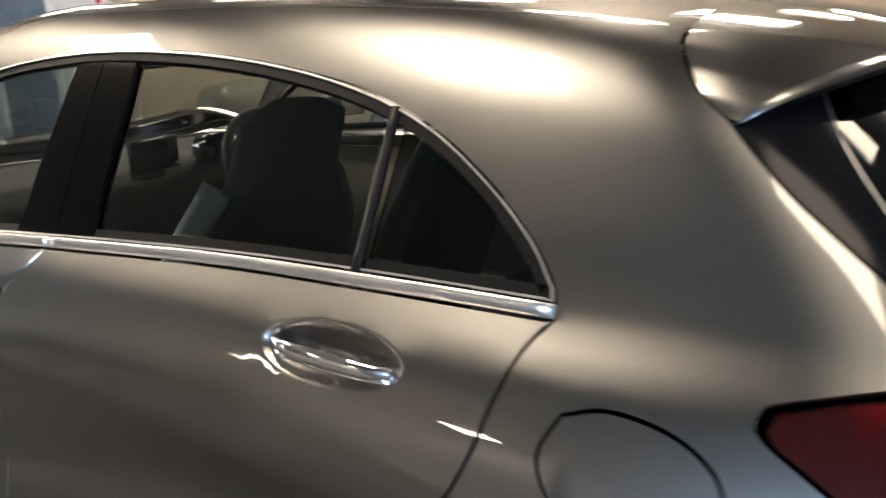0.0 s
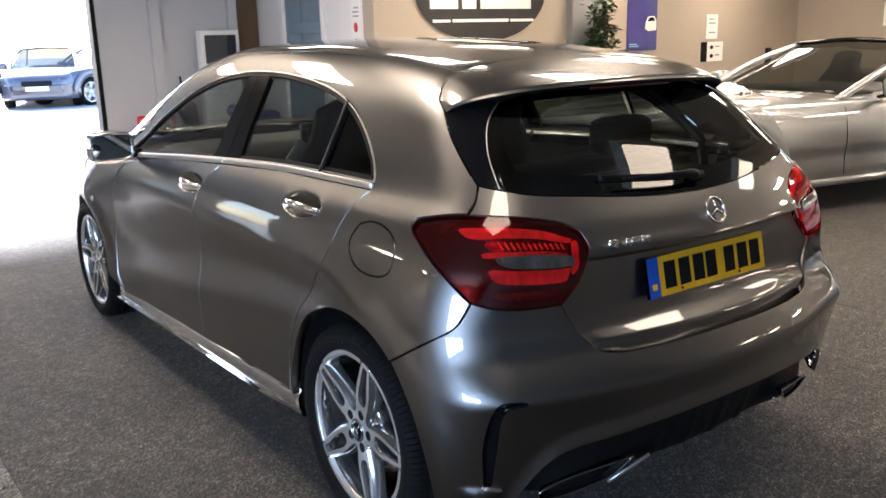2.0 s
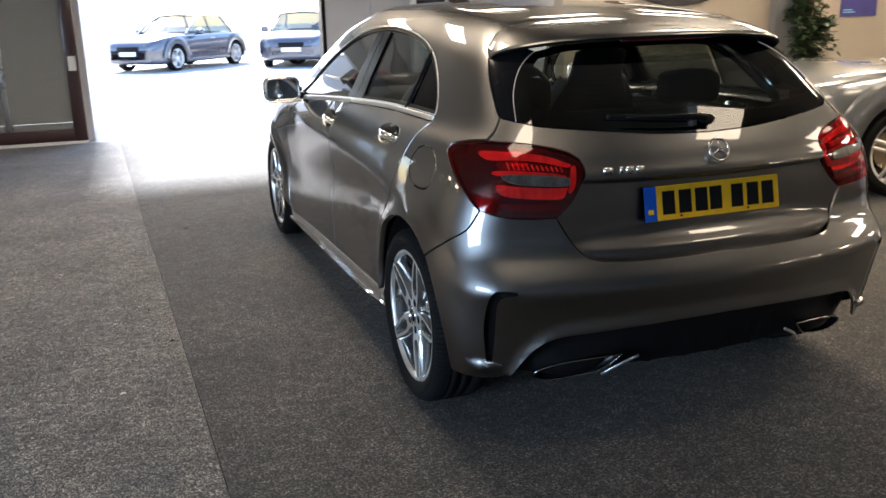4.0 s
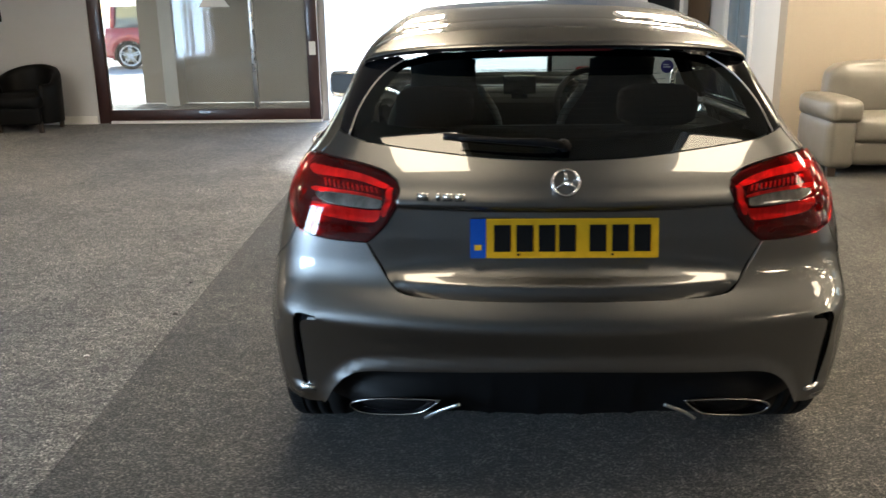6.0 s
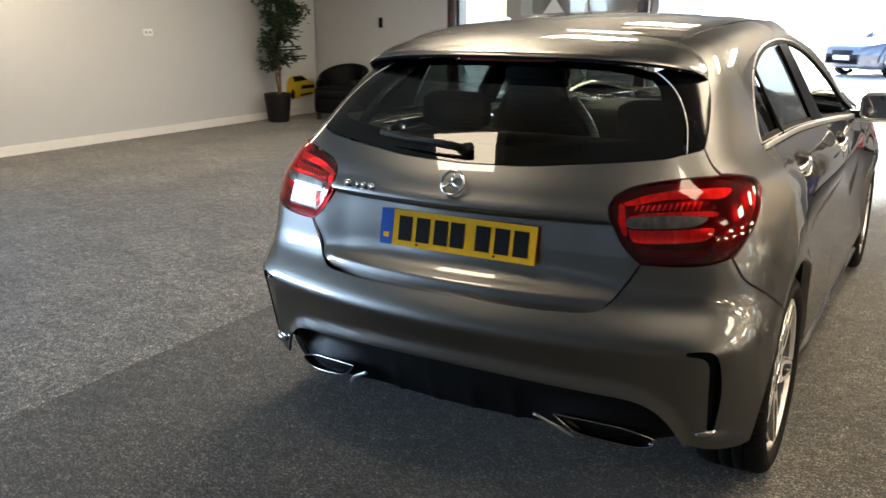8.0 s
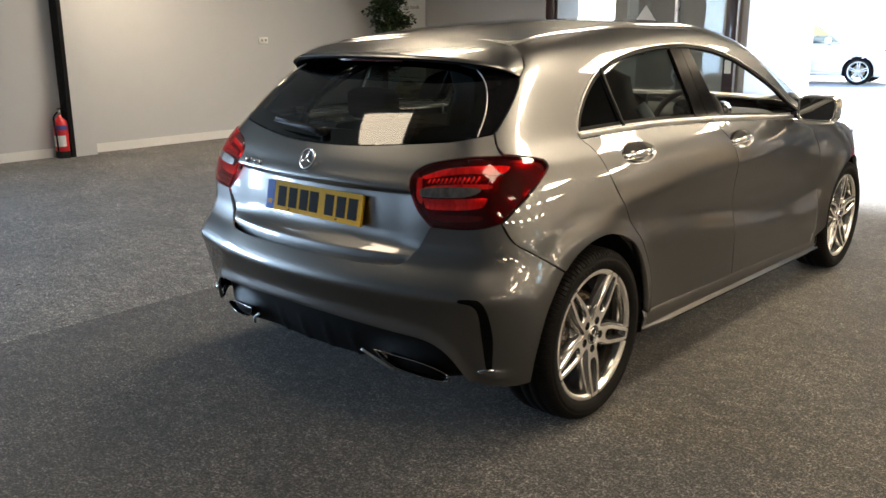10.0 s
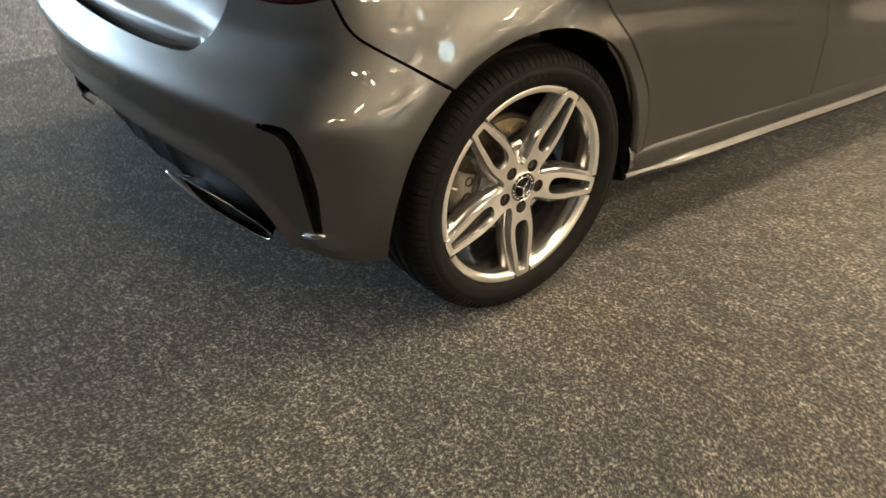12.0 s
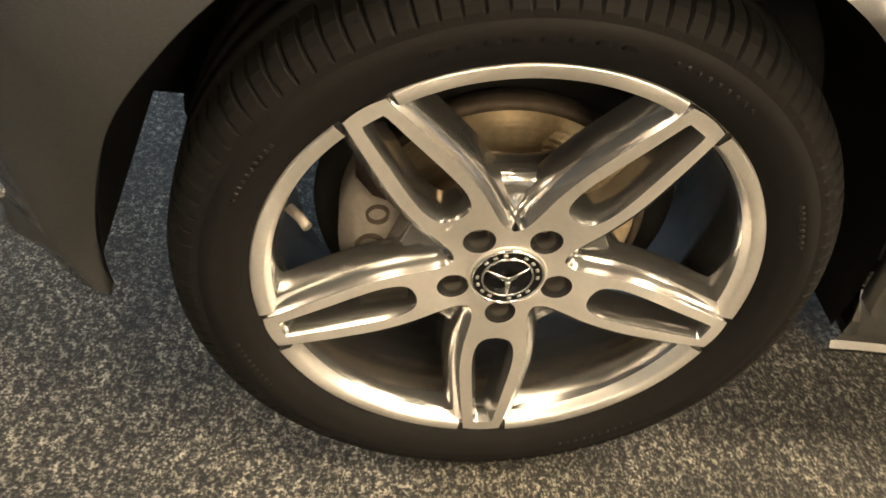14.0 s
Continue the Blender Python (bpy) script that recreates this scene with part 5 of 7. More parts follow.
def carpet_stuff(name, dark, mid, pale):
    """Heather loop pile: flecks of three yarns, tufts, and broad wear."""
    m, t, b, _ = nodes_of(name)
    fleck, tuft, wear = grain(t, 105, 3, 0.75, world=True), grain(t, 250, 2, 0.6, world=True), grain(t, 14, 7, 0.75, world=True)
    mix = t.nodes.new("ShaderNodeMath")
    mix.operation = "MULTIPLY_ADD"
    mix.inputs[1].default_value = 0.62
    t.links.new(fleck, mix.inputs[0])
    part2 = t.nodes.new("ShaderNodeMath")
    part2.operation = "MULTIPLY"
    part2.inputs[1].default_value = 0.38
    t.links.new(tuft, part2.inputs[0])
    t.links.new(part2.outputs[0], mix.inputs[2])
    c = ramp(t, mix.outputs[0], [(0.425, dark), (0.505, mid), (0.59, pale)])
    blot = t.nodes.new("ShaderNodeMath")
    blot.operation = "MULTIPLY_ADD"
    blot.inputs[1].default_value = 0.55
    t.links.new(grain(t, 38, 3, 0.7, world=True), blot.inputs[0])
    half = t.nodes.new("ShaderNodeMath")
    half.operation = "MULTIPLY"
    half.inputs[1].default_value = 0.45
    t.links.new(wear, half.inputs[0])
    t.links.new(half.outputs[0], blot.inputs[2])
    stain = ramp(t, blot.outputs[0], [(0.38, (0.26, 0.26, 0.27)), (0.50, (0.88, 0.88, 0.88)), (0.62, (1.95, 1.92, 1.86))])
    worn = ramp(t, grain(t, 1.7, 4, 0.65, world=True), [(0.34, (0.72, 0.72, 0.73)), (0.66, (1.28, 1.27, 1.24))])
    areas = t.nodes.new("ShaderNodeMix")
    areas.data_type, areas.blend_type = "RGBA", "MULTIPLY"
    areas.inputs[0].default_value = 1.0
    t.links.new(stain, areas.inputs[6])
    t.links.new(worn, areas.inputs[7])
    mul = t.nodes.new("ShaderNodeMix")
    mul.data_type, mul.blend_type = "RGBA", "MULTIPLY"
    mul.inputs[0].default_value = 1.0
    t.links.new(c, mul.inputs[6])
    t.links.new(areas.outputs[2], mul.inputs[7])
    t.links.new(mul.outputs[2], b.inputs["Base Color"])
    b.inputs["Roughness"].default_value = 0.95
    b.inputs["Sheen Weight"].default_value = 0.10
    relief(t, b, mix.outputs[0], 0.9, 0.004)
    return m


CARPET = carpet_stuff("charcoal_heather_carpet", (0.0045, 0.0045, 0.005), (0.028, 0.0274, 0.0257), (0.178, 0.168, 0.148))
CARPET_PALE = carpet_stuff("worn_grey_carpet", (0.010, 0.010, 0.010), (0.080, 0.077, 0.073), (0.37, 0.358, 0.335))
WALL_GREY = surface("warm_grey_wall_paint", (0.52, 0.528, 0.55), 0.75, scale=60, vary=0.03, bumps=0.06, depth=0.001)
WALL_BEIGE = surface("beige_wall_paint", (0.37, 0.32, 0.255), 0.75, scale=60, vary=0.03, bumps=0.06, depth=0.001)
WALL_WHITE = surface("white_wall_paint", (0.72, 0.71, 0.69), 0.7, scale=60, vary=0.03, bumps=0.05, depth=0.001)
WALL_DARK = surface("slate_wall_paint", (0.21, 0.215, 0.22), 0.7, scale=60, vary=0.04)
TRIM_WHITE = surface("white_gloss_trim", (0.78, 0.77, 0.75), 0.35, scale=30, vary=0.03)
CEIL = surface("cream_ceiling_tile", (0.40, 0.365, 0.305), 0.9, scale=160, vary=0.05, bumps=0.2)
MAHOGANY = surface("dark_red_brown_frame", (0.035, 0.012, 0.010), 0.35, coat=0.3, scale=30, vary=0.25, stretch=(1, 1, 0.1))
CONCRETE = surface("pale_yard_concrete", (0.42, 0.41, 0.39), 0.9, scale=12, vary=0.15, bumps=0.3)
BLUE_DOOR = surface("grey_blue_door_paint", (0.16, 0.22, 0.27), 0.4, scale=40, vary=0.05, coat=0.2)
STEEL = surface("brushed_steel", (0.55, 0.55, 0.55), 0.3, 1.0, scale=80)
BLACK_LEATHER = surface("black_leather", (0.004, 0.004, 0.004), 0.45, scale=160, vary=0.2, bumps=0.25, depth=0.001, wear=0.03, spec=0.12)
GREY_LEATHER = surface("taupe_leather", (0.165, 0.155, 0.135), 0.36, scale=120, vary=0.1, bumps=0.25, depth=0.001, wear=0.08)
WOOD_DARK = surface("dark_wood_foot", (0.03, 0.02, 0.015), 0.4)
PAPER = surface("white_print", (0.76, 0.76, 0.74), 0.5, scale=20, vary=0.02)
LEAF = surface("dark_green_leaf", (0.030, 0.062, 0.022), 0.4, scale=60, vary=0.4)
BARK = surface("brown_stem", (0.13, 0.085, 0.05), 0.85, scale=60, vary=0.3, bumps=0.4)
BLACK_POT = surface("black_plant_pot", (0.007, 0.0065, 0.0065), 0.55, spec=0.25, scale=40)
SOIL = surface("dark_soil", (0.03, 0.02, 0.014), 0.95, scale=90, vary=0.4, bumps=0.8, depth=0.01)
BLUE_PLASTIC = surface("blue_plastic", (0.008, 0.022, 0.19), 0.45, coat=0.1)
BRIGHT_SHEET = surface("bright_white_print", (0.90, 0.90, 0.89), 0.35, scale=20, vary=0.02)
GREY_PRINT = surface("grey_print", (0.30, 0.31, 0.32), 0.5)
SKY_PRINT = surface("light_blue_print", (0.22, 0.52, 0.72), 0.5)
NAVY_PRINT = surface("navy_print", (0.05, 0.04, 0.22), 0.5)
PURPLE_PRINT = surface("violet_print", (0.045, 0.035, 0.20), 0.4, coat=0.3, vary=0.3, scale=6)
RED_PRINT = surface("red_print", (0.62, 0.03, 0.03), 0.5)
YELLOW_PRINT = surface("yellow_print", (0.85, 0.60, 0.015), 0.45)
SIGN_GREY = surface("charcoal_sign", (0.035, 0.034, 0.034), 0.18, coat=0.6)

setting("ground", -60, 60, 8.12, 120, -0.14, -0.02, CONCRETE, "pale sunlit concrete yard outside the door")
setting("ground_back", -60, 60, -60, -8.25, -0.14, -0.02, CONCRETE, "pale concrete ground behind the building")
setting("ground_side", -60, -7.7, -8.25, 8.12, -0.14, -0.02, CONCRETE, "pale concrete ground beside the building")
setting("ground_end", 10.1, 60, -8.25, 8.12, -0.14, -0.02, CONCRETE, "pale concrete ground at the end of the building")
setting("floor", -7.7, 10.1, -8.25, 8.12, -0.12, -0.008, CONCRETE, "concrete slab under the carpet")


def carpet_piece(name, x0, x1, x0f, x1f, material, label):
    """A carpet roll, with its edges running slightly askew."""
    v = [(x, y, z) for z in (-0.008, 0.0) for x, y in ((x0, -8.0), (x1, -8.0), (x1f, 7.93), (x0f, 7.93))]
    ob = mesh_part(name, v, [(3, 2, 1, 0), (4, 5, 6, 7), (0, 1, 5, 4), (1, 2, 6, 5), (2, 3, 7, 6), (3, 0, 4, 7)], material, smooth=False)
    return tagged(ob, label, kind="structure")


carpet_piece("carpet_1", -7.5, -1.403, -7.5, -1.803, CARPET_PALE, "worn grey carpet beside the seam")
carpet_piece("carpet_2", -1.400, 2.297, -1.800, 2.197, CARPET, "charcoal heather carpet under the car")
carpet_piece("carpet_3", 2.300, 9.8, 2.200, 9.8, CARPET, "charcoal heather carpet by the wall")

# walls: left with windows, far with the door opening, return, beige wall, right, back
TOPZ = 2.62
setting("wall_west", -7.40, -7.2, 2.20, 7.92, 0, TOPZ, WALL_GREY, "warm grey painted wall")
setting("wall_west_pier", -7.40, -7.04, 1.95, 2.20, 0, TOPZ, WALL_GREY, "grey painted pier standing out of the wall")
# Black strip puts the shade of the pier's south face into colour.
setting("pier_shade_strip", -7.198, -7.03, 1.90, 1.947, 0, TOPZ, SATIN_BLACK, "black strip standing in for shade on the pier's side")
setting("wall_west_back", -7.40, -7.2, -1.95, 1.95, 0, TOPZ, WALL_GREY, "grey painted wall beside the windows")
setting("wall_west_sill", -7.40, -7.2, -5.15, -1.95, 0, 0.12, WALL_GREY, "low wall under the windows")
setting("wall_west_head", -7.40, -7.2, -5.15, -1.95, 2.2, TOPZ, WALL_GREY, "wall over the windows")
setting("wall_west_end", -7.40, -7.2, -8.0, -5.15, 0, TOPZ, WALL_GREY, "grey painted wall")
# This wall is out of view; its dark colour cuts light bounced at the tail.
setting("wall_south", -7.62, 10.0, -8.2, -8.0, 0, TOPZ, WALL_DARK, "unseen back wall, slate grey to bounce less light")
setting("wall_north_1", -7.62, -4.93, 7.93, 8.12, 0, TOPZ, WALL_GREY, "warm grey painted wall behind the tub chairs")
setting("wall_north_2", 0.74, 2.60, 7.93, 8.12, 0, TOPZ, WALL_GREY, "grey painted wall beside the opening")
setting("wall_north_head", -4.93, 0.74, 7.93, 8.12, 2.36, TOPZ, WALL_GREY, "wall over the door opening")
setting("wall_return_1", 2.60, 2.78, 7.20, 8.12, 0, TOPZ, WALL_WHITE, "white painted wall by the door")
setting("wall_return_2", 2.60, 2.78, 5.49, 6.30, 0, TOPZ, WALL_WHITE, "white painted wall end")
setting("wall_return_head", 2.60, 2.78, 6.30, 7.20, 2.06, TOPZ, WALL_WHITE, "white wall over the door")
setting("wall_east", 9.80, 10.0, -8.0, 2.4, 0, TOPZ, WALL_BEIGE, "beige painted wall")
setting("wall_east_2", 9.80, 10.0, 3.05, 5.29, 0, TOPZ, WALL_BEIGE, "beige painted wall with a notice")
setting("wall_east_head", 9.80, 10.0, 2.4, 3.05, 2.1, TOPZ, WALL_BEIGE, "wall over the glazed door")
setting("wall_beige", 2.60, 10.0, 5.29, 5.49, 0, TOPZ, WALL_BEIGE, "beige painted wall with sign and posters")
setting("pilaster", 5.17, 5.61, 5.19, 5.287, 0, TOPZ, WALL_DARK, "slate grey pilaster on the beige wall")
setting("pilaster_2", 1.30, 1.42, 7.87, 7.928, 0, TOPZ, WALL_GREY, "narrow grey wall rib")
setting("pilaster_3", 2.22, 2.32, 7.85, 7.928, 0, TOPZ, WALL_GREY, "narrow grey wall rib")
setting("curtain", 2.33, 2.585, 7.86, 7.925, 0.02, 2.3, surface("brown_curtain", (0.10, 0.065, 0.035), 0.8, scale=30, vary=0.3, stretch=(6, 6, 0.2)), "brown curtain in the corner")
setting("ceiling", -7.62, 10.0, -8.2, 8.12, TOPZ, TOPZ + 0.12, CEIL, "cream ceiling")
for name, x0, x1, y0, y1 in (("baseboard_1", -7.198, -7.18, 2.22, 7.91), ("baseboard_2", -7.198, -7.18, -1.93, 1.895), ("baseboard_3", -7.16, -4.95, 7.91, 7.928), ("baseboard_4", 0.78, 1.28, 7.91, 7.928),
                             ("baseboard_5", 2.58, 2.598, 5.27, 6.22), ("baseboard_6", 2.60, 5.16, 5.27, 5.288), ("baseboard_7", 5.63, 9.78, 5.27, 5.288), ("baseboard_8", 2.58, 2.598, 7.28, 7.86)):
    setting(name, x0, x1, y0, y1, 0, 0.10, TRIM_WHITE, "white painted baseboard")

# lit panels in white frames under the ceiling
GLOW = glow("warm_led_panel", (1.0, 0.775, 0.505), PANEL_GLOW)
TRACK = surface("white_panel_frame", (0.7, 0.68, 0.63), 0.5)


# Weaker glow for the panels near the tail keeps the floor behind dark.
GLOW_DIM = glow("dimmed_led_panel", (1.0, 0.775, 0.505), PANEL_GLOW * 0.27)


def ceiling_light(light_stuff):
    lamp = thing("ceiling_light", "square warm white ceiling light panel in a white frame, lit", "ceiling light", "ceiling light panels")
    bm = bmesh.new()
    for x0, x1, y0, y1 in ((-0.31, 0.31, -0.31, -0.29), (-0.31, 0.31, 0.29, 0.31), (-0.31, -0.29, -0.29, 0.29), (0.29, 0.31, -0.29, 0.29)):
        b2 = block_mesh(x0, x1, y0, y1, -0.012, 0.11)
        me = bpy.data.meshes.new("tmp")
        b2.to_mesh(me)
        b2.free()
        bm.from_mesh(me)
        bpy.data.meshes.remove(me)
    part("light_frame", bm, TRACK, lamp)
    block("diffuser", -0.29, 0.29, -0.29, 0.29, -0.004, 0.004, light_stuff, lamp, "glowing diffuser")
    return lamp


one = ceiling_light(GLOW)
dimmed = ceiling_light(GLOW_DIM)
dimmed.matrix_basis = pose(-0.85, -0.92, PANEL_Z)
for x in (1.35, 3.5):
    copy_thing(dimmed, pose(x, -0.92, PANEL_Z))
spots = [(x, y) for x in (-0.85, 1.35, 3.5, 5.7, 7.9) for y in (-0.92, 0.85, 2.7, 4.5) if x > 4 or y > 0] + [(-5.2, 4.6), (-6.2, 2.7), (5.7, -4.4), (7.9, -2.7), (7.9, -4.4)]
one.matrix_basis = pose(spots[0][0], spots[0][1], PANEL_Z)
for x, y in spots[1:]:
    copy_thing(one, pose(x, y, PANEL_Z))

# glazed sliding screen beside the opening
SCREEN_DOOR = tagged(new("window_1"), "glazed sliding screen in a dark red-brown frame", kind="structure")
for n, x0, x1, z0, z1 in (("post", -4.93, -4.78, 0.0, 2.36), ("post", -2.26, -2.12, 0.0, 2.36), ("post", -2.95, -2.90, 0.17, 2.24), ("bottom_rail", -4.78, -2.26, 0.035, 0.17), ("top_rail", -4.78, -2.26, 2.24, 2.36)):
    block(n, x0, x1, 7.945, 8.03, z0, z1, MAHOGANY if x1 - x0 > 0.06 else STEEL, SCREEN_DOOR, "", 0.006)
block("threshold", -4.78, -2.12, 7.93, 8.05, 0.0, 0.032, TRIM_WHITE, SCREEN_DOOR)
HAZY = pane("screen_glass", (0.80, 0.82, 0.80), 1.45)
ht = HAZY.node_tree
# A thin diffuse film over the clear pane makes it milky.
film_mix, film_haze = ht.nodes.new("ShaderNodeMixShader"), ht.nodes.new("ShaderNodeBsdfDiffuse")
film_haze.inputs[0].default_value, film_mix.inputs[0].default_value = (0.62, 0.61, 0.58, 1), 0.22
clear_mix = [n for n in ht.nodes if n.type == "MIX_SHADER" and n != film_mix][0]
ht.links.new(clear_mix.outputs[0], film_mix.inputs[1])
ht.links.new(film_haze.outputs[0], film_mix.inputs[2])
ht.links.new(film_mix.outputs[0], ht.nodes["Material Output"].inputs[0])
block("pane", -4.78, -2.26, 7.98, 7.99, 0.17, 2.24, HAZY, SCREEN_DOOR, "hazy glass pane")
mesh_part("glass_sticker", [(-3.56, 7.976, 1.40), (-3.18, 7.976, 1.40), (-3.37, 7.976, 1.66)], [(0, 1, 2)], PAPER, SCREEN_DOOR, "white triangular sticker on the glass", smooth=False)
block("label_plate", -2.23, -2.15, 7.936, 7.943, 0.82, 0.98, PAPER, SCREEN_DOOR, "white paper label")
setting("door_jamb", 0.69, 0.738, 7.94, 8.10, 0, 2.36, SATIN_BLACK, "dark frame at the edge of the opening")
# porch behind the screen
setting("porch_wall", -5.2, -2.05, 10.3, 10.45, 0, 2.6, WALL_BEIGE, "beige back wall of the porch")
setting("porch_pillar", -4.75, -4.55, 9.9, 10.29, 0, 2.6, WALL_WHITE, "white pillar in the porch")
setting("porch_side", -2.13, -2.05, 8.13, 10.3, 0, 2.6, WALL_GREY, "grey side wall of the porch")
# Added wall, blocks the bright yard from reflections in the hatchback's pillars.
setting("porch_light_shield", -6.15, -6.0, 8.13, 10.45, 0, 2.6, WALL_GREY, "grey wall added to screen the porch from the bright yard")
setting("porch_roof", -6.6, -2.05, 8.13, 10.45, 2.6, 2.7, CEIL, "flat porch roof")
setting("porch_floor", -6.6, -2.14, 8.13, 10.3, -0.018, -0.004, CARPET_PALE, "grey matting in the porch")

# window bars in the left wall, glazed door in the right wall
WIN = tagged(new("window_2"), "shop window with slim white bars", kind="structure")
for y in (-5.13, -3.55, -1.97):
    block("mullion", -7.34, -7.26, y - 0.04, y + 0.04, 0.12, 2.2, TRIM_WHITE, WIN)
for z in (0.14, 2.18):
    block("rail", -7.34, -7.26, -5.09, -2.01, z - 0.02, z + 0.02, TRIM_WHITE, WIN)
DOOR_E = tagged(new("door_2"), "glazed end door with bright daylight behind", kind="structure")
for y0, y1, z0, z1 in ((2.4, 2.46, 0, 2.1), (2.99, 3.05, 0, 2.1), (2.46, 2.99, 2.03, 2.1), (2.46, 2.99, 0.0, 0.12)):
    block("door_stile", 9.84, 9.92, y0, y1, z0, z1, TRIM_WHITE, DOOR_E)
block("pane", 9.875, 9.885, 2.46, 2.99, 0.12, 2.03, CLEAR, DOOR_E)

# grey-blue panelled door in the white wall
DOOR = tagged(new("door_1"), "closed grey-blue six-panel door in a white frame", kind="structure")
for y0, y1, z0, z1 in ((6.23, 6.31, 0, 2.12), (7.19, 7.27, 0, 2.12), (6.31, 7.19, 2.04, 2.12)):
    block("door_frame", 2.575, 2.66, y0, y1, z0, z1, TRIM_WHITE, DOOR, "white door frame", 0.004)
block("door_leaf", 2.615, 2.655, 6.312, 7.188, 0.01, 2.038, BLUE_DOOR, DOOR, "grey-blue door leaf")
for y0, y1 in ((6.42, 6.70), (6.80, 7.08)):
    for z0, z1 in ((0.16, 0.78), (0.92, 1.50), (1.62, 1.92)):
        block("door_panel", 2.602, 2.618, y0, y1, z0, z1, BLUE_DOOR, DOOR, "", 0.010)
h = block("lock_plate", 2.604, 2.616, 6.36, 6.40, 0.93, 1.12, STEEL, DOOR)
block("door_handle", 2.555, 2.572, 6.36, 6.49, 1.03, 1.05, STEEL, DOOR, "steel lever handle", 0.005)
block("handle_neck", 2.570, 2.606, 6.365, 6.385, 1.03, 1.05, STEEL, DOOR)


# ---- furniture ----
def cushion(x0, x1, y0, y1, z0, z1, puff=0.03, n=12):
    """A padded block: rounded edges and bulging faces."""
    bm = bmesh.new()
    bmesh.ops.create_cube(bm, size=2)
    bmesh.ops.subdivide_edges(bm, edges=bm.edges[:], cuts=n, use_grid_fill=True)
    c = Vector(((x0 + x1) / 2, (y0 + y1) / 2, (z0 + z1) / 2))
    s = Vector(((x1 - x0) / 2, (y1 - y0) / 2, (z1 - z0) / 2))
    r = min(s) * 0.55
    for v in bm.verts:
        p = Vector((v.co.x * s.x, v.co.y * s.y, v.co.z * s.z))
        core = Vector([max(-(s[k] - r), min(s[k] - r, p[k])) for k in range(3)])
        d = p - core
        q = core + (d.normalized() * r if d.length > 1e-6 else d)
        a = [1 - v.co[k] ** 2 for k in range(3)]
        q += Vector((math.copysign(puff, v.co.x) * a[1] * a[2] * (abs(v.co.x) > 0.99), math.copysign(puff, v.co.y) * a[0] * a[2] * (abs(v.co.y) > 0.99), math.copysign(puff, v.co.z) * a[0] * a[1] * (abs(v.co.z) > 0.99)))
        v.co = c + q
    return bm


def tub_chair():
    chair = thing("tub_chair", "black leather tub chair against the grey wall", "armchair", "tub chairs")
    v, n = [], 33
    for k in range(n):
        a = radians(-42 + 264 * k / (n - 1))
        back = math.sin(max(0, min(1, (k / (n - 1) - 0.12) / 0.76)) * math.pi) ** 0.7
        top = 0.56 + 0.20 * back
        for r, z in ((0.375, 0.10), (0.385, 0.35), (0.390, top - 0.05), (0.375, top - 0.01), (0.345, top), (0.310, top - 0.012), (0.295, top - 0.06), (0.285, 0.40), (0.285, 0.12)):
            v.append((r * math.cos(a), r * math.sin(a) * 0.92, z))
    f = [(i * 9 + j, (i + 1) * 9 + j, (i + 1) * 9 + j + 1, i * 9 + j + 1) for i in range(n - 1) for j in range(8)]
    f += [tuple(range(9)), tuple((n - 1) * 9 + j for j in range(9))]
    mesh_part("tub_back", v, f, BLACK_LEATHER, chair)
    part("seat_cushion", cushion(-0.285, 0.285, -0.36, 0.24, 0.28, 0.45, 0.02), BLACK_LEATHER, chair, "", True)
    part("front_panel", cushion(-0.29, 0.29, -0.335, -0.26, 0.10, 0.31, 0.005, 6), BLACK_LEATHER, chair, "", True)
    for x, y in ((-0.26, -0.26), (0.26, -0.26), (-0.24, 0.24), (0.24, 0.24)):
        block("leg", x - 0.022, x + 0.022, y - 0.022, y + 0.022, 0.0, 0.13, WOOD_DARK, chair, "", 0.003)
    return chair


seat = tub_chair()
seat.matrix_basis = pose(-5.55, 7.46, 0, 0, 0, -4)
copy_thing(seat, pose(-6.33, 7.40, 0, 0, 0, 10))

SOFA = thing("sofa", "taupe leather sofa with padded arms by the beige wall", "sofa")
for name, args, lab in (("base", (2.95, 4.75, 4.46, 5.16, 0.08, 0.30, 0.004), ""), ("seat_cushion", (3.02, 3.86, 4.44, 5.0, 0.26, 0.47, 0.03), ""), ("seat_cushion", (3.86, 4.70, 4.44, 5.0, 0.26, 0.47, 0.03), ""),
                        ("back_cushion", (3.0, 3.86, 4.90, 5.20, 0.42, 0.86, 0.04), ""), ("back_cushion", (3.86, 4.70, 4.90, 5.20, 0.42, 0.86, 0.04), ""),
                        ("arm_rest", (2.80, 3.06, 4.40, 5.18, 0.44, 0.62, 0.02), "padded arm rest"), ("arm_rest", (4.64, 4.90, 4.40, 5.18, 0.44, 0.62, 0.02), "padded arm rest"),
                        ("arm_panel", (2.81, 3.04, 4.43, 5.18, 0.06, 0.47, 0.004), ""), ("arm_panel", (4.66, 4.89, 4.43, 5.18, 0.06, 0.47, 0.004), "")):
    part(name, cushion(*args), GREY_LEATHER, SOFA, lab, True)
for x in (2.86, 4.84):
    for y in (4.48, 5.12):
        block("foot", x - 0.03, x + 0.03, y - 0.03, y + 0.03, 0, 0.07, WOOD_DARK, SOFA)
SOFA.location = (-0.17, -0.25, 0)


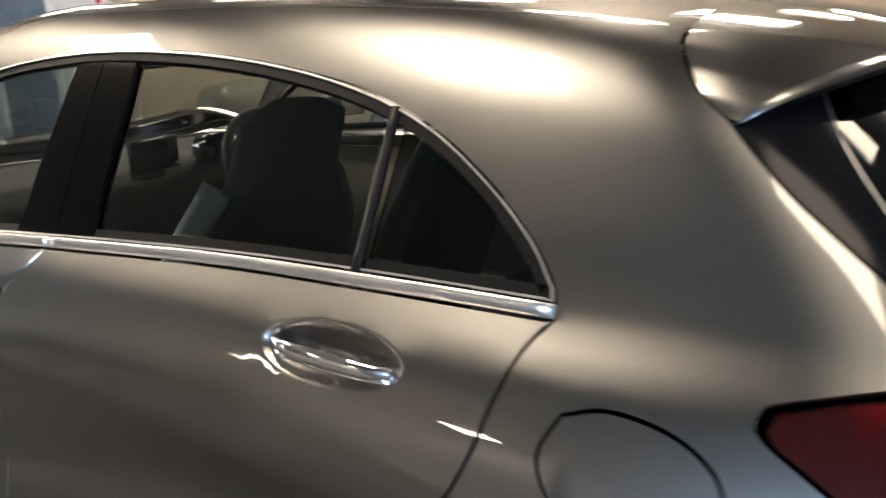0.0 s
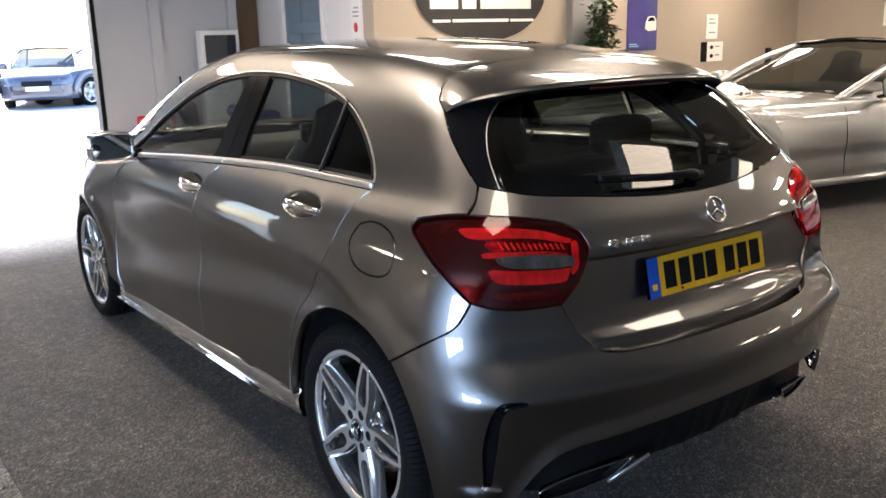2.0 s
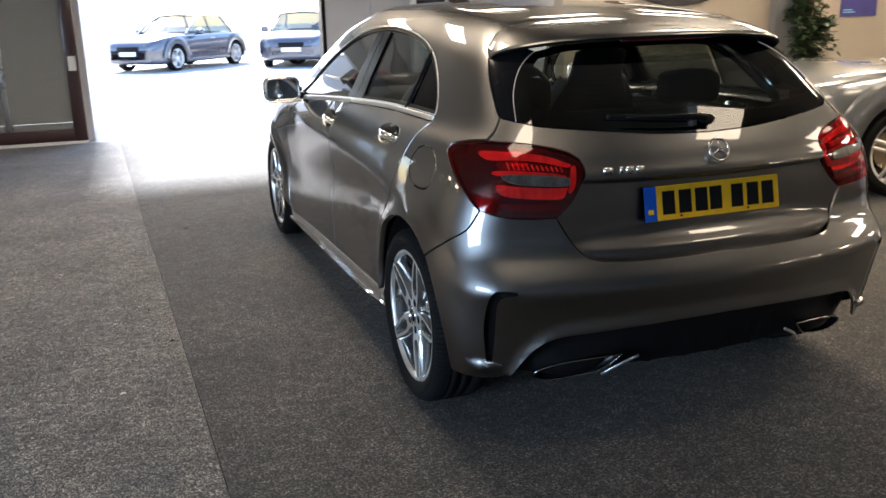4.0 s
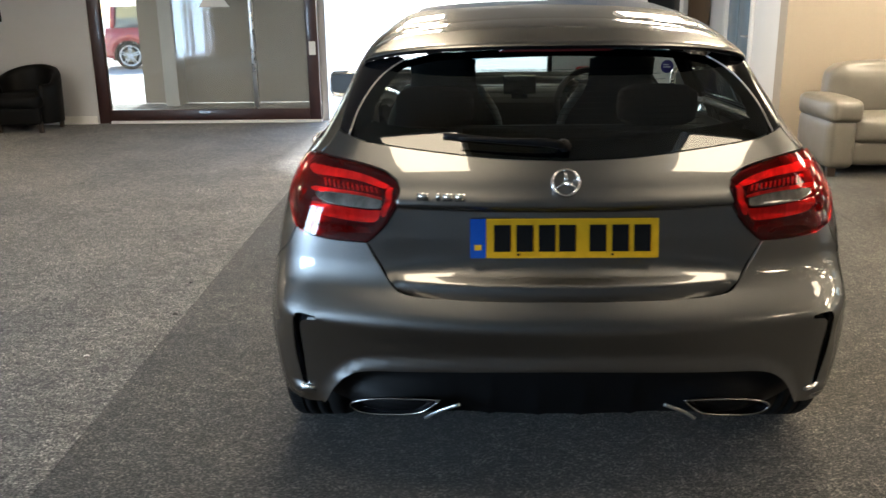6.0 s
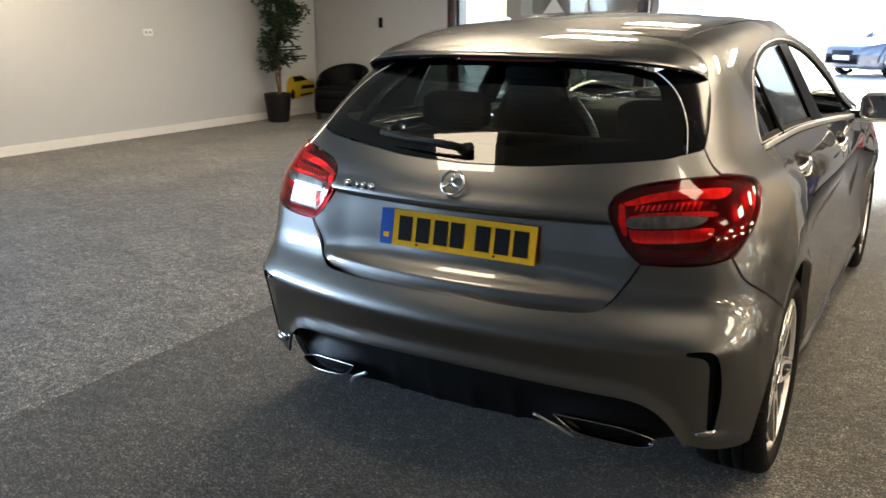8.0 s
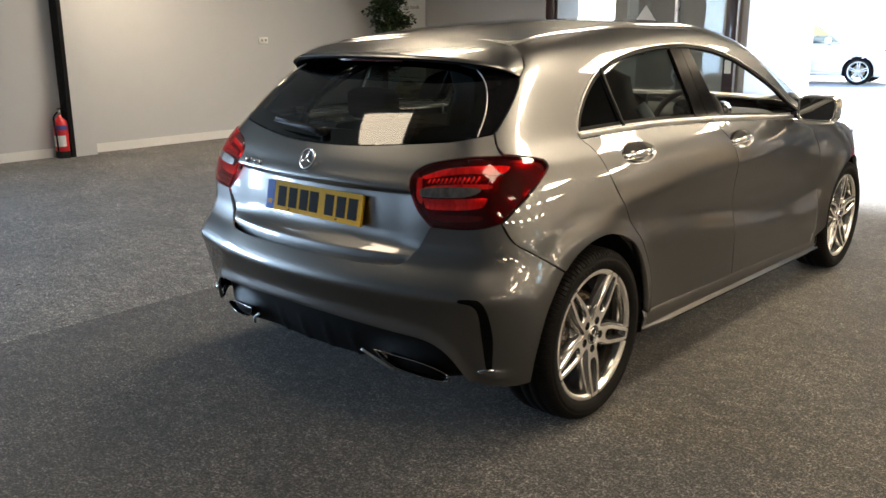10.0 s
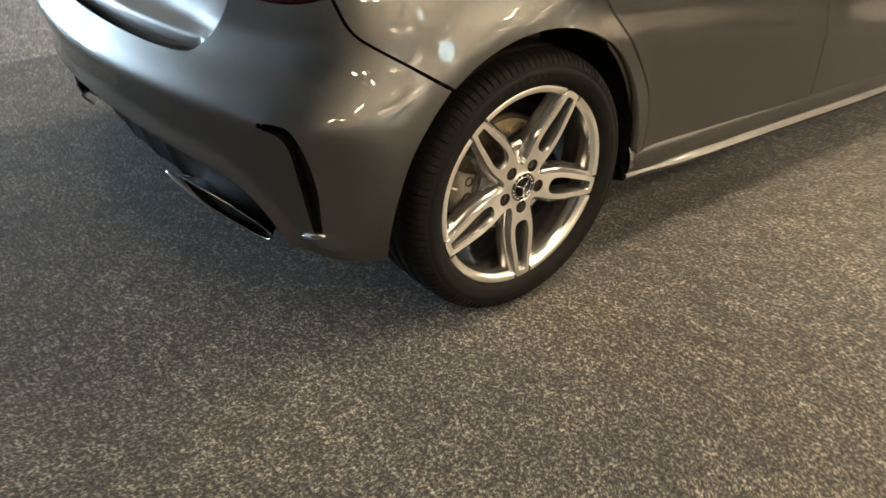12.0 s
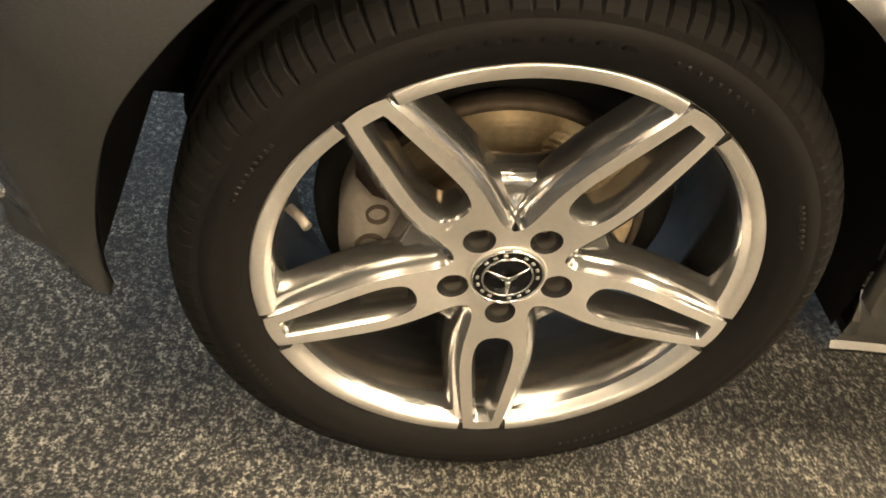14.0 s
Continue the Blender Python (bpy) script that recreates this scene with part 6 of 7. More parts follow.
def potted_plant(name, x, y, height, low, wide, leaves, seed, label):
    rnd = random.Random(seed)
    plant = thing(name, label, "plant")
    v, f = [], []
    prof = [(0.0, 0.0), (0.14, 0.0), (0.145, 0.02), (0.185, 0.36), (0.19, 0.385), (0.175, 0.39), (0.168, 0.36), (0.0, 0.355)]
    for r, z in prof:
        for k in range(28):
            a = 2 * math.pi * k / 28
            v.append((x + r * math.cos(a), y + r * math.sin(a), z))
    f = [(i * 28 + j, i * 28 + (j + 1) % 28, (i + 1) * 28 + (j + 1) % 28, (i + 1) * 28 + j) for i in range(len(prof) - 1) for j in range(28)]
    mesh_part("pot", v, f, BLACK_POT, plant, "black round plant pot")
    v, f = sweep([(x, y, 0.35), (x, y, 0.362)], oval(0.168, 0.168, 20), up=(0, 1, 0))
    mesh_part("soil", v, f, SOIL, plant)
    tips = []
    stems = [(x + rnd.uniform(-0.04, 0.04), y + rnd.uniform(-0.04, 0.04)) for _ in range(3)]
    for k, (sx, sy) in enumerate(stems):
        path = spline(np.array([(sx, sy, 0.34), (sx + rnd.uniform(-0.03, 0.03), sy + rnd.uniform(-0.03, 0.03), 0.75), (sx + rnd.uniform(-0.08, 0.08), sy + rnd.uniform(-0.08, 0.08), 0.6 * (low + height)), (x + rnd.uniform(-0.1, 0.1), y + rnd.uniform(-0.1, 0.1), height - 0.1)]), 0.06)
        v, f = sweep(path, oval(0.016, 0.016, 8), up=(0.3, 1, 0), scale=np.linspace(1, 0.35, len(path)))
        mesh_part("stem", v, f, BARK, plant)
        for q in path:
            if q[2] > low:
                tips.append(q)
    twigs, lv, lf = ([], []), [], []
    for k in range(70):
        base = tips[rnd.randrange(len(tips))]
        a, r = rnd.uniform(0, 2 * math.pi), wide * rnd.uniform(0.35, 1.0) * (1.0 - 0.45 * abs((base[2] - (low + height) / 2) / (height - low)))
        end = base + np.array([r * math.cos(a), r * math.sin(a), rnd.uniform(-0.05, 0.22)])
        mid = (base + end) / 2 + (0, 0, 0.05)
        tv, tf = sweep(spline(np.array([base, mid, end]), 0.08), oval(0.004, 0.004, 5), up=(0.2, 0.1, 1))
        n = len(twigs[0])
        twigs[0].extend(tv.tolist())
        twigs[1].extend([tuple(i + n for i in t) for t in tf])
        for _ in range(leaves):
            s = rnd.uniform(0.25, 1.05)
            p = base + (end - base) * s + np.array([rnd.gauss(0, 0.035) for _ in range(3)])
            b, tilt = rnd.uniform(0, 2 * math.pi), rnd.uniform(-0.9, 0.4)
            L, W = rnd.uniform(0.05, 0.095), rnd.uniform(0.018, 0.030)
            d = np.array([math.cos(b) * math.cos(tilt), math.sin(b) * math.cos(tilt), math.sin(tilt)])
            side = np.cross(d, (0, 0, 1))
            side = side / np.linalg.norm(side)
            up = np.cross(side, d)
            n = len(lv)
            lv += [p, p + d * L * 0.45 + side * W, p + d * L, p + d * L * 0.45 - side * W, p + d * L * 0.45 - up * W * 0.45]
            lf += [(n, n + 1, n + 4), (n + 1, n + 2, n + 4), (n + 2, n + 3, n + 4), (n + 3, n, n + 4)]
    mesh_part("twigs", twigs[0], twigs[1], BARK, plant)
    mesh_part("leaves", lv, lf, LEAF, plant, "small glossy dark green leaves")
    return plant


potted_plant("potted_fig_tree", -6.87, 6.62, 1.95, 0.75, 0.37, 46, 5, "potted fig tree with dark leaves beside the printed panel")
potted_plant("potted_bay_tree", 5.42, 4.92, 1.72, 0.55, 0.27, 34, 9, "potted tree with dense dark leaves by the pilaster")


# ---- signs, notices, small things ----
def bars(parent, name, x0, x1, zs, y, h, material, axis="y", seed=1):
    """Plain bars that stand for lines of writing."""
    rnd = random.Random(seed)
    for z in zs:
        e = x0 + (x1 - x0) * rnd.uniform(0.7, 1.0)
        if axis == "y":
            block(name, x0, e, y - 0.002, y, z, z + h, material, parent)
        else:
            block(name, y - 0.002, y, min(x0, e), max(x0, e), z, z + h, material, parent)


def writing(parent, text, size, at, rot, material, name="lettering"):
    cu = bpy.data.curves.new(name, "FONT")
    cu.body, cu.size, cu.extrude = text, size, 0.0008
    ob = new(name, cu)
    cu.materials.append(material)
    ob.parent = parent
    ob.matrix_basis = pose(*at, *rot)
    return ob


BANNER = thing("wall_banner", "white printed wall panel with small print and a yellow car", "wall panel")
block("banner_sheet", 0.0, 0.92, -0.008, 0.0, 0.085, 2.05, BRIGHT_SHEET, BANNER, "white printed sheet", 0.002)
block("yellow_mark", 0.22, 0.55, -0.014, -0.009, 1.84, 1.98, YELLOW_PRINT, BANNER, "yellow printed shape")
writing(BANNER, "You're in safe hands", 0.088, (0.06, -0.0105, 1.66), (90, 0, 0), GREY_PRINT)
bars(BANNER, "print_line", 0.12, 0.66, (1.50, 1.42, 1.33, 1.21, 1.12, 0.98, 0.94), -0.009, 0.018, INK)
bars(BANNER, "print_line_wide", 0.12, 0.88, (0.84, 0.80), -0.009, 0.018, INK, seed=4)
bars(BANNER, "print_line_short", 0.12, 0.36, (0.745,), -0.009, 0.018, INK, seed=4)
lv = [(0.20, 0.36), (0.21, 0.48), (0.27, 0.555), (0.36, 0.575), (0.52, 0.57), (0.64, 0.50), (0.76, 0.44), (0.78, 0.34), (0.72, 0.27), (0.36, 0.235)]
mesh_part("yellow_car_picture", [(1.18 * x - 0.03, -0.011, z) for x, z in lv], [tuple(range(10))], YELLOW_PRINT, BANNER, "printed picture of a yellow car", smooth=False)
mesh_part("picture_window", [(1.18 * x - 0.03, -0.013, z) for x, z in ((0.36, 0.485), (0.33, 0.56), (0.51, 0.56), (0.62, 0.495))], [(0, 1, 2, 3)], INK, BANNER, smooth=False)
mesh_part("picture_grille", [(1.18 * x - 0.03, -0.013, z) for x, z in ((0.48, 0.37), (0.50, 0.425), (0.74, 0.42), (0.76, 0.37))], [(0, 1, 2, 3)], INK, BANNER, smooth=False)
mesh_part("picture_bumper", [(1.18 * x - 0.03, -0.013, z) for x, z in ((0.46, 0.27), (0.47, 0.295), (0.72, 0.315), (0.70, 0.285))], [(0, 1, 2, 3)], INK, BANNER, smooth=False)
wheel_ring = oval(0.045, 0.075, 20)
mesh_part("picture_wheel", [(0.35 + p, -0.013, 0.305 + q) for p, q in wheel_ring], [tuple(range(20))], INK, BANNER, smooth=False)
BANNER.matrix_basis = pose(-7.198, 6.97, 0, 0, 0, 90)

TOTEM = thing("display_totem", "white display stand with a dark screen and printed panel", "display stand")
block("totem_body", 1.74, 2.20, 7.56, 7.70, 0.05, 1.56, PAPER, TOTEM, "white stand body", 0.008)
block("totem_base", 1.66, 2.28, 7.45, 7.80, 0.0, 0.05, SATIN_BLACK, TOTEM, "dark floor plate", 0.006)
block("totem_screen", 1.785, 2.155, 7.552, 7.559, 1.20, 1.51, SCREEN, TOTEM, "dark screen", 0.0)
block("totem_panel", 1.775, 2.165, 7.554, 7.559, 0.12, 1.135, TRIM_WHITE, TOTEM, "white printed panel")
for k, line in enumerate(("Why not", "make your", "budget go", "further")):
    writing(TOTEM, line, 0.075, (1.80, 7.5525, 1.045 - 0.072 * k), (90, 0, 0), SKY_PRINT)
v, f = sweep([(2.05, 7.549, 0.66), (2.05, 7.556, 0.66)], oval(0.075, 0.075, 28), up=(0, 0, 1))
mesh_part("round_mark", v, f, NAVY_PRINT, TOTEM, "navy round printed mark")
bars(TOTEM, "print_line", 2.005, 2.09, (0.675, 0.65), 7.5485, 0.010, PAPER)

UMB = thing("umbrella", "black umbrella loosely furled, leaning on the grey wall", "umbrella")
way = spline(np.array([(1.59, 7.875, 0.98), (1.60, 7.868, 0.88), (1.63, 7.855, 0.70), (1.70, 7.84, 0.38), (1.755, 7.83, 0.10)]), 0.03)
fold = np.array([(0.05, 0), (0.03, 0.012), (0.012, 0.025), (-0.012, 0.012), (-0.05, 0.018), (-0.03, -0.006), (-0.02, -0.024), (0.02, -0.018)])
v, f = sweep(way, fold, up=(0, 1, 0), scale=np.interp(np.linspace(0, 1, len(way)), [0, 0.12, 0.3, 0.4, 1], [0.25, 0.6, 2.2, 2.0, 0.3]))
mesh_part("umbrella_cloth", v, f, SEAT, UMB)
v, f = sweep([(1.755, 7.83, 0.10), (1.77, 7.825, 0.0)], oval(0.006, 0.006, 10), up=(0, 1, 0))
mesh_part("umbrella_tip", v, f, STEEL, UMB)
v, f = sweep([(1.59, 7.875, 0.97), (1.582, 7.88, 1.06)], oval(0.012, 0.012, 10), up=(0, 1, 0))
mesh_part("umbrella_handle", v, f, SATIN_BLACK, UMB)

RED_BOARD = thing("red_floor_sign", "red plastic floor sign with white printed panels by the wall", "floor sign")
block("board", 1.00, 1.44, 7.70, 7.76, 0.03, 0.66, RED_PLASTIC, RED_BOARD, "", 0.03, 4)
for x0, x1, z0, z1 in ((1.06, 1.20, 0.42, 0.60), (1.24, 1.38, 0.42, 0.60), (1.10, 1.22, 0.12, 0.30), (1.25, 1.36, 0.14, 0.34)):
    block("print_panel", x0, x1, 7.692, 7.699, z0, z1, PAPER, RED_BOARD)
for x0, x1, z0, z1 in ((1.09, 1.16, 0.46, 0.55), (1.13, 1.19, 0.16, 0.26)):
    block("print_spot", x0, x1, 7.688, 7.691, z0, z1, INK, RED_BOARD)
for x in (1.06, 1.38):
    block("foot", x - 0.04, x + 0.04, 7.60, 7.85, 0.0, 0.03, RED_PLASTIC, RED_BOARD, "", 0.006)

TROLLEY = thing("vacuum_cleaner", "blue plastic vacuum cleaner with a grey panel in the corner", "vacuum cleaner")
block("drum", 2.24, 2.60, 7.30, 7.72, 0.08, 0.52, BLUE_PLASTIC, TROLLEY, "blue plastic drum", 0.12, 6)
block("motor_head", 2.34, 2.59, 7.35, 7.67, 0.46, 0.64, BLUE_PLASTIC, TROLLEY, "blue motor head", 0.085, 6)
block("panel", 2.30, 2.44, 7.289, 7.304, 0.24, 0.40, GREY_PRINT, TROLLEY, "grey panel", 0.004)
for x in (2.29, 2.51):
    for y in (7.36, 7.66):
        v, f = sweep([(x - 0.02, y, 0.05), (x + 0.02, y, 0.05)], oval(0.05, 0.05, 16), up=(0, 0, 1))
        mesh_part("caster", v, f, SATIN_BLACK, TROLLEY)

SIGN = thing("oval_sign", "dark grey oval wall sign with pale lettering bars", "sign")
o = oval(0.87, 0.52, 72)
v = [(3.95 + a, y, 1.885 + b) for y in (5.288, 5.262) for a, b in o]
mesh_part("sign_plate", v, [tuple(range(72))[::-1], tuple(range(72, 144))] + [(i, (i + 1) % 72, 72 + (i + 1) % 72, 72 + i) for i in range(72)], SIGN_GREY, SIGN, "dark oval plate", smooth=False)
for x0, x1, z0, z1 in ((3.25, 3.60, 1.70, 1.80), (3.66, 3.84, 1.70, 1.80), (3.90, 4.60, 1.70, 1.80), (3.28, 3.50, 1.567, 1.595), (3.53, 4.28, 1.567, 1.598), (4.31, 4.64, 1.567, 1.595), (3.35, 4.5, 2.0, 2.2)):
    block("letter_bar", x0, x1, 5.256, 5.262, z0, z1, PAPER, SIGN)

POSTER = thing("wall_poster", "violet poster with a pale car picture on the beige wall", "poster")
block("sheet", 6.18, 6.72, 5.280, 5.287, 1.20, 1.96, PURPLE_PRINT, POSTER, "violet printed sheet")
lv = [(6.50, 1.46), (6.51, 1.54), (6.55, 1.60), (6.66, 1.61), (6.705, 1.56), (6.705, 1.44), (6.56, 1.43)]
mesh_part("car_picture", [(x, 5.278, z) for x, z in lv], [tuple(range(7))], PAPER, POSTER, "printed picture of a pale car", smooth=False)
mesh_part("picture_window", [(x, 5.276, z) for x, z in ((6.54, 1.545), (6.57, 1.59), (6.65, 1.595), (6.68, 1.55))], [(0, 1, 2, 3)], INK, POSTER, smooth=False)
bars(POSTER, "print_line", 6.22, 6.40, (1.27, 1.245), 5.279, 0.012, SKY_PRINT)

NOTE = thing("notice", "white paper notice with a grey line drawing on the beige wall", "notice", "wall notices")
block("sheet", 7.70, 7.94, 5.283, 5.287, 1.31, 1.62, PAPER, NOTE)
bars(NOTE, "print_line", 7.75, 7.90, (1.55, 1.50, 1.38), 5.282, 0.02, GREY_PRINT)
NOTE2 = thing("notice", "white notice with black pictograms on the beige wall", "notice", "wall notices")
block("sheet", 7.60, 8.07, 5.283, 5.287, 1.02, 1.27, PAPER, NOTE2)
block("black_panel", 7.60, 7.73, 5.279, 5.282, 1.02, 1.27, INK, NOTE2)
for z in (1.06, 1.17):
    v, f = sweep([(7.83, 5.279, z + 0.03), (7.83, 5.282, z + 0.03)], oval(0.034, 0.026, 14), up=(0, 0, 1))
    mesh_part("pictogram", v, f, INK, NOTE2)
    bars(NOTE2, "print_line", 7.90, 8.03, (z + 0.03,), 5.282, 0.02, GREY_PRINT)
NOTE3 = thing("notice", "white notice with a red mark on the white wall", "notice", "wall notices")
block("sheet", 2.594, 2.598, 5.53, 5.71, 1.44, 1.80, PAPER, NOTE3)
v, f = sweep([(2.590, 5.62, 1.54), (2.593, 5.62, 1.54)], oval(0.035, 0.05, 16), up=(0, 0, 1))
mesh_part("red_mark", v, f, RED_PRINT, NOTE3, "red hand-shaped mark")
bars(NOTE3, "print_line", 5.56, 5.68, (1.72, 1.68, 1.64), 2.593, 0.015, GREY_PRINT, "x")
NOTE4 = thing("notice", "white notice with red print on the end wall", "notice", "wall notices")
block("sheet", 9.793, 9.798, 3.86, 4.04, 1.42, 1.72, PAPER, NOTE4)
for z in (1.46, 1.58):
    block("red_mark", 9.789, 9.792, 3.90, 4.0, z, z + 0.09, RED_PRINT, NOTE4)
BOTTLE = thing("wall_phone", "black wall-mounted handset on the beige wall", "telephone")
block("handset", 9.03, 9.11, 5.22, 5.287, 0.92, 1.16, SATIN_BLACK, BOTTLE, "", 0.015)
SOCKET = thing("wall_socket", "white double wall socket on the grey wall", "socket")
block("plate", -7.198, -7.188, 4.64, 4.79, 1.18, 1.265, TRIM_WHITE, SOCKET, "", 0.003)
for y in (4.675, 4.735):
    block("socket_face", -7.189, -7.184, y, y + 0.03, 1.21, 1.24, GREY_PRINT, SOCKET)
SWITCH = thing("light_switch", "small dark key switch on the grey wall", "switch")
block("plate", -6.05, -5.99, 7.915, 7.928, 1.26, 1.40, SATIN_BLACK, SWITCH, "", 0.004)

EXT = thing("fire_extinguisher", "red fire extinguisher with white label on the carpet", "fire extinguisher")
ex, ey = -7.09, 1.83
prof = [(0.0, 0.012), (0.070, 0.012), (0.075, 0.03), (0.076, 0.36), (0.070, 0.40), (0.045, 0.43), (0.022, 0.44), (0.020, 0.47), (0.0, 0.47)]
v = [(ex + r * math.cos(2 * math.pi * k / 28), ey + r * math.sin(2 * math.pi * k / 28), z) for r, z in prof for k in range(28)]
f = [(i * 28 + j, i * 28 + (j + 1) % 28, (i + 1) * 28 + (j + 1) % 28, (i + 1) * 28 + j) for i in range(8) for j in range(28)]
mesh_part("cylinder", v, f, RED_PLASTIC, EXT, "red steel cylinder")
v = [(ex + r * math.cos(2 * math.pi * k / 28), ey + r * math.sin(2 * math.pi * k / 28), z) for r, z in ((0.079, 0.0), (0.079, 0.075), (0.0, 0.075)) for k in range(28)]
mesh_part("foot_ring", v, [(i * 28 + j, i * 28 + (j + 1) % 28, (i + 1) * 28 + (j + 1) % 28, (i + 1) * 28 + j) for i in range(2) for j in range(28)], SATIN_BLACK, EXT)
for nm, z0, z1, a0, a1, mat in (("label", 0.13, 0.25, -100, 10, PAPER), ("blue_label", 0.31, 0.36, -60, 30, NAVY_PRINT)):
    s = np.radians(np.linspace(a0, a1, 16))
    v = [(ex + 0.0772 * math.cos(a), ey + 0.0772 * math.sin(a), z) for z in (z0, z1) for a in s]
    mesh_part(nm, v, [(i, i + 1, 17 + i, 16 + i) for i in range(15)], mat, EXT)
v, f = sweep([(ex, ey, 0.465), (ex, ey, 0.52)], oval(0.018, 0.018, 12), up=(0, 1, 0))
mesh_part("valve", v, f, STEEL, EXT)
for z, tip in ((0.50, 0.10), (0.535, 0.12)):
    v, f = sweep([(ex, ey - 0.02, z), (ex + 0.02, ey + tip, z + 0.01)], oval(0.011, 0.005, 8))
    mesh_part("lever", v, f, SATIN_BLACK, EXT)
v, f = sweep(spline(np.array([(ex, ey - 0.02, 0.50), (ex + 0.04, ey - 0.085, 0.44), (ex + 0.055, ey - 0.08, 0.25), (ex + 0.05, ey - 0.075, 0.08)]), 0.03), oval(0.010, 0.010, 10), up=(1, 0, 0))
mesh_part("hose", v, f, SATIN_BLACK, EXT)


def lint(x, y, size, turn, stuff):
    """A curled scrap lying on the carpet."""
    ob = thing("lint_scrap", "small dark curled scrap of lint on the carpet" if stuff is INK else "small pale scrap of lint on the carpet", "lint", "scraps on the carpet", (x, y, 0))
    a = np.linspace(0, 2.2, 9)
    path = np.stack([size * np.cos(a + turn) * (0.6 + 0.2 * a), size * np.sin(a + turn), 0.0035 + 0.004 * np.sin(a)], -1)
    v, f = sweep(path, oval(0.0045, 0.003, 8), scale=np.sin(np.linspace(0.4, 2.8, 9)))
    mesh_part("scrap", v, f, stuff, ob)


for x, y, size, turn, stuff in ((-1.43, 3.08, 0.018, 0.4, INK), (-1.73, 1.43, 0.016, 2.0, INK), (-1.87, 0.44, 0.014, 1.1, PAPER), (-3.49, 4.10, 0.022, 0.2, INK), (-2.12, 3.76, 0.02, 1.8, INK), (-2.44, -0.65, 0.02, 2.7, INK), (-1.66, 0.94, 0.013, 0.9, INK)):
    lint(x, y, size, turn, stuff)


# ---- inside of the hatchback ----
def seat_shape(name, x, base, top, wide, thick, material, parent, label="", head=True):
    """An upright padded back that leans from base (y, z) to top (y, z), waisted under its headrest."""
    rows, n = [], 20
    for k in range(26):
        s = k / 25
        w = wide * (0.96 + 0.06 * math.sin(s * 3.0)) * (1 if s < 0.62 or not head else 1 - 0.42 * min(1, (s - 0.62) / 0.2))
        t = thick * (1.0 - 0.30 * s)
        if s > 0.94:
            w, t = w * math.sqrt(max(0.0, 1 - ((s - 0.94) / 0.062) ** 2)) + 0.01, t * 0.8
        c = (base[0] + (top[0] - base[0]) * s, base[1] + (top[1] - base[1]) * s)
        for q in range(n):
            a = 2 * math.pi * q / n
            ca, sa = math.cos(a), math.sin(a)
            rows.append((x + w * math.copysign(abs(ca) ** 0.55, ca), c[0] + t * math.copysign(abs(sa) ** 0.8, sa) - (0.03 if sa < 0 else 0.02) * abs(ca) ** 4 * (1 if sa > 0 else 0), c[1]))
    f = [(i * n + j, i * n + (j + 1) % n, (i + 1) * n + (j + 1) % n, (i + 1) * n + j) for i in range(25) for j in range(n)] + [tuple(range(n)), tuple(25 * n + j for j in range(n))]
    return mesh_part(name, rows, f, material, parent, label)


DOOR_CARD = surface("pale_grey_door_trim", (0.26, 0.25, 0.225), 0.6, scale=120, bumps=0.15)
for x in (-0.37, 0.37):
    s = seat_shape("front_seat", x, (1.10, 0.42), (0.78, 1.215), 0.235, 0.075, SEAT, CAR, "dark sports seat with built-in headrest")
    for q in (-1, 1):
        p = spline(np.array([(x + q * 0.235, 1.06, 0.52), (x + q * 0.245, 0.98, 0.75), (x + q * 0.225, 0.905, 0.93), (x + q * 0.15, 0.86, 1.06)]), 0.03)
        v, f = sweep(p, oval(0.020, 0.045, 10), up=(0, 1, 0))
        mesh_part("seat_wing", v, f, SEAT_EDGE, s, "grey leather side bolster")
    part("seat_base", cushion(x - 0.26, x + 0.26, 1.02, 1.55, 0.34, 0.53, 0.02, 8), SEAT, s, "", True)
bench = part("rear_bench", cushion(-0.64, 0.64, 0.28, 0.80, 0.36, 0.54, 0.02, 10), SEAT, CAR, "dark rear bench", True)
part("bench_back", cushion(-0.63, 0.63, 0.08, 0.26, 0.48, 0.98, 0.015, 10), SEAT, bench, "", True)
for x in (-0.38, 0.38):
    part("headrest", cushion(x - 0.125, x + 0.125, 0.07, 0.17, 1.005, 1.13, 0.01, 6), SEAT, bench, "dark headrest", True)
    for q in (-0.05, 0.05):
        v, f = sweep([(x + q, 0.12, 0.96), (x + q, 0.12, 1.02)], oval(0.006, 0.006, 8), up=(0, 1, 0))
        mesh_part("headrest_post", v, f, CHROME, bench)
part("dashboard", cushion(-0.66, 0.66, 1.80, 2.30, 0.62, 0.945, 0.02, 10), CABIN, CAR, "dark dashboard", True)
block("floor_pan", -0.66, 0.66, 0.36, 2.32, 0.165, 0.25, LINER, CAR, "", 0.02)
block("rear_axle_tray", -0.50, 0.50, -0.36, 0.36, 0.19, 0.25, LINER, CAR, "", 0.02)
block("engine_tray", -0.50, 0.50, 2.32, 3.3, 0.165, 0.25, LINER, CAR, "", 0.02)
block("boot_shelf", -0.60, 0.60, -0.42, 0.06, 0.94, 0.955, CABIN, CAR, "dark parcel shelf", 0.004)
block("boot_wall", -0.50, 0.50, -0.40, 0.10, 0.25, 0.32, LINER, CAR)
block("centre_console", -0.11, 0.11, 1.0, 1.85, 0.28, 0.62, CABIN, CAR, "", 0.02)
block("centre_screen", -0.085, 0.085, 1.725, 1.745, 0.945, 1.04, SCREEN, CAR, "dark tablet-like screen", 0.006)
block("screen_stem", -0.04, 0.04, 1.745, 1.80, 0.92, 0.99, CABIN, CAR)
s = np.linspace(0, 2 * np.pi, 41)
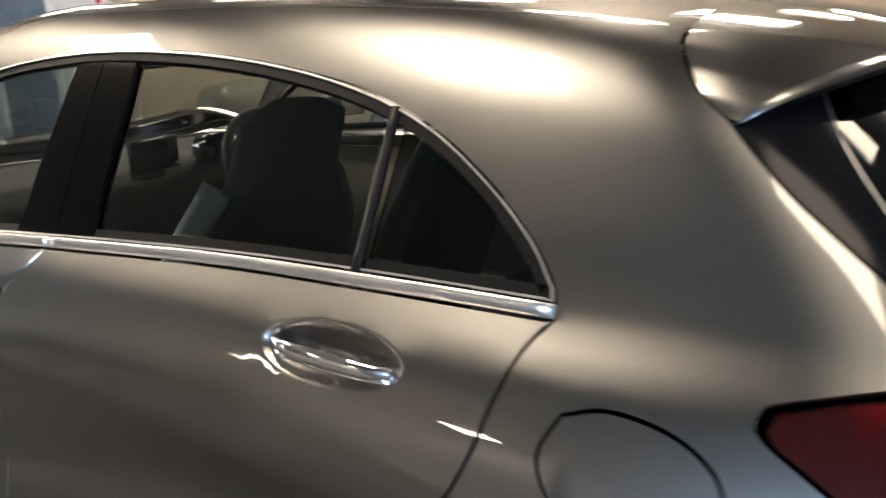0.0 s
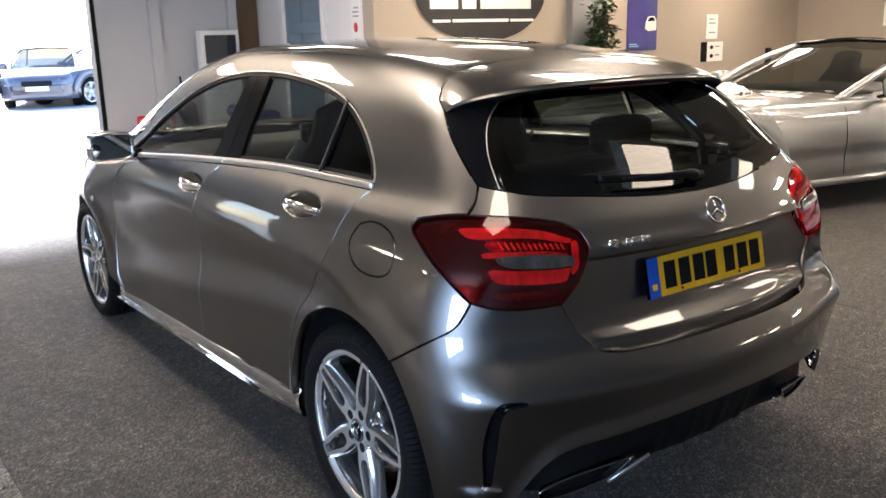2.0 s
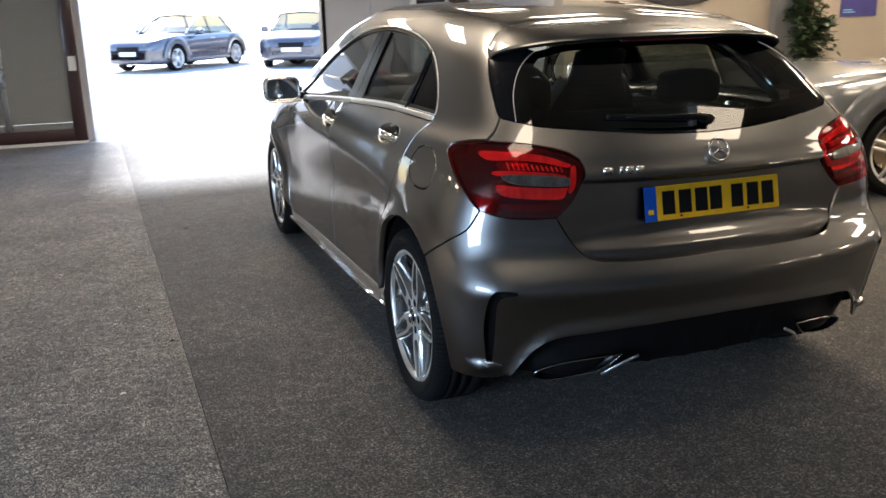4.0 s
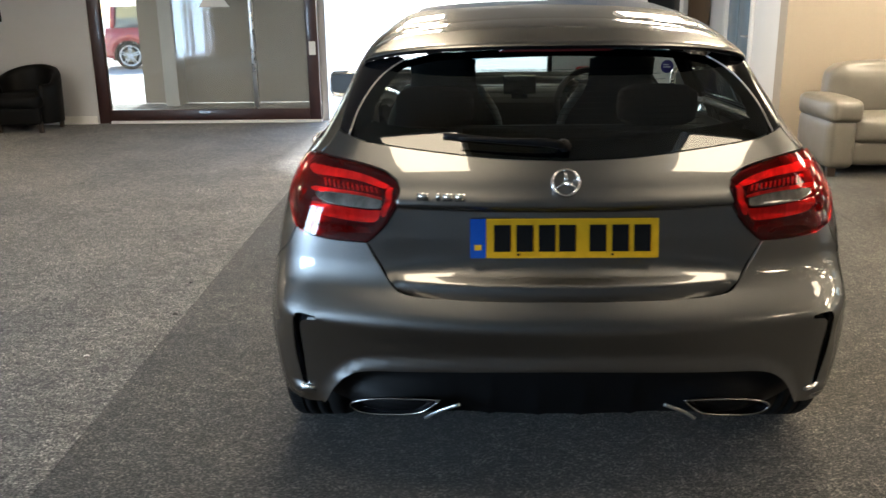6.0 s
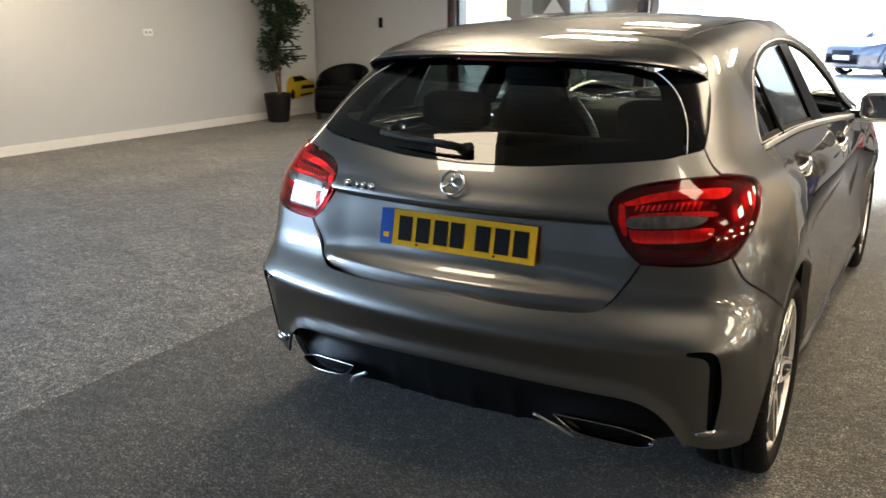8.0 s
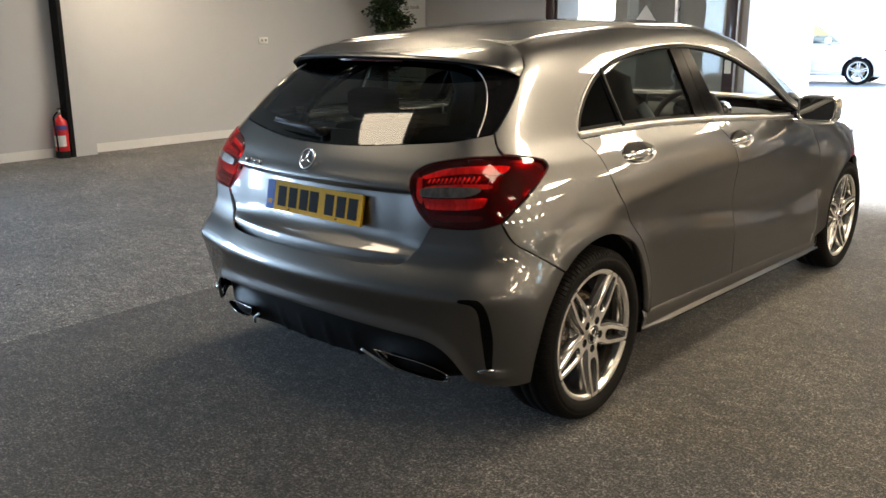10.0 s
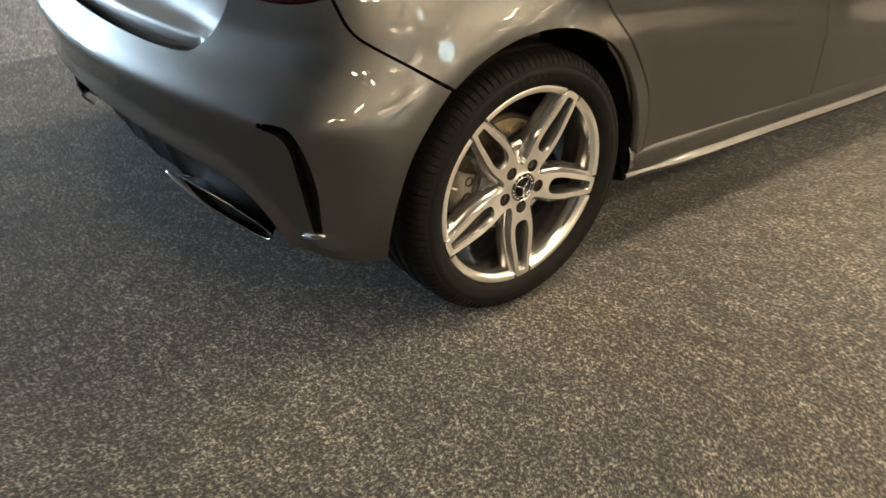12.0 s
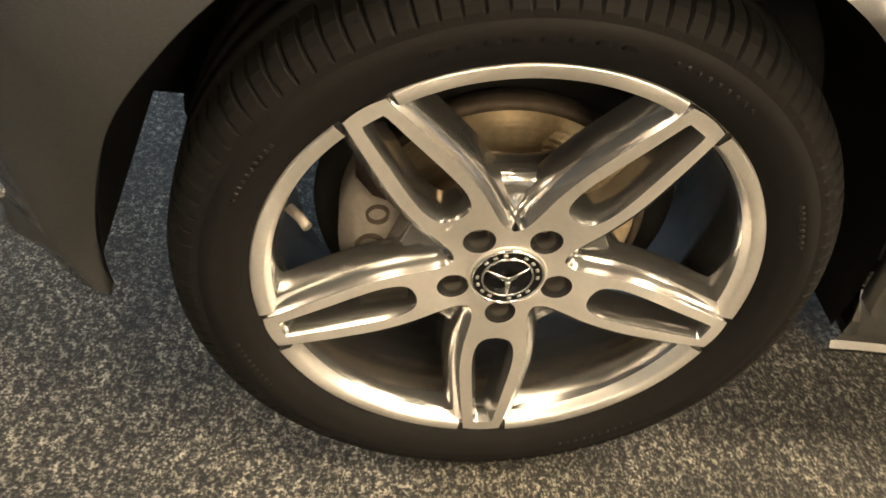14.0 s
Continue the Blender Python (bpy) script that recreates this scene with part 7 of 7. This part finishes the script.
ring = np.stack([0.37 + 0.185 * np.cos(s), 1.62 + 0.07 * np.sin(s), 0.90 + 0.172 * np.sin(s)], -1)
v, f = sweep(ring, oval(0.016, 0.016, 10), closed=True, up=(0, -1, 0.3))
wheel_in = mesh_part("steering_wheel", v, f, CABIN, CAR, "black leather steering wheel")
for a in (-20, 200, 270):
    d = np.array([0.18 * math.cos(radians(a)), 0.068 * math.sin(radians(a)), 0.167 * math.sin(radians(a))])
    v, f = sweep([np.array([0.37, 1.62, 0.90]), np.array([0.37, 1.62, 0.90]) + d], oval(0.018, 0.008, 8), up=(0, -1, 0.3))
    mesh_part("wheel_spoke", v, f, SATIN_CHROME, wheel_in)
v, f = sweep([(0.37, 1.60, 0.90), (0.37, 1.82, 0.82)], oval(0.06, 0.055, 14))
mesh_part("steering_boss", v, f, CABIN, wheel_in)
for x in (0.28, 0.46):
    v, f = sweep([(x, 1.76, 0.965), (x, 1.84, 0.965)], oval(0.055, 0.05, 18))
    mesh_part("dial", v, f, SCREEN, CAR, "round instrument dial")
block("inner_mirror", -0.12, 0.12, 1.60, 1.625, 1.245, 1.31, CABIN, CAR, "rear-view mirror", 0.012)
block("inner_mirror_glass", -0.11, 0.11, 1.597, 1.600, 1.252, 1.303, CHROME, CAR, "mirror glass")
v, f = sweep([(0, 1.62, 1.30), (0, 1.70, 1.36)], oval(0.012, 0.012, 8))
mesh_part("mirror_stalk", v, f, CABIN, CAR)
panel("headliner", "side", ccw(np.vstack([ditch_q, other])), HEADLINER, CAR, step=0.06, lift=-0.035, gap=0.01, edge=0.002, label="pale headliner")
for side in (1, -1):
    for loop, parent_name in ((REAR_DOOR, "inner_rear_door"), (FRONT_DOOR, "inner_front_door")):
        panel(parent_name, "side", loop, DOOR_CARD, CAR, side, step=0.06, lift=-0.075, gap=0.0, edge=0.002, label="pale grey inner door panel")


# ---- other cars: lofted bodies in a simpler build ----
def loft_car(name, label, paint, length, width, belt, hood, roof, ws0, ws1, rw1, rw0, wheels, wheel_r, open_top=False, group="", trunk=None):
    """A car along +y with its nose at y = length: body loft, glasshouse, wheels, lamps. The cabin runs from rw0 (rear glass foot) to ws0 (windscreen foot)."""
    car = thing(name, label, "car", group)
    hw = width / 2
    ys = np.linspace(0.0, length, 150)
    deck = slopes([0, 0.12, rw0 * 0.7, rw0, ws0, (ws0 + length) / 2, length - 0.25, length - 0.05, length], [0.62, (trunk or belt) - 0.06, (trunk or belt), belt, belt, hood + 0.04, hood - 0.04, hood - 0.16, 0.52])
    plan = slopes([0, 0.08, 0.5, 1.3, length - 1.3, length - 0.45, length - 0.08, length], [0.74, 0.84, 0.97, 1.0, 1.0, 0.95, 0.76, 0.60])
    rows = []
    for y in ys:
        top, w = curve_at(deck, np.array([y]))[0], hw * curve_at(plan, np.array([y]))[0]
        low = 0.22 + 0.10 * max(0, 1 - y / 0.4) + 0.04 * max(0, 1 - (length - y) / 0.3)
        sec = [(0, top + 0.015), (0.45, top + 0.012), (0.78, top - 0.005), (0.90, top - 0.03), (0.945, top - 0.075), (0.985, top - 0.19), (1.0, 0.56), (0.985, 0.45), (0.99, 0.34), (0.96, low), (0.7, low - 0.03), (0, low - 0.03)]
        kx, kz = slopes(range(12), [w * a for a, z in sec]), slopes(range(12), [z for a, z in sec])
        at = np.linspace(0, 11, 45)
        half = [(px, y, pz) for px, pz in zip(curve_at(kx, at), curve_at(kz, at))]
        rows.append(half + [(-x, yy, z) for x, yy, z in half[-2:0:-1]])
    m = len(rows[0])
    cut = lambda y, z: any((y - wy) ** 2 + (z - wheel_r) ** 2 < (wheel_r + 0.045) ** 2 for wy in wheels)
    v = [p for row in rows for p in row]
    f = []
    for i in range(149):
        for j in range(m):
            q = (i * m + j, i * m + (j + 1) % m, (i + 1) * m + (j + 1) % m, (i + 1) * m + j)
            mid = [sum(v[k][c] for k in q) / 4 for c in range(3)]
            if abs(mid[0]) > hw * 0.70 and cut(mid[1], mid[2]):
                continue
            f.append(q)
    f += [tuple(range(m)), tuple(149 * m + j for j in range(m))]
    body = mesh_part("body", v, f, paint, car, "painted body shell")
    block("under_body", -hw * 0.78, hw * 0.78, 0.2, length - 0.25, 0.20, 0.55, SATIN_BLACK, car)
    # seams of the doors
    for side in (1, -1):
        for y in ((ws0 - 0.02), (ws0 + rw0) / 2 - 0.15):
            w = hw * curve_at(plan, np.array([y]))[0]
            p = np.array([(side * w * a, y - d, z) for a, z, d in ((0.952, belt - 0.08, 0), (0.986, belt - 0.2, 0), (1.001, 0.56, 0), (0.987, 0.45, 0), (0.991, 0.30, 0))])
            vv, ff = sweep(spline(p, 0.05), oval(0.003, 0.003, 6), up=(0, 1, 0))
            mesh_part("door_seam", vv, ff, SATIN_BLACK, car)
        p = np.array([(side * hw * 0.985, wheels[0] + wheel_r + 0.06, 0.25), (side * hw * 0.995, (wheels[0] + wheels[1]) / 2, 0.25), (side * hw * 0.985, wheels[1] - wheel_r - 0.06, 0.25)])
        vv, ff = sweep(spline(p, 0.1), oval(0.02, 0.03, 8))
        mesh_part("sill", vv, ff, paint, car)
        for wy in wheels:
            s2 = np.radians(np.linspace(-10, 190, 28))
            r = wheel_r + 0.055
            a = np.stack([np.full(28, side * hw * 0.985), wy + r * np.cos(s2), wheel_r + r * np.sin(s2)], -1)
            b = a * (0, 1, 1) + (side * hw * 0.6, 0, 0)
            mesh_part("wheel_liner", np.vstack([a, b]), [(i, i + 1, 29 + i, 28 + i) for i in range(27)], LINER, car)
            s3 = np.radians(np.linspace(4, 176, 40))
            ring = np.stack([np.stack([np.full(40, side * hw * w), wy + rr * np.cos(s3), wheel_r + rr * np.sin(s3)], -1) for rr, w in ((wheel_r + 0.052, 0.985), (wheel_r + 0.055, 1.004), (wheel_r + 0.14, 1.004), (wheel_r + 0.20, 1.002), (wheel_r + 0.24, 0.97))]).reshape(-1, 3)
            mesh_part("arch_flare", ring, [(i * 40 + j, i * 40 + j + 1, (i + 1) * 40 + j + 1, (i + 1) * 40 + j) for i in range(4) for j in range(39)], paint, car)
            vv, ff = sweep(a, oval(0.014, 0.012, 8), up=(1, 0, 0))
            mesh_part("arch_lip", vv, ff, paint, car)
            k = wheel_r / 0.3185
            pr = np.array([(-0.19, 0.22), (-0.19, 0.31), (-0.16, 0.317), (-0.02, 0.317), (0.0, 0.305), (0.008, 0.28), (0.0, 0.245), (-0.005, 0.238)]) * k
            vv, ff = lathe(pr, 48)
            at = np.array([side * (hw * 0.965), wy, wheel_r])
            wh = mesh_part("wheel", vv * (side, 1, 1) + at, ff, TYRE, car, "black tyre on an alloy wheel")
            vv, ff = lathe(np.array([(-0.003, 0.242), (-0.003, 0.225), (-0.03, 0.215), (-0.15, 0.21)]) * k, 48)
            mesh_part("rim", vv * (side, 1, 1) + at, ff, MACHINED, wh)
            for q in range(5):
                for off in (-0.018, 0.018):
                    a0 = 2 * math.pi * q / 5 + 0.3
                    d, n = np.array([0, math.cos(a0), math.sin(a0)]), np.array([0, -math.sin(a0), math.cos(a0)])
                    pth = np.array([(-0.02, 0, 0) + d * 0.03 + n * off, (-0.012, 0, 0) + d * 0.13 + n * off * 1.3, (-0.006, 0, 0) + d * 0.232 + n * off * 1.5]) * k
                    vv, ff = sweep(pth * (side, 1, 1) + at, oval(0.013, 0.009, 8), up=(1, 0, 0))
                    mesh_part("spoke", vv, ff, MACHINED, wh)
            vv, ff = lathe(np.array([(-0.012, 0.0), (-0.012, 0.055), (-0.04, 0.06)]) * k, 24)
            mesh_part("hub", vv * (side, 1, 1) + at, ff, MACHINED, wh)
            vv, ff = lathe(np.array([(-0.09, 0.0), (-0.09, 0.15), (-0.11, 0.15)]) * k, 32)
            mesh_part("brake_disc", vv * (side, 1, 1) + at, ff, DISC, wh)
        # mirror
        c = np.array([side * (hw + 0.09), ws0 - 0.42, belt + 0.055])
        part("door_mirror", cushion(c[0] - 0.10, c[0] + 0.10, c[1] - 0.06, c[1] + 0.07, c[2] - 0.065, c[2] + 0.075, 0.01, 6), paint, car, "painted door mirror", True)
        vv, ff = sweep([(side * (hw - 0.06), ws0 - 0.42, belt - 0.02), (side * (hw + 0.05), ws0 - 0.42, belt + 0.01)], oval(0.05, 0.015, 10))
        mesh_part("mirror_foot", vv, ff, SATIN_BLACK, car)
        # head lamp and door handle
        hl = np.array([(side * hw * 0.80, length - 0.30, hood - 0.11), (side * hw * 0.66, length - 0.16, hood - 0.17), (side * hw * 0.52, length - 0.075, hood - 0.21)])
        vv, ff = sweep(spline(hl, 0.03), oval(0.055, 0.06, 12), up=(0, 0, 1))
        mesh_part("head_lamp", vv, ff, LAMP_CLEAR, car, "clear head lamp")
        hy = (ws0 + rw0) / 2 - 0.02
        vv, ff = sweep(spline(np.array([(side * hw * 0.965, hy, belt - 0.13), (side * (hw * 0.985 + 0.01), hy + 0.1, belt - 0.13), (side * hw * 0.97, hy + 0.2, belt - 0.13)]), 0.03), oval(0.01, 0.014, 8))
        mesh_part("door_handle", vv, ff, CHROME, car, "bright door handle")
    # front grille, plate
    block("grille", -0.34, 0.34, length - 0.05, length + 0.002, hood - 0.34, hood - 0.20, SATIN_BLACK, car, "dark front grille", 0.02)
    block("lower_grille", -0.5, 0.5, length - 0.06, length - 0.012, 0.27, 0.38, SATIN_BLACK, car, "dark lower grille", 0.02)
    block("number_plate", -0.26, 0.26, length - 0.02, length + 0.012, 0.42, 0.53, PAPER, car, "white front number plate")
    # glasshouse
    hb, ht = hw * 0.86, hw * (0.74 if open_top else 0.66)
    foot_f, top_f, foot_r, top_r = (ws0, belt), (ws1, roof - 0.03), (rw0, belt), (rw1, roof - 0.03)
    wind = [(-hb * 0.98, ws0 - 0.12, belt - 0.01), (0, ws0 + 0.06, belt + 0.005), (hb * 0.98, ws0 - 0.12, belt - 0.01), (ht, ws1 - 0.06, roof - 0.04), (0, ws1, roof - 0.01), (-ht, ws1 - 0.06, roof - 0.04)]
    mesh_part("windscreen", wind, [(0, 1, 4, 5), (1, 2, 3, 4)], GLASS, car, "windscreen")
    for side in (1, -1):
        vv, ff = sweep(spline(np.array([(side * hb, ws0 - 0.02, belt - 0.03), (side * (hb * 0.55 + ht * 0.5), (ws0 + ws1) / 2 - 0.08, (belt + roof) / 2 + 0.01), (side * ht, ws1 - 0.07, roof - 0.035)]), 0.05), oval(0.035, 0.03, 10), up=(0, 0, 1))
        mesh_part("windscreen_pillar", vv, ff, paint, car)
    vv, ff = sweep(spline(np.array([(-ht, ws1 - 0.07, roof - 0.035), (0, ws1 - 0.01, roof), (ht, ws1 - 0.07, roof - 0.035)]), 0.05), oval(0.075 if open_top else 0.035, 0.022, 10))
    mesh_part("windscreen_header", vv, ff, GLOSS_BLACK if open_top else paint, car)
    if open_top:
        for x in (-0.36, 0.36):
            for y0 in (ws0 - 1.30, ws0 - 2.05):
                seat_shape("seat_back", x, (y0 + 0.12, 0.45), (y0 - 0.10, belt + 0.30), 0.26, 0.08, SEAT, car, "dark car seat")
        part("folded_hood", cushion(-hw * 0.80, hw * 0.80, rw0 - 0.45, rw0 + 0.10, belt - 0.10, belt + 0.10, 0.02, 8), SEAT, car, "folded black fabric hood", True)
        part("dashboard", cushion(-hw * 0.8, hw * 0.8, ws0 - 0.55, ws0 - 0.1, belt - 0.25, belt + 0.03, 0.01, 8), CABIN, car, "", True)
        part("cabin_well", cushion(-hw * 0.80, hw * 0.80, rw0 + 0.05, ws0 - 0.15, belt - 0.30, belt + 0.020, 0.0, 6), CABIN, car, "", True)
    else:
        rp = [(-ht, ws1 - 0.06, roof - 0.04), (0, ws1, roof - 0.01), (ht, ws1 - 0.06, roof - 0.04), (ht, (ws1 + rw1) / 2, roof - 0.02), (ht, rw1, roof - 0.05), (0, rw1, roof - 0.02), (-ht, rw1, roof - 0.05), (-ht, (ws1 + rw1) / 2, roof - 0.02), (0, (ws1 + rw1) / 2, roof + 0.02)]
        mesh_part("roof", rp, [(0, 1, 8, 7), (1, 2, 3, 8), (8, 3, 4, 5), (7, 8, 5, 6)], paint, car, "painted roof")
        rg = [(-hb * 0.95, rw0 + 0.1, belt - 0.01), (0, rw0 - 0.03, belt), (hb * 0.95, rw0 + 0.1, belt - 0.01), (ht, rw1, roof - 0.05), (0, rw1, roof - 0.02), (-ht, rw1, roof - 0.05)]
        mesh_part("rear_window", rg, [(0, 1, 4, 5), (1, 2, 3, 4)], GLASS, car, "dark rear window")
        for side in (1, -1):
            sw = [(side * hb * 0.98, ws0 - 0.12, belt - 0.02), (side * ht, ws1 - 0.06, roof - 0.04), (side * ht, (ws1 + rw1) / 2, roof - 0.02), (side * ht, rw1, roof - 0.05), (side * hb * 0.95, rw0 + 0.1, belt - 0.02)]
            mesh_part("side_window", sw, [tuple(range(5))], GLASS, car, "dark side window", smooth=False)
            mid_y = (ws0 + rw0) / 2
            vv, ff = sweep([(side * (hb * 0.97 + 0.004), mid_y, belt - 0.02), (side * (ht + 0.004), mid_y + 0.02, roof - 0.03)], oval(0.035, 0.006, 8), up=(1, 0, 0))
            mesh_part("door_pillar", vv, ff, GLOSS_BLACK, car)
            vv, ff = sweep([(side * hb * 0.95, rw0 + 0.1, belt - 0.02), (side * ht, rw1, roof - 0.05)], oval(0.05, 0.02, 8), up=(1, 0, 0))
            mesh_part("rear_pillar", vv, ff, paint, car)
        part("cabin_block", cushion(-hw * 0.7, hw * 0.7, rw0 + 0.25, ws0 - 0.45, 0.5, belt + 0.05, 0.0, 6), CABIN, car, "", True)
    return car


# silver open car: nose towards -x, tail turned a little towards the hatchback
silver = loft_car("convertible_car", "silver open-top convertible parked behind the hatchback", SILVER, 4.62, 1.79, 0.90, 0.87, 1.31, 2.66, 1.62, 0.9, 0.95, (0.86, 3.74), 0.33, open_top=True, trunk=0.95)
silver.matrix_basis = pose(7.28, 1.843, 0, 0, 0, 78)
CLOTH = thing("cleaning_cloth", "crumpled white cloth on the silver bonnet", "cloth")
rnd = random.Random(3)
cv, cf = [], []
for i in range(25):
    for j in range(17):
        u, w = i / 24 - 0.5, j / 16 - 0.5
        z = 0.925 + 0.07 * max(0, 1 - 4 * u * u - 4 * w * w) ** 0.6 + 0.035 * noise.noise(Vector((i * 0.45, j * 0.45, 1)))
        cv.append((4.10 + 0.42 * u + 0.03 * noise.noise(Vector((i * 0.5, j * 0.5, 7))), 2.35 + 0.28 * w, max(0.915, z)))
cf = [(i * 17 + j, (i + 1) * 17 + j, (i + 1) * 17 + j + 1, i * 17 + j + 1) for i in range(24) for j in range(16)]
mesh_part("cloth_sheet", cv, cf, surface("white_cloth", (0.78, 0.77, 0.76), 0.9, scale=80, bumps=0.3), CLOTH)
white = loft_car("saloon_car", "white car standing nose-on beside the convertible", WHITE_PAINT, 4.3, 1.78, 0.95, 0.88, 1.45, 2.95, 2.2, 0.9, 0.35, (0.75, 3.45), 0.32)
white.matrix_basis = pose(8.306, -0.944, 0, 0, 0, 78)
outA = loft_car("saloon_car", "dark navy saloon parked in the bright yard", NAVY_PAINT, 4.6, 1.82, 0.93, 0.86, 1.43, 3.2, 2.4, 1.2, 0.7, (0.9, 3.7), 0.33, group="cars in the yard")
outA.matrix_basis = pose(1.6, 25.0, -0.02, 0, 0, 140)
copy_thing(outA, pose(4.3, 25.0, -0.02, 0, 0, 160))
copy_thing(outA, pose(6.8, 23.5, -0.02, 0, 0, 120))
red = loft_car("hatchback_red", "red hatchback parked in the bright yard", RED_PAINT, 4.0, 1.75, 0.98, 0.92, 1.5, 2.9, 2.1, 0.3, 0.15, (0.6, 3.2), 0.32)
red.matrix_basis = pose(-9.2, 18.6, -0.02, 0, 0, -70)
pale = loft_car("hatchback_white", "white hatchback parked in the bright yard", WHITE_PAINT, 4.0, 1.75, 0.98, 0.92, 1.5, 2.9, 2.1, 0.3, 0.15, (0.6, 3.2), 0.32)
pale.matrix_basis = pose(-7.5, 20.6, -0.02, 0, 0, -84)
